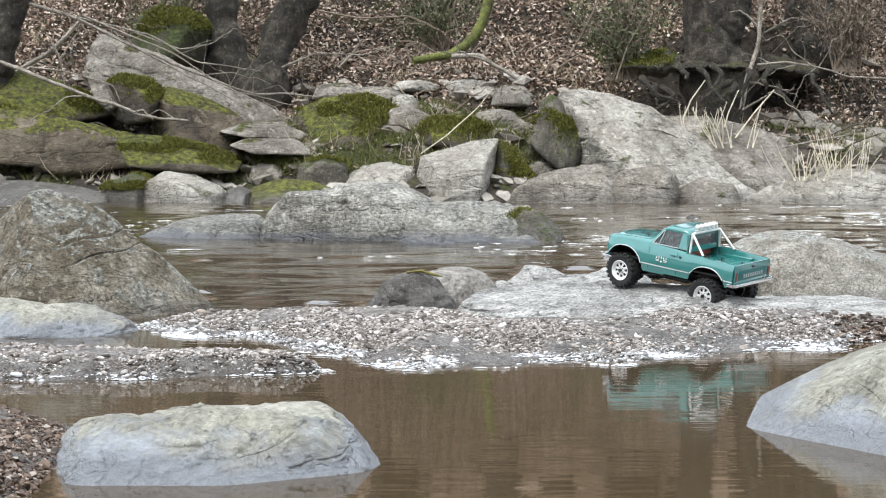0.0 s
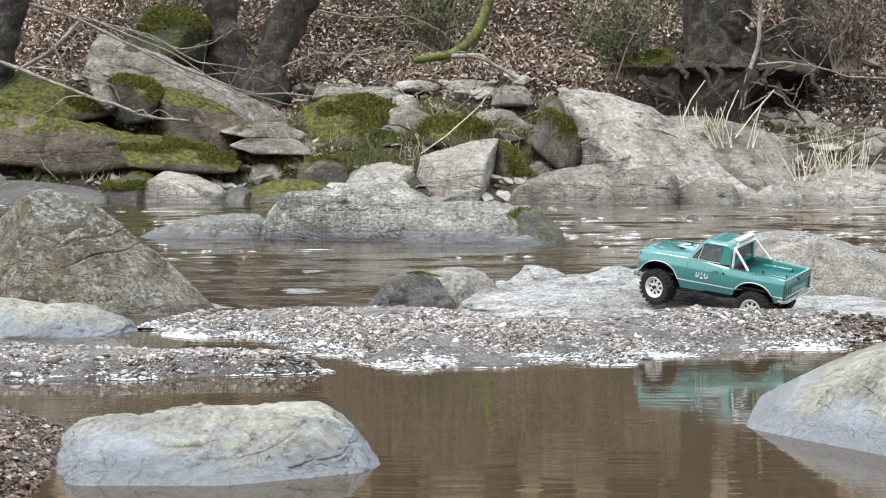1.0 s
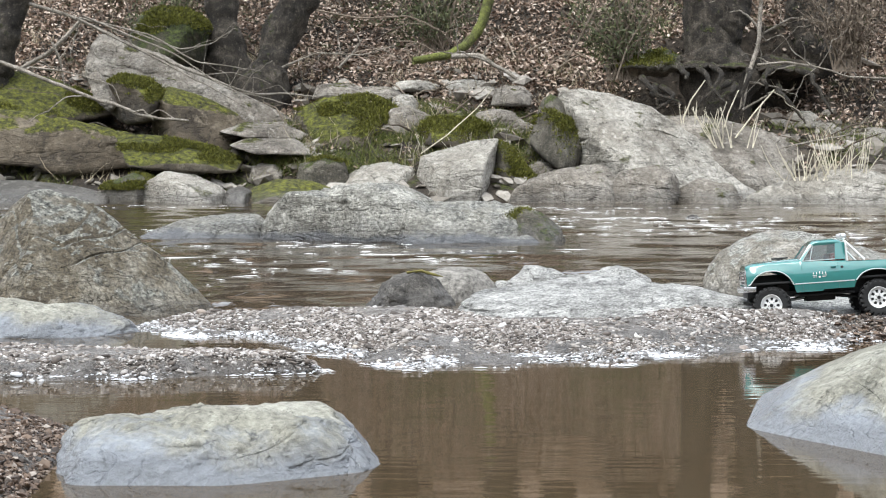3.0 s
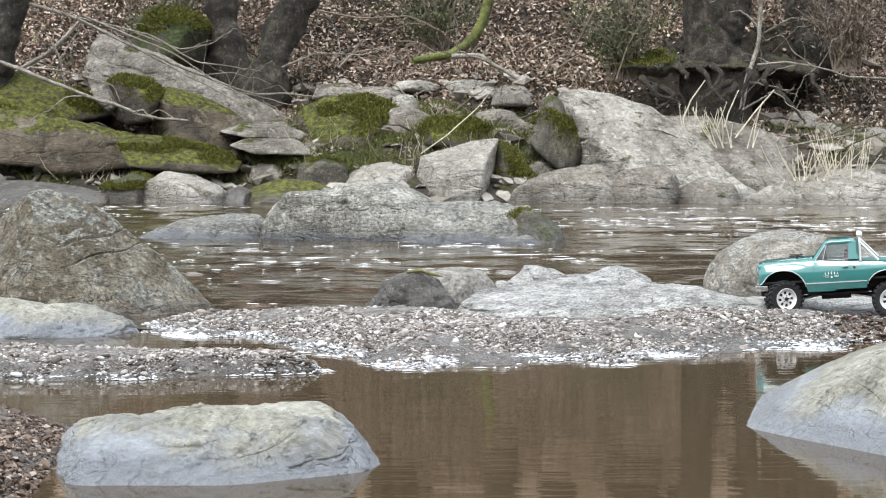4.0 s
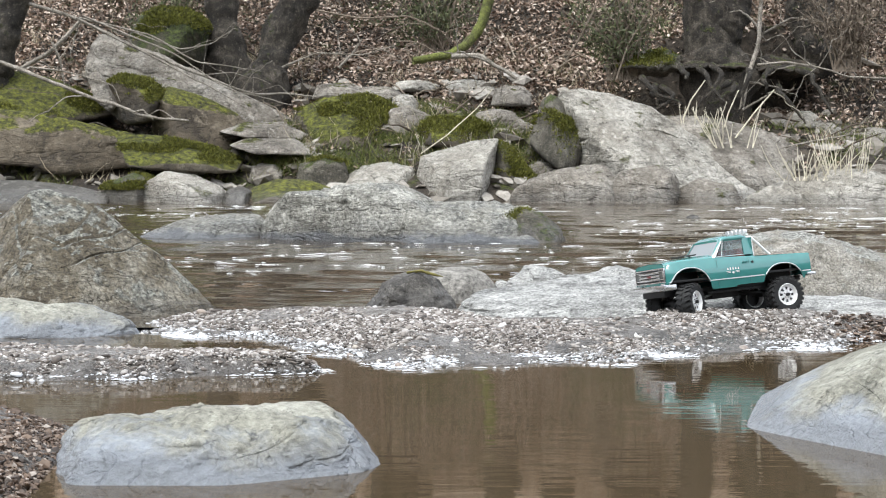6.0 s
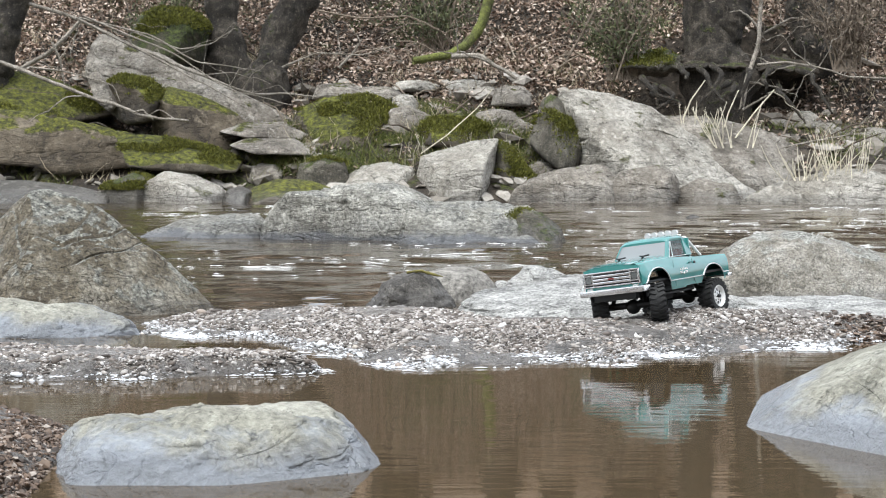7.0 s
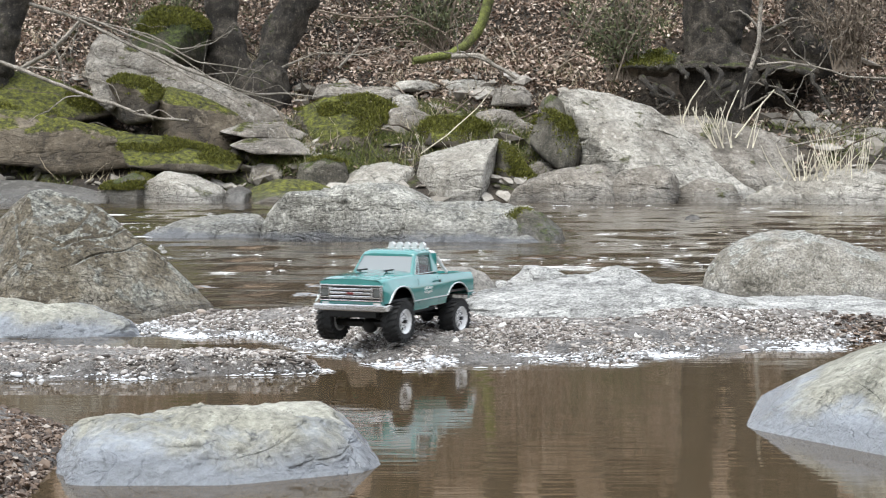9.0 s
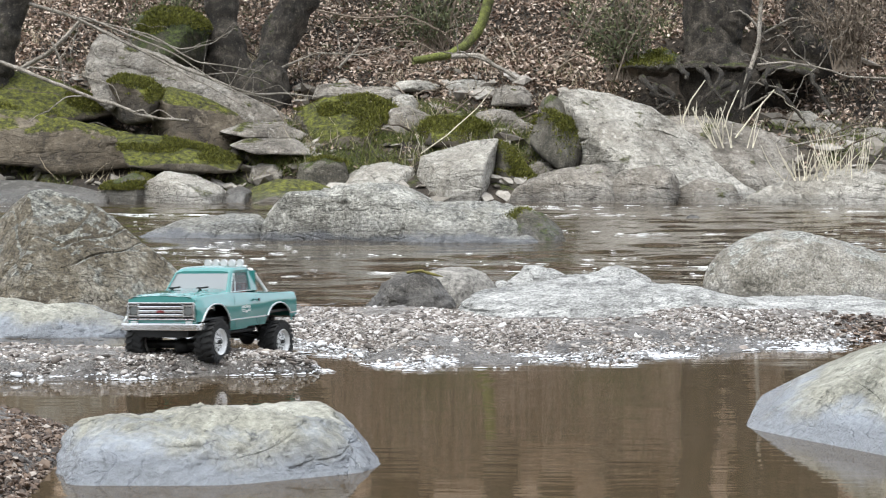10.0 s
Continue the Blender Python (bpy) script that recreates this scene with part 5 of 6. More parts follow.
    branch("moss-covered curved branch by the trunk", [(-0.154, 9.750, 0.688), (0.032, 9.800, 0.719), (0.118, 9.850, 0.773), (0.192, 9.900, 0.863), (0.239, 9.950, 1.011), (0.257, 10.000, 1.248)], 0.02, 0.03, 45, M_MOSSWOOD, 0)
    branch("grey driftwood root lying in the leaves", [(0.046, 9.700, 0.708), (0.187, 9.650, 0.711), (0.270, 9.600, 0.653), (0.369, 9.600, 0.591)], 0.014, 0.008, 46, M_DEADWOOD, 3)
    branch("slender upright sapling on the bank", [(1.474, 9.500, 0.434), (1.508, 9.550, 0.589), (1.566, 9.600, 0.731), (1.586, 9.600, 0.983), (1.589, 9.600, 1.319)], 0.013, 0.009, 47, M_DEADWOOD, 6)
    branch("arching grey bramble stem over the bank", [(1.566, 9.600, 0.661), (1.698, 9.550, 0.673), (1.829, 9.500, 0.648), (1.996, 9.500, 0.601), (2.186, 9.500, 0.587)], 0.006, 0.004, 48, M_DEADWOOD, 6)
    branch("arching grey bramble stem among the leaves", [(1.659, 10.000, 0.840), (1.796, 9.950, 0.918), (1.933, 9.900, 0.892), (2.048, 9.900, 0.921)], 0.006, 0.004, 49, M_DEADWOOD, 9)
    branch("dead stick leaning on the slope", [(-0.535, 9.900, 0.660), (-0.462, 9.900, 0.733), (-0.418, 9.900, 0.805)], 0.008, 0.004, 50, M_DEADWOOD, 2)
    branch("pale dead stalk leaning over the boulder", [(-0.101, 8.800, 0.220), (0.016, 8.850, 0.303), (0.146, 8.900, 0.421), (0.225, 8.900, 0.518)], 0.0028, 0.002, 51, M_STRAW, 0)
    branch("thin bare branch fanned over the bedrock slab", [(-1.769, 9.3, 0.872), (-1.462, 9.3, 0.718), (-1.189, 9.3, 0.581), (-0.948, 9.3, 0.444)], 0.006, 0.002, 61, M_DEADWOOD, 4)
    branch("thin bare branch fanned over the bedrock slab", [(-1.727, 9.25, 0.879), (-1.318, 9.25, 0.71), (-1.019, 9.25, 0.525), (-0.719, 9.25, 0.449)], 0.005, 0.002, 62, M_DEADWOOD, 5)
    branch("thin bare branch hanging before the tree trunks", [(-1.533, 9.4, 0.82), (-1.284, 9.4, 0.729), (-1.132, 9.4, 0.751), (-1.035, 9.4, 0.82)], 0.004, 0.002, 63, M_DEADWOOD, 3)
    branch("grey dead branch propped against the ledge", [(-1.867, 9.2, 0.754), (-1.831, 9.2, 0.672), (-1.81, 9.2, 0.55)], 0.006, 0.003, 64, M_DEADWOOD, 2)
    branch("thin dead branch hanging over the ledge", [(-1.975, 9.2, 0.632), (-1.799, 9.2, 0.61), (-1.582, 9.2, 0.55), (-1.541, 9.2, 0.469)], 0.005, 0.002, 65, M_DEADWOOD, 3)
    branch("tall pale dead stem behind the slab", [(1.161, 9.3, 0.384), (1.199, 9.3, 0.477), (1.268, 9.3, 0.576)], 0.004, 0.0025, 66, M_STRAW, 0)
    branch("tall pale dead stem behind the slab", [(1.353, 9.3, 0.313), (1.38, 9.3, 0.417), (1.427, 9.3, 0.526)], 0.004, 0.0025, 67, M_STRAW, 0)
    branch("slanting pale dead stem behind the slab", [(1.405, 9.25, 0.291), (1.487, 9.25, 0.402), (1.591, 9.25, 0.525)], 0.005, 0.003, 68, M_STRAW, 1)
    branch("slanting grey stem above the pale rock", [(1.602, 9.1, 0.247), (1.758, 9.1, 0.279), (1.919, 9.1, 0.306), (2.026, 9.1, 0.399)], 0.004, 0.0025, 69, M_DEADWOOD, 2)
    branch("mossy root lying in the undergrowth", [(0.046, 9.7, 0.711), (0.16, 9.7, 0.716), (0.303, 9.7, 0.639), (0.346, 9.7, 0.625)], 0.01, 0.006, 70, M_DEADWOOD, 3)
    branch("tangled grey brush stem on the slope", [(0.617, 9.7, 0.682), (0.703, 9.7, 0.825), (0.76, 9.7, 0.939), (0.788, 9.7, 1.025)], 0.006, 0.004, 71, M_TWIG, 6)
    branch("tangled grey brush stem on the slope", [(0.87, 9.65, 0.595), (0.926, 9.65, 0.765), (1.012, 9.65, 0.907), (1.04, 9.65, 1.021)], 0.005, 0.003, 72, M_TWIG, 6)
    branch("dead brush stem among the leaves", [(-0.82, 9.8, 0.658), (-0.646, 9.8, 0.73), (-0.416, 9.8, 0.716), (-0.242, 9.8, 0.773)], 0.005, 0.003, 73, M_DEADWOOD, 6)
    branch("dead brush stem among the leaves", [(-0.653, 9.9, 0.954), (-0.42, 9.9, 0.91), (-0.187, 9.9, 0.925), (0.017, 9.9, 0.837)], 0.005, 0.003, 74, M_TWIG, 7)
    # roots in the undercut
    for k in range(12):
        x0 = 0.98 + 0.07 * k + rng.uniform(-0.03, 0.03)
        y0 = 9.62
        z0 = 0.60 + rng.uniform(-0.05, 0.08)
        T = tube([(x0, y0, z0), (x0 + rng.uniform(-0.1, 0.1), y0 - 0.18, z0 - 0.05), (x0 + rng.uniform(-0.15, 0.15), y0 - 0.25, z0 - rng.uniform(0.08, 0.24))], [0.018, 0.012, 0.005], 7, 0.08, k)
        obj("root", tubes_mesh("root", [T - np.array([x0, y0, z0])]), M_BARK, None, "bare tree root hanging from the undercut bank", "root", "roots in the undercut").location = (x0, y0, z0)
    # mossy sprig on the small dark rock
    T = [tube([(-0.053, 2.800, 0.052), (-0.032, 2.790, 0.055), (-0.013, 2.780, 0.050), (0.000, 2.780, 0.047)], [0.0016, 0.0022, 0.002, 0.0006], 7, 0, 3, rings=30, lump=0.5)]
    o = np.array((-0.028, 2.790, 0.053))
    obj("sprig", tubes_mesh("sprig", [t - o for t in T]), M_SPRIG, None, "knobbly olive-brown sprig lying on the small rock", "sprig").location = o
    # twigs in the litter
    T = []
    for k in range(260):
        x, y = rng.uniform(-2.4, 2.4), rng.uniform(9.2, 11.0)
        z = float(ground_height(np.array([x]), np.array([y]))[0])
        a, ln = rng.uniform(0, 6.28), rng.uniform(0.08, 0.35)
        d = Vector((math.cos(a) * ln, math.sin(a) * ln * 0.6, 0.5 * math.sin(a) * ln * 0.6 + rng.uniform(0, 0.5) * ln))
        p = Vector((x, y, z + 0.02))
        T.append(tube([p, p + d * 0.5 + Vector((0, 0, 0.02)), p + d], [rng.uniform(0.003, 0.007), 0.004, 0.0015], 5, 0.06, k, rings=8))
    obj("twigs", tubes_mesh("twigs", T), M_TWIG, None, "dead twigs scattered through the leaves", "twigs", kind="stuff")


def foam():
    """White flecks on the river, riding on its waves."""
    rng = np.random.default_rng(17)
    n = 7000
    y = 2.75 + 5.4 * rng.uniform(0, 1, n) ** 1.1
    x = rng.uniform(-6, 4, n)
    band = vnoise(np.stack([x * 0.9, y * 2.6, 0 * x], -1), 6) + 0.5 * vnoise(np.stack([x * 3, y * 9, 0 * x], -1), 16)
    band += 0.35 * np.exp(-((y - 4.3) / 0.6) ** 2) - 0.2 * (y < 3.6)
    keep = band > 0.31
    x, y = x[keep], y[keep]
    n = len(x)
    ang = np.linspace(0, 2 * math.pi, 10, endpoint=False)
    ring = np.stack([np.cos(ang), np.sin(ang)], -1)
    sx = 0.0075 * np.exp(rng.normal(0, 0.8, n))
    sy = 0.0018 * np.exp(rng.normal(0, 0.5, n))
    sx, sy = sx * y / 4.8, sy * y / 4.8
    v = ring[None] * (1 + 0.45 * rng.uniform(-1, 1, (n, 10, 1))) * np.stack([sx, sy], -1)[:, None]
    v = np.concatenate([v, np.zeros((n, 1, 2))], 1)
    X, Y = x[:, None] + v[..., 0], y[:, None] + v[..., 1]
    Z = wave(X.ravel(), Y.ravel(), RIVER_AMP, 0.16, 41).reshape(X.shape) + 0.0012
    Z[:, 10] += 0.0012
    me = island_mesh("foam", np.stack([X, Y, Z], -1), [(i, (i + 1) % 10, 10) for i in range(10)])
    me.polygons.foreach_set("use_smooth", np.ones(len(me.polygons), dtype=bool))
    return obj("foam", me, M_FOAM, None, "white foam flecks drifting on the river", "foam", kind="stuff")


def edge_glints():
    """Pale flecks added along the pool's edge, standing in for glints on wet grit."""
    rng = np.random.default_rng(23)
    n = 60000
    x, y = rng.uniform(-0.6, 0.6, n), rng.uniform(1.7, 2.45, n)
    z = bar_height(x, y)
    p = np.stack([x * 16, y * 30, 0 * x], -1)
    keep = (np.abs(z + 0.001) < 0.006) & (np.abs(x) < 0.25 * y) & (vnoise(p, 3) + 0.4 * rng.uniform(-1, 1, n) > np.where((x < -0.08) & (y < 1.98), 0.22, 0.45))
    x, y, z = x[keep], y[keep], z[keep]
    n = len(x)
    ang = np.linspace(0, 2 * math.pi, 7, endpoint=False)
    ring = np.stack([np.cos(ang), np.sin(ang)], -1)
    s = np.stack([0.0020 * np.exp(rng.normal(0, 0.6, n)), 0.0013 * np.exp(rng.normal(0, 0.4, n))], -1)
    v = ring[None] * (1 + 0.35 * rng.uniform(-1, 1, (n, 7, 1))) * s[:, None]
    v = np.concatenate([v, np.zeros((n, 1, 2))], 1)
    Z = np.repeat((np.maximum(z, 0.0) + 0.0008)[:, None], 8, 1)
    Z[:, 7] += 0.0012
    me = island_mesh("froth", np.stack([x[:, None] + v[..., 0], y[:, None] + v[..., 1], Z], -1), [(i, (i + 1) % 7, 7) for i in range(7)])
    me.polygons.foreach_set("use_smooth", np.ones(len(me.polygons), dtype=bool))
    obj("froth", me, M_EDGEGLINT, None, "pale flecks along the waterline standing in for glints on wet grit", "froth", kind="stuff")


def moss_fuzz():
    """Short moss shoots on the upward faces of the mossy rocks."""
    rng = np.random.default_rng(29)
    P, N = [], []
    for ob in list(bpy.data.objects):
        if ob.type != "MESH" or not ob.data.materials or ob.data.materials[0] not in (M_MOSSY, M_MOSSDARK, M_MOUND):
            continue
        me = ob.data
        co, no = np.zeros(len(me.vertices) * 3), np.zeros(len(me.vertices) * 3)
        me.vertices.foreach_get("co", co)
        me.vertices.foreach_get("normal", no)
        co, no = co.reshape(-1, 3) + np.array(ob.location), no.reshape(-1, 3)
        keep = (no[:, 2] > 0.35) & (co[:, 2] > 0.06) & (vnoise(co * 3.5, 2) + 0.5 * vnoise(co * 11, 4) > 0.05)
        P.append(co[keep])
        N.append(no[keep])
    P, N = np.concatenate(P), np.concatenate(N)
    rep = 5
    P, N = np.repeat(P, rep, 0), np.repeat(N, rep, 0)
    n = len(P)
    P = P + rng.normal(0, 0.010, (n, 3)) * [1, 1, 0.25]
    far = (P[:, 1] / 9.0)[:, None]
    tip = (N * 0.6 + rng.normal(0, 0.5, (n, 3)) + [0, 0, 0.5]) * rng.uniform(0.003, 0.009, (n, 1)) * far
    side = np.cross(tip, rng.normal(0, 1, (n, 3)))
    side = side / (np.linalg.norm(side, axis=1, keepdims=True) + 1e-9) * 0.0035 * far
    v = np.stack([P - side, P + side, P + tip], 1)
    obj("moss", island_mesh("moss", v, [(0, 1, 2)]), M_MOSS, None, "soft green moss shoots on the bank rocks", "moss", kind="stuff")


# ---- the truck; its space: x ahead, y to its left, z up from the ground
TRUCK = new("toy_truck")
tagged(TRUCK, "teal radio-controlled toy pickup truck with white wheels", "toy truck")
WHEEL_R, AXLE_X, WHEEL_Y = 0.0230, 0.0668, 0.0415
WHEELS = []


def box(x0, x1, y0, y1, z0, z1, bevel=0.0, segs=2, bm=None):
    bm = bm or bmesh.new()
    got = bmesh.ops.create_cube(bm, size=1, matrix=Matrix.Translation(((x0 + x1) / 2, (y0 + y1) / 2, (z0 + z1) / 2)) @ Matrix.Diagonal((x1 - x0, y1 - y0, z1 - z0, 1)))
    if bevel:
        es = list({e for v in got["verts"] for e in v.link_edges})
        bmesh.ops.bevel(bm, geom=es, offset=bevel, segments=segs, affect="EDGES", profile=0.6)
    return bm


def cyl(p, axis, r, length, segs=20, r2=None, bm=None):
    bm = bm or bmesh.new()
    q = Vector(axis).to_track_quat("Z", "Y").to_matrix().to_4x4()
    bmesh.ops.create_cone(bm, cap_ends=True, segments=segs, radius1=r, radius2=r if r2 is None else r2, depth=length, matrix=Matrix.Translation(p) @ q)
    return bm


def rods(pairs, r, segs=10):
    bm = bmesh.new()
    for a, b in pairs:
        a, b = Vector(a), Vector(b)
        cyl((a + b) / 2, b - a, r, (b - a).length, segs, bm=bm)
    return bm


def prism(outline, thick, bm=None):
    """A plate: outline of 3D points, thickened along the vector."""
    bm = bm or bmesh.new()
    a = [bm.verts.new(p) for p in outline]
    b = [bm.verts.new(Vector(p) + Vector(thick)) for p in outline]
    n = len(a)
    bm.faces.new(a)
    bm.faces.new(b[::-1])
    for i in range(n):
        bm.faces.new((a[i], b[i], b[(i + 1) % n], a[(i + 1) % n]))
    bmesh.ops.recalc_face_normals(bm, faces=bm.faces)
    return bm


def part_mesh(name, me, mat, parent, label=""):
    me.set_sharp_from_angle(angle=radians(40))
    return obj(name, me, mat, parent, label)


def rocker(x):
    """Lower edge of the body side, with the wheel arches."""
    z = 0.0385 - 0.001 * np.sign(x)
    z = np.where(x > 0.090, 0.050, z)
    z = np.where(x < -0.0985, 0.044, z)
    for cx, r, top in ((0.066, 0.030, 0.0665), (-0.0665, 0.0285, 0.0605)):
        u = np.clip(1 - np.abs((x - cx) / r) ** 2.3, 0, 1)
        z = np.maximum(z, np.where(u > 0, 0.037 + (top - 0.037) * u ** 0.55, 0))
    return z


def shoulder(x):
    return np.interp(x, [-0.107, -0.03, 0.03, 0.075, 0.097], [0.0700, 0.0730, 0.0755, 0.0750, 0.0730])


def body_shell():
    zones = [np.linspace(-0.107, -0.0302, 60), np.linspace(-0.0300, 0.0278, 30), np.linspace(0.028, 0.097, 60)]
    rows = []
    for k, xs in enumerate(zones):
        for x in xs:
            zb, zs = float(rocker(np.array(x))), float(shoulder(x))
            nose = 1 - 0.10 * max(0, (x - 0.085) / 0.012) ** 2
            sec = []
            for f in np.linspace(0, 1, 9):
                z = zb + (zs - zb) * f
                h = (z - 0.037) / (0.074 - 0.037)
                y = 0.0445 + 0.0022 * math.sin(math.pi * min(1, max(0, h))) - 0.003 * max(0, h - 0.75) / 0.25
                sec.append((y * nose, z))
            if k == 2:
                zh = float(np.interp(x, [0.028, 0.06, 0.088, 0.097], [0.0800, 0.0790, 0.0775, 0.0752]))
                sec += [(0.0400 * nose, zs + 0.0016), (0.036 * nose, zs + 0.003), (0.031 * nose, zh + 0.0004), (0.016 * nose, zh + 0.0013), (0, zh + 0.0016)]
            elif k == 1:
                sec += [(0.0405, zs + 0.0012), (0.0375, zs + 0.0014), (0.0365, zs - 0.001), (0.036, 0.062), (0, 0.062)]
            else:
                sec += [(0.0428, zs + 0.0008), (0.0400, zs + 0.0008), (0.0390, zs - 0.001), (0.0385, 0.0620), (0, 0.0620)]
            rows.append([(x, y, z) for y, z in sec] + [(x, -y, z) for y, z in sec[-2::-1]])
    V = np.array(rows)
    body = part_mesh("body", grid_mesh("body", V, flip=True), M_TEAL, TRUCK)
    # dark wells behind the arches and floor
    part("inner_body", box(-0.104, 0.093, -0.0425, 0.0425, 0.050, 0.0530, 0.001), M_BLACK, TRUCK, "dark inner floor and wheel wells")
    for cx in (AXLE_X, -AXLE_X):
        for s in (1, -1):
            part("wheel_well", box(cx - 0.026, cx + 0.026, s * 0.018 - 0.0015, s * 0.018 + 0.0015, 0.040, 0.062, 0.001), M_BLACK, TRUCK)
    # tailgate and nose
    gate = part("tailgate", box(-0.1085, -0.1050, -0.0435, 0.0435, 0.0440, 0.0706, 0.0008), M_TEAL, TRUCK)
    part("tailgate_panel", box(-0.1093, -0.1080, -0.034, 0.034, 0.050, 0.0625, 0.0005), M_TEALDARK, gate, "embossed darker teal panel")
    for k in range(9):
        y = -0.022 + 0.0055 * k
        part("letter_bar", box(-0.1098, -0.1090, y - 0.0016, y + 0.0016, 0.0525, 0.0575), M_SILVER, gate, "worn silver lettering")
    part("latch", box(-0.1100, -0.1085, -0.003, 0.003, 0.0645, 0.0668, 0.0005), M_BLACK, gate)
    for s in (1, -1):
        part("tail_lamp", box(-0.1092, -0.1060, s * 0.0395 - 0.0020, s * 0.0395 + 0.0020, 0.0485, 0.0610, 0.0006), M_REDLENS, TRUCK, "narrow dark red tail lamp")
    nose = part("nose_panel", box(0.0915, 0.0965, -0.0405, 0.0405, 0.0470, 0.0735, 0.0012), M_TEAL, TRUCK)
    part("hood_lip", prism([(0.0968, -0.0385, 0.0700), (0.0968, 0.0385, 0.0700), (0.0968, 0.0385, 0.0733), (0.0968, 0.028, 0.0754), (0.0968, 0.0, 0.0766), (0.0968, -0.028, 0.0754), (0.0968, -0.0385, 0.0733)], (0.0008, 0, 0)), M_TEAL, TRUCK, smooth=False)
    grille = part("grille", box(0.0962, 0.0976, -0.0385, 0.0385, 0.0525, 0.0692, 0.0006), M_BLACK, TRUCK, "black grille opening with chrome bars")
    bm = box(0.0966, 0.0988, -0.0395, 0.0395, 0.0685, 0.0703, 0.0005)
    box(0.0966, 0.0985, -0.0395, 0.0395, 0.0520, 0.0535, 0.0005, bm=bm)
    for s in (1, -1):
        box(0.0966, 0.0986, s * 0.0390 - 0.0009, s * 0.0390 + 0.0009, 0.0520, 0.0700, 0.0004, bm=bm)
        box(0.0966, 0.0985, s * 0.0265 - 0.0006, s * 0.0265 + 0.0006, 0.0530, 0.0690, 0.0003, bm=bm)
    part("surround", bm, M_CHROME, grille, "chrome grille surround")
    for z in (0.0568, 0.0608, 0.0650):
        part("bar", box(0.0970, 0.0992, -0.0262, 0.0262, z - 0.0015, z + 0.0015, 0.0007), M_CHROME, grille, "chrome grille bar")
    part("badge", box(0.0990, 0.0998, -0.0042, 0.0042, 0.0596, 0.0620, 0.0004), M_REDLENS, grille, "small plain red badge")
    for s in (1, -1):
        lamp = part("headlamp", cyl((0.0974, s * 0.0328, 0.0615), (1, 0, 0), 0.0043, 0.0022, 24), M_LENS, TRUCK, "round headlamp in a square chrome bezel")
        bm = bmesh.new()
        for a, b, c, d in ((-0.0058, -0.0046, -0.0058, 0.0058), (0.0046, 0.0058, -0.0058, 0.0058), (-0.0046, 0.0046, -0.0058, -0.0046), (-0.0046, 0.0046, 0.0046, 0.0058)):
            box(0.0966, 0.0990, s * 0.0328 + a, s * 0.0328 + b, 0.0615 + c, 0.0615 + d, bm=bm)
        part("bezel", bm, M_CHROME, lamp)
        part("turn_signal", box(0.0966, 0.0982, s * 0.0328 - 0.004, s * 0.0328 + 0.004, 0.0490, 0.0510, 0.0004), M_SILVER, TRUCK)
    # bumpers
    bm = box(0.0985, 0.1020, -0.0440, 0.0440, 0.0415, 0.0490, 0.0012)
    for s in (1, -1):
        box(0.0860, 0.1010, s * 0.0450 - 0.0012, s * 0.0450 + 0.0012, 0.0418, 0.0487, 0.0008, bm=bm)
    part("front_bumper", bm, M_CHROME, TRUCK, "chrome front bumper")
    bm = box(-0.1130, -0.1095, -0.0470, 0.0470, 0.0420, 0.0462, 0.0012)
    for s in (1, -1):
        box(-0.1110, -0.1000, s * 0.0475 - 0.001, s * 0.0475 + 0.001, 0.0420, 0.0462, 0.0006, bm=bm)
    part("rear_bumper", bm, M_CHROME, TRUCK, "chrome rear bumper")
    # mouldings: along the side and round the arches
    for s in (1, -1):
        for xa, xb in ((-0.039, 0.037), (-0.1065, -0.0935), (0.0955, 0.0965)):
            part("side_trim", box(xa, xb, s * 0.0462 - 0.0006, s * 0.0462 + 0.0006, 0.0478, 0.0492, 0.0003), M_TRIM, TRUCK, "silver side moulding")
        for cx, r, top in ((0.066, 0.030, 0.0665), (-0.0665, 0.0285, 0.0605)):
            xs = cx + np.linspace(-0.985, 0.985, 41) * r
            pts = [(x, s * (0.0462 + 0.0006), float(rocker(np.array(x))) + 0.0006) for x in xs if float(rocker(np.array(x))) > 0.0455]
            part_mesh("arch_trim", tubes_mesh("arch_trim", [tube(pts, [0.0008] * len(pts), 6, rings=len(pts))]), M_TRIM, TRUCK, "silver wheel arch moulding")
        for x in (0.0265, -0.0190):
            part("door_seam", rods([((x, s * 0.0466, 0.0400), (x, s * 0.0455, 0.0730))], 0.00025, 6), M_TEALDARK, TRUCK)
        part("door_handle", box(-0.0165, -0.0095, s * 0.0458, s * 0.0478, 0.0665, 0.0680, 0.0004), M_TEALDARK, TRUCK)
        part("fuel_cap", cyl((-0.024, s * 0.0462, 0.0665), (0, 1, 0), 0.0016, 0.0012, 14), M_BLACK, TRUCK)
        # plain white emblem bars on the door
        for k, h in enumerate((0.0026, 0.0030, 0.0034, 0.0030, 0.0026)):
            x = 0.0125 - 0.0038 * k
            bm = prism([(x + 0.0007, s * 0.0468, 0.0592), (x + 0.0004, s * 0.0466, 0.0592 + h), (x - 0.0004, s * 0.0466, 0.0592 + h), (x - 0.0007, s * 0.0468, 0.0592)], (0, s * 0.0005, 0))
            part("emblem_bar", bm, M_WHITE, TRUCK, "small white emblem bar", smooth=False)
        for z, w in ((0.0572, 0.0120), (0.0555, 0.0095)):
            for e in (1, -1):
                part("emblem_bar", box(0.0050 + e * 0.0035 - (w * 0.5 if e < 0 else 0), 0.0050 + e * 0.0035 + (w * 0.5 if e > 0 else 0), s * 0.0470 - 0.0004, s * 0.0470 + 0.0004, z, z + 0.0006), M_WHITE, TRUCK, "small white emblem bar", smooth=False)
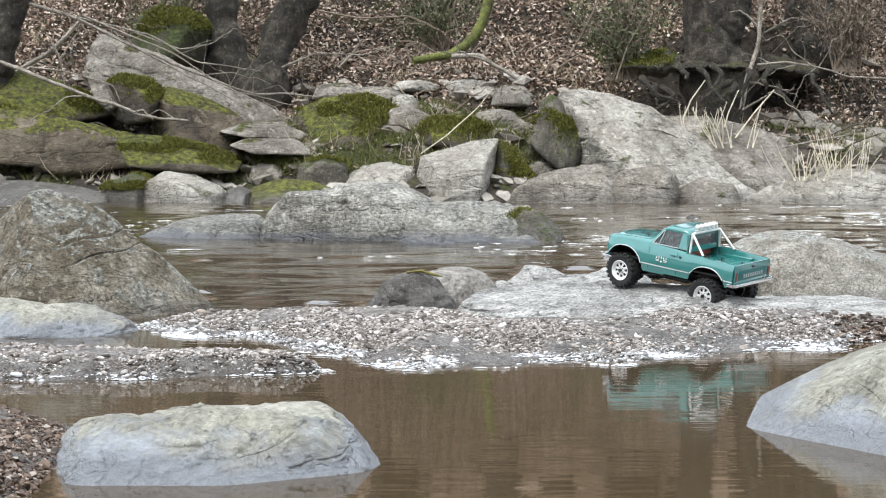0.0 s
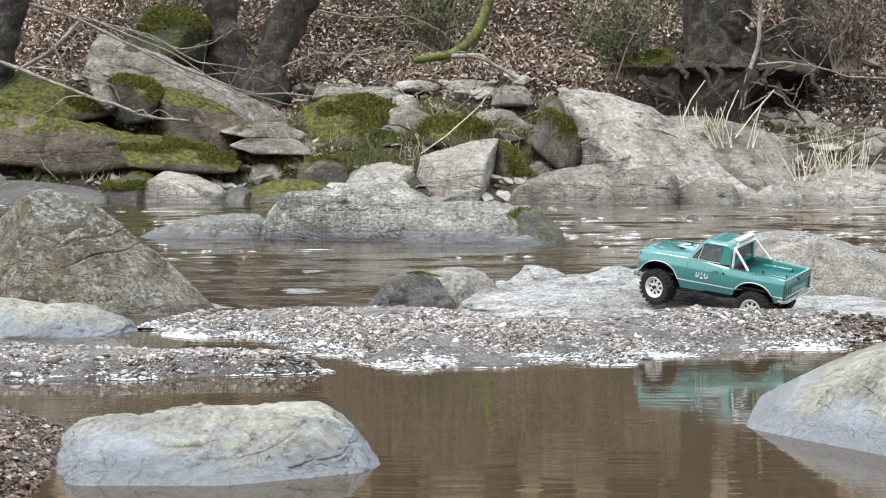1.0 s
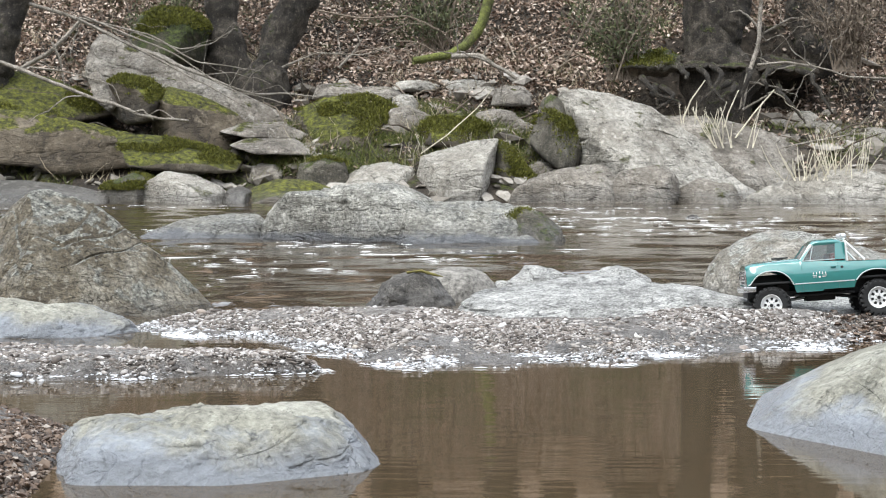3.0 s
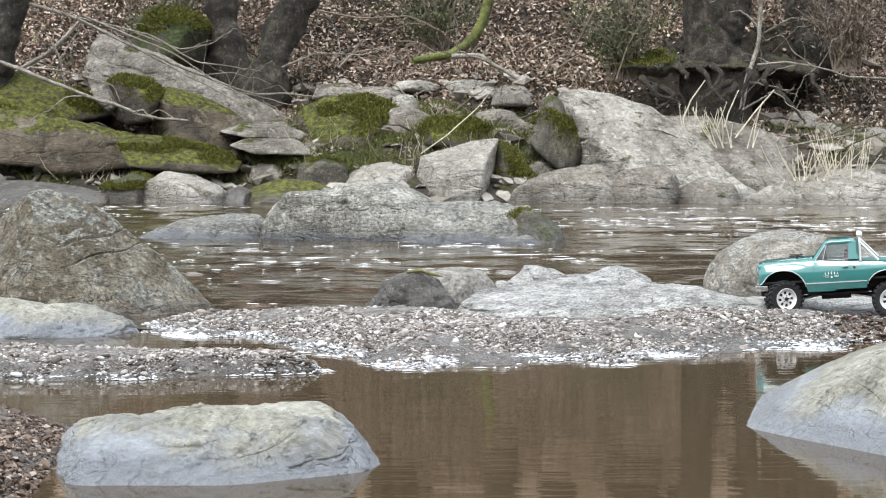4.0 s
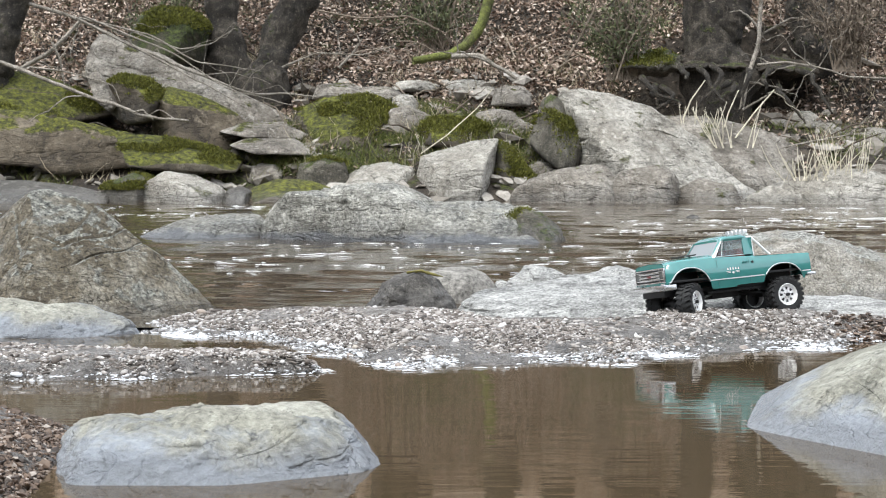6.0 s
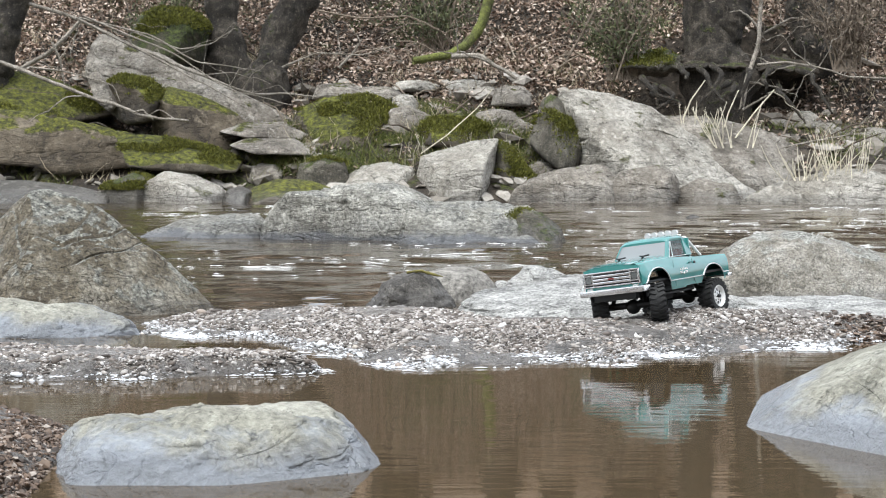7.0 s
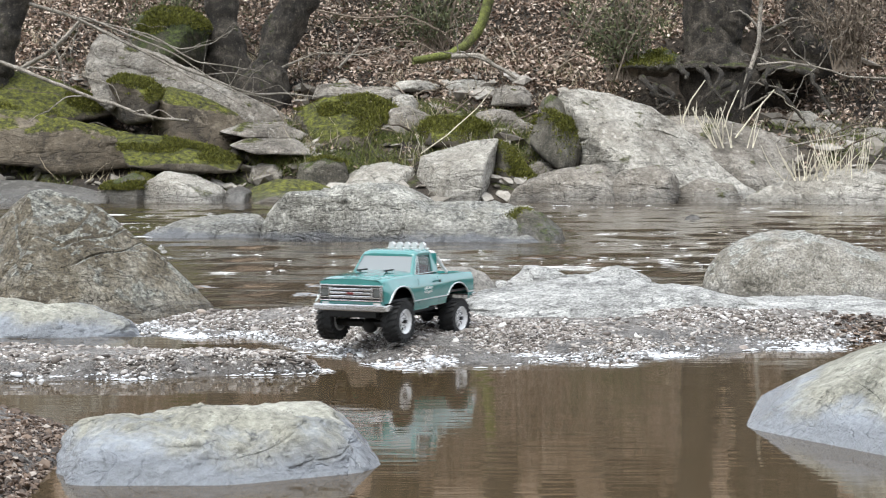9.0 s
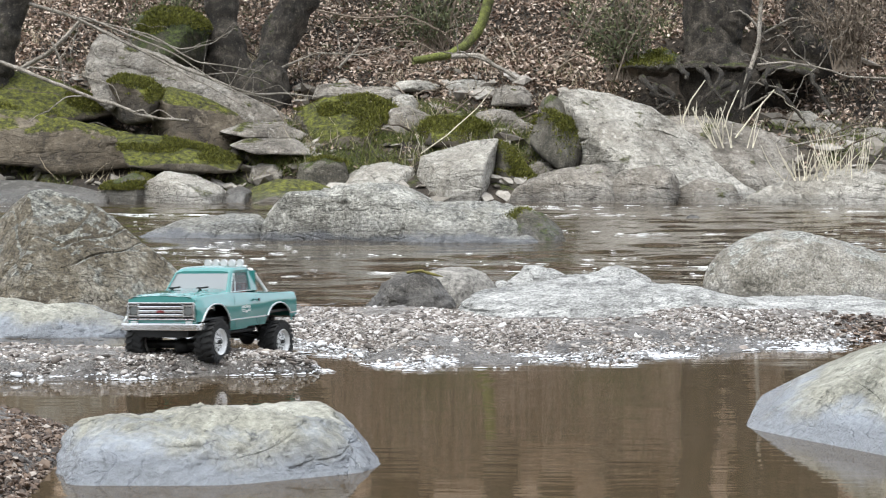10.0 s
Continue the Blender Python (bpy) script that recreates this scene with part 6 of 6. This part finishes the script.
        part("emblem", cyl((0.0050, s * 0.0470, 0.0556), (0, 1, 0), 0.0015, 0.0008, 6), M_WHITE, TRUCK, "small white winged emblem", smooth=False)


def cab():
    """Roof, pillars, glass and what shows inside."""
    xs = np.concatenate([np.linspace(0.0135, 0.010, 4), np.linspace(0.005, -0.020, 8), np.linspace(-0.0245, -0.0285, 4)])
    rows = []
    for x in xs:
        e = max(0, (x - 0.005) / 0.0085, (-0.020 - x) / 0.0085)
        drop = 0.0035 * e * e
        zc = 0.1035 - drop
        wdt = 0.0350 - 0.0015 * e * e
        up = [(wdt * math.cos(a) ** 0.45 if math.cos(a) > 0 else 0.0, zc - 0.0055 + 0.0055 * math.sin(a) ** 0.7 * (1 - 0.2 * e * e)) for a in np.linspace(0, math.pi / 2, 12)]
        up = [(wdt - 0.001, zc - 0.0075)] + up
        under = [(0, zc - 0.0070), (wdt - 0.003, zc - 0.0078)]
        half = up + []
        ring = [(x, y, z) for y, z in half] + [(x, -y, z) for y, z in half[-2::-1]] + [(x, -wdt + 0.003, zc - 0.0075), (x, wdt - 0.003, zc - 0.0075), (x, wdt - 0.001, zc - 0.0075)]
        rows.append(ring)
    V = np.array(rows)
    me = grid_mesh("roof", V)
    bm = bmesh.new()
    bm.from_mesh(me)
    bmesh.ops.remove_doubles(bm, verts=bm.verts, dist=0.00002)
    bmesh.ops.holes_fill(bm, edges=[e for e in bm.edges if e.is_boundary], sides=0)
    bmesh.ops.recalc_face_normals(bm, faces=bm.faces)
    part("roof", bm, M_TEAL, TRUCK)
    zt, zb = 0.0965, 0.0765
    for s in (1, -1):
        part("windscreen_pillar", prism([(0.0295, s * 0.0385, zb), (0.0255, s * 0.0405, zb), (0.0105, s * 0.0348, zt + 0.001), (0.0140, s * 0.0335, zt + 0.001)], (0, -s * 0.0022, 0)), M_TEAL, TRUCK)
        part("rear_pillar", prism([(-0.0165, s * 0.0408, zb), (-0.0300, s * 0.0405, zb), (-0.0280, s * 0.0352, zt + 0.001), (-0.0185, s * 0.0355, zt + 0.001)], (0, -s * 0.0024, 0)), M_TEAL, TRUCK)
        part("vent_bar", rods([((0.0150, s * 0.0397, zb), (0.0095, s * 0.0352, zt))], 0.0005, 8), M_TRIM, TRUCK, "silver quarter window bar")
        part("window_trim", rods([((0.0245, s * 0.0402, zb + 0.0004), (-0.0165, s * 0.0402, zb + 0.0004)), ((0.0245, s * 0.0402, zb + 0.0004), (0.0110, s * 0.0350, zt - 0.0004))], 0.0005, 8), M_TRIM, TRUCK, "thin silver window trim")
        part("side_window", prism([(0.0250, s * 0.0392, zb), (-0.0170, s * 0.0392, zb), (-0.0185, s * 0.0342, zt), (0.0105, s * 0.0338, zt)], (0, -s * 0.0005, 0)), M_GLASS, TRUCK, "clear side window", smooth=False)
    part("windscreen", prism([(0.0282, -0.037, zb), (0.0282, 0.037, zb), (0.0128, 0.0325, zt + 0.0005), (0.0128, -0.0325, zt + 0.0005)], (-0.0006, 0, 0)), M_SCREEN, TRUCK, "windscreen with a pale sky reflection painted in", smooth=False)
    bm = bmesh.new()
    for ya, yb, za, zc in ((-0.039, -0.030, 0.073, 0.0975), (0.030, 0.039, 0.073, 0.0975), (-0.031, 0.031, 0.073, 0.0800), (-0.031, 0.031, 0.0945, 0.0975)):
        box(-0.0300, -0.0275, ya * (1 if za < 0.09 else 1), yb, za, zc, bm=bm)
    part("rear_wall", bm, M_TEAL, TRUCK, smooth=False)
    part("rear_window", box(-0.0292, -0.0286, -0.030, 0.030, 0.080, 0.0945), M_GLASS, TRUCK, "clear rear window", smooth=False)
    part("seat", box(-0.0230, -0.0120, -0.032, 0.032, 0.062, 0.0850, 0.003), M_SEAT, TRUCK, "dull red bench seat")
    part("dashboard", box(0.0150, 0.0270, -0.035, 0.035, 0.064, 0.0770, 0.002), M_BLACK, TRUCK)
    bm = bmesh.new()
    ring = [(0.0105 + 0.0020 * math.sin(a), 0.017 + 0.0075 * math.cos(a), 0.0810 + 0.0070 * math.sin(a)) for a in np.linspace(0, 2 * math.pi, 21)]
    part_mesh("steering_wheel", tubes_mesh("steering_wheel", [tube(ring, [0.0008] * 21, 6, rings=41)]), M_SEAT, TRUCK, "dark red steering wheel")
    bm.free()
    # roll bar, light bar
    rb = part("roll_bar", rods([((-0.0320, s * 0.036, 0.0735), (-0.0320, s * 0.0330, 0.0985)) for s in (1, -1)] + [((-0.0320, s * 0.0330, 0.0985), (-0.0545, s * 0.0385, 0.0735)) for s in (1, -1)] + [((-0.0320, -0.0335, 0.0985), (-0.0320, 0.0335, 0.0985)), ((-0.0320, -0.0345, 0.0810), (-0.0320, -0.0345, 0.0812))], 0.0016, 12), M_WHITE, TRUCK, "white tubular roll bar")
    lb = part("light_bar", rods([((-0.0320, -0.027, 0.1020), (-0.0320, 0.027, 0.1020)), ((-0.0320, -0.020, 0.0985), (-0.0320, -0.020, 0.1020)), ((-0.0320, 0.020, 0.0985), (-0.0320, 0.020, 0.1020))], 0.0011, 10), M_WHITE, TRUCK, "white bar carrying round lamps")
    for k in range(5):
        y = -0.0200 + 0.0100 * k
        bm = bmesh.new()
        bmesh.ops.create_uvsphere(bm, u_segments=18, v_segments=12, radius=0.0037, matrix=Matrix.Translation((-0.0325, y, 0.1058)) @ Matrix.Diagonal((0.95, 1, 1, 1)))
        cyl((-0.0300, y, 0.1058), (1, 0, 0), 0.0038, 0.0020, 18, bm=bm)
        spot = part("spot_lamp", bm, M_LAMP, lb, "round silver-white spot lamp")
    # bonnet clips, wipers, bed details
    for s in (1, -1):
        bm = cyl((0.048, s * 0.017, 0.0812), (0, 0, 1), 0.0014, 0.004, 10)
        for a in (0.4, 2.2):
            b = Vector((0.048, s * 0.017, 0.0824))
            e = b + Vector((math.cos(a) * 0.009, math.sin(a) * 0.005, 0.0006))
            cyl((b + e) / 2, e - b, 0.0009, 0.011, 8, bm=bm)
        part("body_clip", bm, M_BLACK, TRUCK, "black wire body clip on its post")
        part("wiper", rods([((0.0300, s * 0.004, 0.0790), (0.0285, s * 0.026, 0.0800))], 0.0007, 8), M_BLACK, TRUCK)
    for k in range(7):
        y = -0.030 + 0.010 * k
        part("bed_rib", box(-0.104, -0.034, y - 0.0012, y + 0.0012, 0.0615, 0.0627, 0.0003), M_TEAL, TRUCK)
    for s in (1, -1):
        part("bed_wheel_box", box(-0.086, -0.047, s * 0.0345 - 0.0045, s * 0.0345 + 0.0045, 0.060, 0.0672, 0.0015), M_TEAL, TRUCK)
    for x, y in ((-0.060, 0.0), (-0.092, 0.0)):
        part("bed_clip", cyl((x, y, 0.0645), (0, 0, 1), 0.0011, 0.006, 10), M_BLACK, TRUCK)


def chassis():
    for s in (1, -1):
        part("frame_rail", box(-0.095, 0.093, s * 0.0155 - 0.0015, s * 0.0155 + 0.0015, 0.0330, 0.0400, 0.0006), M_BLACK, TRUCK)
        part("side_skid", box(-0.040, 0.036, s * 0.0260 - 0.006, s * 0.0260 + 0.006, 0.0320, 0.0350, 0.001), M_BLACK, TRUCK)
    part("gearbox", box(-0.018, 0.020, -0.0130, 0.0130, 0.0250, 0.0420, 0.002), M_BLACK, TRUCK)
    part("front_valance", box(0.0880, 0.0960, -0.030, 0.030, 0.0340, 0.0420, 0.001), M_BLACK, TRUCK)
    part("rear_hitch", box(-0.106, -0.096, -0.020, 0.020, 0.0370, 0.0430, 0.001), M_BLACK, TRUCK)
    for e in (1, -1):
        bm = cyl((e * AXLE_X, 0, WHEEL_R + 0.002), (0, 1, 0), 0.0042, 0.070, 14)
        bmesh.ops.create_uvsphere(bm, u_segments=16, v_segments=10, radius=0.0090, matrix=Matrix.Translation((e * AXLE_X, 0.006, WHEEL_R)))
        part("axle", bm, M_BLACK, TRUCK, "black axle with its gear housing")
        part("drive_shaft", rods([((e * AXLE_X, 0.003, WHEEL_R + 0.002), (e * 0.015, 0, 0.031))], 0.0020, 10), M_BLACK, TRUCK)
        for s in (1, -1):
            part("link", rods([((e * AXLE_X, s * 0.021, WHEEL_R), (e * 0.022, s * 0.015, 0.031))], 0.0014, 8), M_SILVER if e > 0 else M_BLACK, TRUCK)
            part("shock_absorber", rods([((e * AXLE_X, s * 0.0240, WHEEL_R + 0.002), (e * (AXLE_X - 0.010), s * 0.0180, 0.0520))], 0.0026, 12), M_BLACK, TRUCK)


def wheel_meshes():
    """Tyre with lugs and a white rim with round holes, axis along y, outer face towards +y."""
    prof = [(0.0128, -0.0085), (0.0165, -0.0100), (0.0200, -0.0098), (0.0216, -0.0080), (0.0219, -0.004), (0.0220, 0), (0.0219, 0.004), (0.0216, 0.0080), (0.0200, 0.0098), (0.0165, 0.0100), (0.0128, 0.0085)]
    ang = np.linspace(0, 2 * math.pi, 49)
    V = np.array([[(r * math.cos(a), y, r * math.sin(a)) for r, y in prof] for a in ang])
    tyre = grid_mesh("tyre", V)
    bm = bmesh.new()
    bm.from_mesh(tyre)
    for k in range(22):
        for side in (1, -1):
            a = 2 * math.pi * (k + (0.5 if side > 0 else 0)) / 22
            m = Matrix.Rotation(-a, 4, "Y") @ Matrix.Translation((0.0218, side * 0.0054, 0)) @ Matrix.Rotation(side * 0.35, 4, "X") @ Matrix.Diagonal((0.0034, 0.0084, 0.0032, 1))
            bmesh.ops.create_cube(bm, size=1, matrix=m)
            m = Matrix.Rotation(-a, 4, "Y") @ Matrix.Translation((0.0203, side * 0.0096, 0)) @ Matrix.Diagonal((0.0040, 0.0016, 0.0030, 1))
            bmesh.ops.create_cube(bm, size=1, matrix=m)
    bm.to_mesh(tyre)
    bm.free()
    tyre.set_sharp_from_angle(angle=radians(30))
    # rim: barrel, dished disc with holes left between spokes
    prof = [(0.0120, -0.0090), (0.0132, -0.0086), (0.0126, -0.005), (0.0122, 0.003), (0.0128, 0.0084), (0.0138, 0.0094), (0.0134, 0.0100), (0.0122, 0.0090), (0.0112, 0.0060)]
    V = np.array([[(r * math.cos(a), y, r * math.sin(a)) for r, y in prof] for a in ang])
    rim = grid_mesh("rim", V)
    bm = bmesh.new()
    bm.from_mesh(rim)
    n = 8
    inner = [(0.0048, 0.0070), (0.0062, 0.0066)]
    def disc(r0, r1, y0, y1, a0, a1, steps):
        rows = []
        for a in np.linspace(a0, a1, steps):
            rows.append([bm.verts.new((r * math.cos(a), y, r * math.sin(a))) for r, y in ((r0, y0), (r1, y1))])
        for p, q in zip(rows, rows[1:]):
            bm.faces.new((p[0], p[1], q[1], q[0]))
    disc(0.0, 0.0062, 0.0074, 0.0068, 0, 2 * math.pi, 33)
    disc(0.0098, 0.0124, 0.0060, 0.0066, 0, 2 * math.pi, 49)
    for k in range(n):
        a = 2 * math.pi * k / n
        disc(0.0062, 0.0099, 0.0068, 0.0060, a - 0.20, a + 0.20, 5)
    bmesh.ops.remove_doubles(bm, verts=bm.verts, dist=0.00003)
    bm.to_mesh(rim)
    bm.free()
    rim.polygons.foreach_set("use_smooth", np.ones(len(rim.polygons), dtype=bool))
    rim.set_sharp_from_angle(angle=radians(40))
    back = bmesh.new()
    cyl((0, 0.0035, 0), (0, 1, 0), 0.0118, 0.004, 32, bm=back)
    hub = bmesh.new()
    cyl((0, 0.0085, 0), (0, 1, 0), 0.0022, 0.0040, 14, bm=hub)
    for k in range(5):
        a = 2 * math.pi * k / 5
        cyl((0.0042 * math.cos(a), 0.0074, 0.0042 * math.sin(a)), (0, 1, 0), 0.0006, 0.0014, 8, bm=hub)
    out = []
    for nm, b in (("hub_back", back), ("hub", hub)):
        me = bpy.data.meshes.new(nm)
        b.to_mesh(me)
        b.free()
        out.append(me)
    for me, mt in ((tyre, M_TYRE), (rim, M_WHITE), (out[0], M_BLACK), (out[1], M_BLACK)):
        me.materials.append(mt)
    return tyre, rim, out[0], out[1]


def wheels():
    tyre, rim, back, hub = wheel_meshes()
    for e in (1, -1):
        for s in (1, -1):
            w = new("wheel")
            w.parent = TRUCK
            tagged(w, "black knobbly tyre on a white eight-hole wheel")
            for nm, me in (("tyre", tyre), ("rim", rim), ("hub_back", back), ("hub", hub)):
                o = new(nm, me)
                o.parent = w
                if s < 0:
                    o.rotation_euler = (0, 0, math.pi)
            w.location = (e * AXLE_X, s * WHEEL_Y, WHEEL_R)
            WHEELS.append((w, e, s))


# truck: seconds, place, and turns about x, y and z
DRIVE = [
    (0.0, 0.3221, 2.6040, 0.0294, -4.4, -8.7, 140.1),
    (0.5, 0.3235, 2.5858, 0.0294, -3.7, -9.5, 139.3),
    (1.0, 0.3579, 2.5076, 0.0179, -8.2, -8.1, 149.4),
    (1.5, 0.3719, 2.4747, 0.0174, -3.0, -5.2, 149.6),
    (2.0, 0.4014, 2.4704, 0.0136, -0.4, -0.2, 156.6),
    (2.5, 0.4435, 2.4751, 0.0112, 1.8, 2.9, 176.1),
    (2.7, 0.4656, 2.4758, 0.0108, 3.6, 3.6, 178.7),
    (3.8, 0.5180, 2.4928, 0.0130, -0.4, 4.4, 164.4),
    (4.0, 0.5148, 2.4882, 0.0138, -0.6, 4.1, 167.6),
    (4.5, 0.4992, 2.4687, 0.0155, 0.2, 3.4, 173.9),
    (5.0, 0.4694, 2.4570, 0.0157, 4.7, 4.6, 178.5),
    (5.5, 0.4162, 2.4875, 0.0136, 6.7, 1.2, 186.1),
    (5.7, 0.3929, 2.4694, 0.0151, 7.0, 3.9, 191.6),
    (6.8, 0.2822, 2.3860, 0.0185, 7.0, -0.6, 227.6),
    (7.0, 0.2711, 2.3895, 0.0180, 8.2, 2.1, 232.8),
    (7.5, 0.2404, 2.3805, 0.0203, 0.9, -0.4, 243.3),
    (8.0, 0.1622, 2.3311, 0.0179, 1.8, -0.6, 242.2),
    (8.5, 0.0630, 2.2405, 0.0167, -1.6, -0.7, 241.9),
    (9.0, -0.0545, 2.1870, 0.0141, 0.2, 1.1, 242.0),
    (9.5, -0.1587, 2.1070, 0.0035, 0.1, 0.1, 245.4),
    (10.0, -0.2476, 2.0460, 0.0025, 1.7, -0.8, 246.0),
]
STEER = [(0, -3), (1, -10), (1.5, -18), (2, -26), (2.7, -26), (3.3, 0), (3.8, 24), (4.5, 26), (5.0, 30), (5.7, 38), (6.8, 36), (7.0, 32), (7.5, 10), (8, 6), (9, 2), (10, 4)]

# travel of the front and rear springs: seconds, metres
SPRING = {1: [(0, 0.009), (1, 0.009), (1.5, 0.0045), (2, -0.003), (2.7, -0.002), (3.8, 0.008), (4.5, 0.007), (5, 0.005), (5.5, 0.001), (6.8, 0.002), (7.5, 0.0055), (8, 0.0035), (9, 0.0055), (10, 0.005)],
          -1: [(0, 0), (1, 0.0035), (1.5, 0.0045), (2, 0.006), (2.5, 0.003), (2.7, 0.002), (3.8, 0), (4.5, 0), (5, -0.003), (5.7, -0.002), (7, -0.0037), (7.5, 0), (8, -0.002), (9, -0.0036), (9.5, -0.005), (10, -0.005)]}


def glide(t):
    """The truck's place and turns at t, by a cubic through the rows."""
    a = np.array(DRIVE)
    T, P = a[:, 0], a[:, 1:]
    g = np.gradient(P, T, axis=0)
    g[0] = g[-1] * 0 + (P[1] - P[0]) / (T[1] - T[0])
    i = int(np.clip(np.searchsorted(T, t, side="right") - 1, 0, len(T) - 2))
    h = T[i + 1] - T[i]
    u = (t - T[i]) / h
    return (2 * u ** 3 - 3 * u ** 2 + 1) * P[i] + (u ** 3 - 2 * u ** 2 + u) * h * g[i] + (3 * u ** 2 - 2 * u ** 3) * P[i + 1] + (u ** 3 - u ** 2) * h * g[i + 1]


def motions():
    times = [k / 15 for k in range(151)]
    drive = [glide(t) for t in times]
    walk(TRUCK, [(t, pose(*d)) for t, d in zip(times, drive)])
    for w, e, s in WHEELS:
        rows, roll, last = [], 0.3 * s + e, None
        for t, d in zip(times, drive):
            m = pose(*d)
            p = m @ Vector((e * AXLE_X, s * WHEEL_Y, 0))
            if last is not None:
                ahead = m.to_3x3() @ Vector((1, 0, 0))
                roll += (p - last).dot(ahead) / WHEEL_R
            last = p
            steer = float(np.interp(t, [a for a, b in STEER], [b for a, b in STEER])) if e > 0 else 0
            lift = float(np.interp(t, [a for a, c in SPRING[e]], [c for a, c in SPRING[e]]))
            rows.append((t, pose(e * AXLE_X, s * WHEEL_Y, WHEEL_R + lift, 0, math.degrees(roll), steer)))
        walk(w, rows)
    flow = [(0, pose(-1.5, 0, 0)), (5, pose(0, 0, 0)), (10, pose(1.5, 0, 0))]
    walk(RIVER, flow)
    walk(FOAM, flow)
    walk(POOL, [(0, pose(0, 0, 0)), (10, pose(0.15, -0.1, 0))])


RIVER_AMP = 0.0042
ground()
gravel_bed()
RIVER = water_sheet("river_water", -32, 32, 2.45, 9.2, 800, 260, RIVER_AMP, 0.16, M_WATER, "brown rippled river water running past the rocks", 41, 1.6)
POOL = water_sheet("pool_water", -32, 32, -4.0, 2.45, 240, 240, 0.00012, 0.06, M_POOL, "still brown pool reflecting the far bank", 42, 0.45, 2.2)
rocks()
woods()
leaf_litter()
undergrowth()
FOAM = foam()
edge_glints()
moss_fuzz()
body_shell()
cab()
chassis()
wheels()
pebbles()
motions()
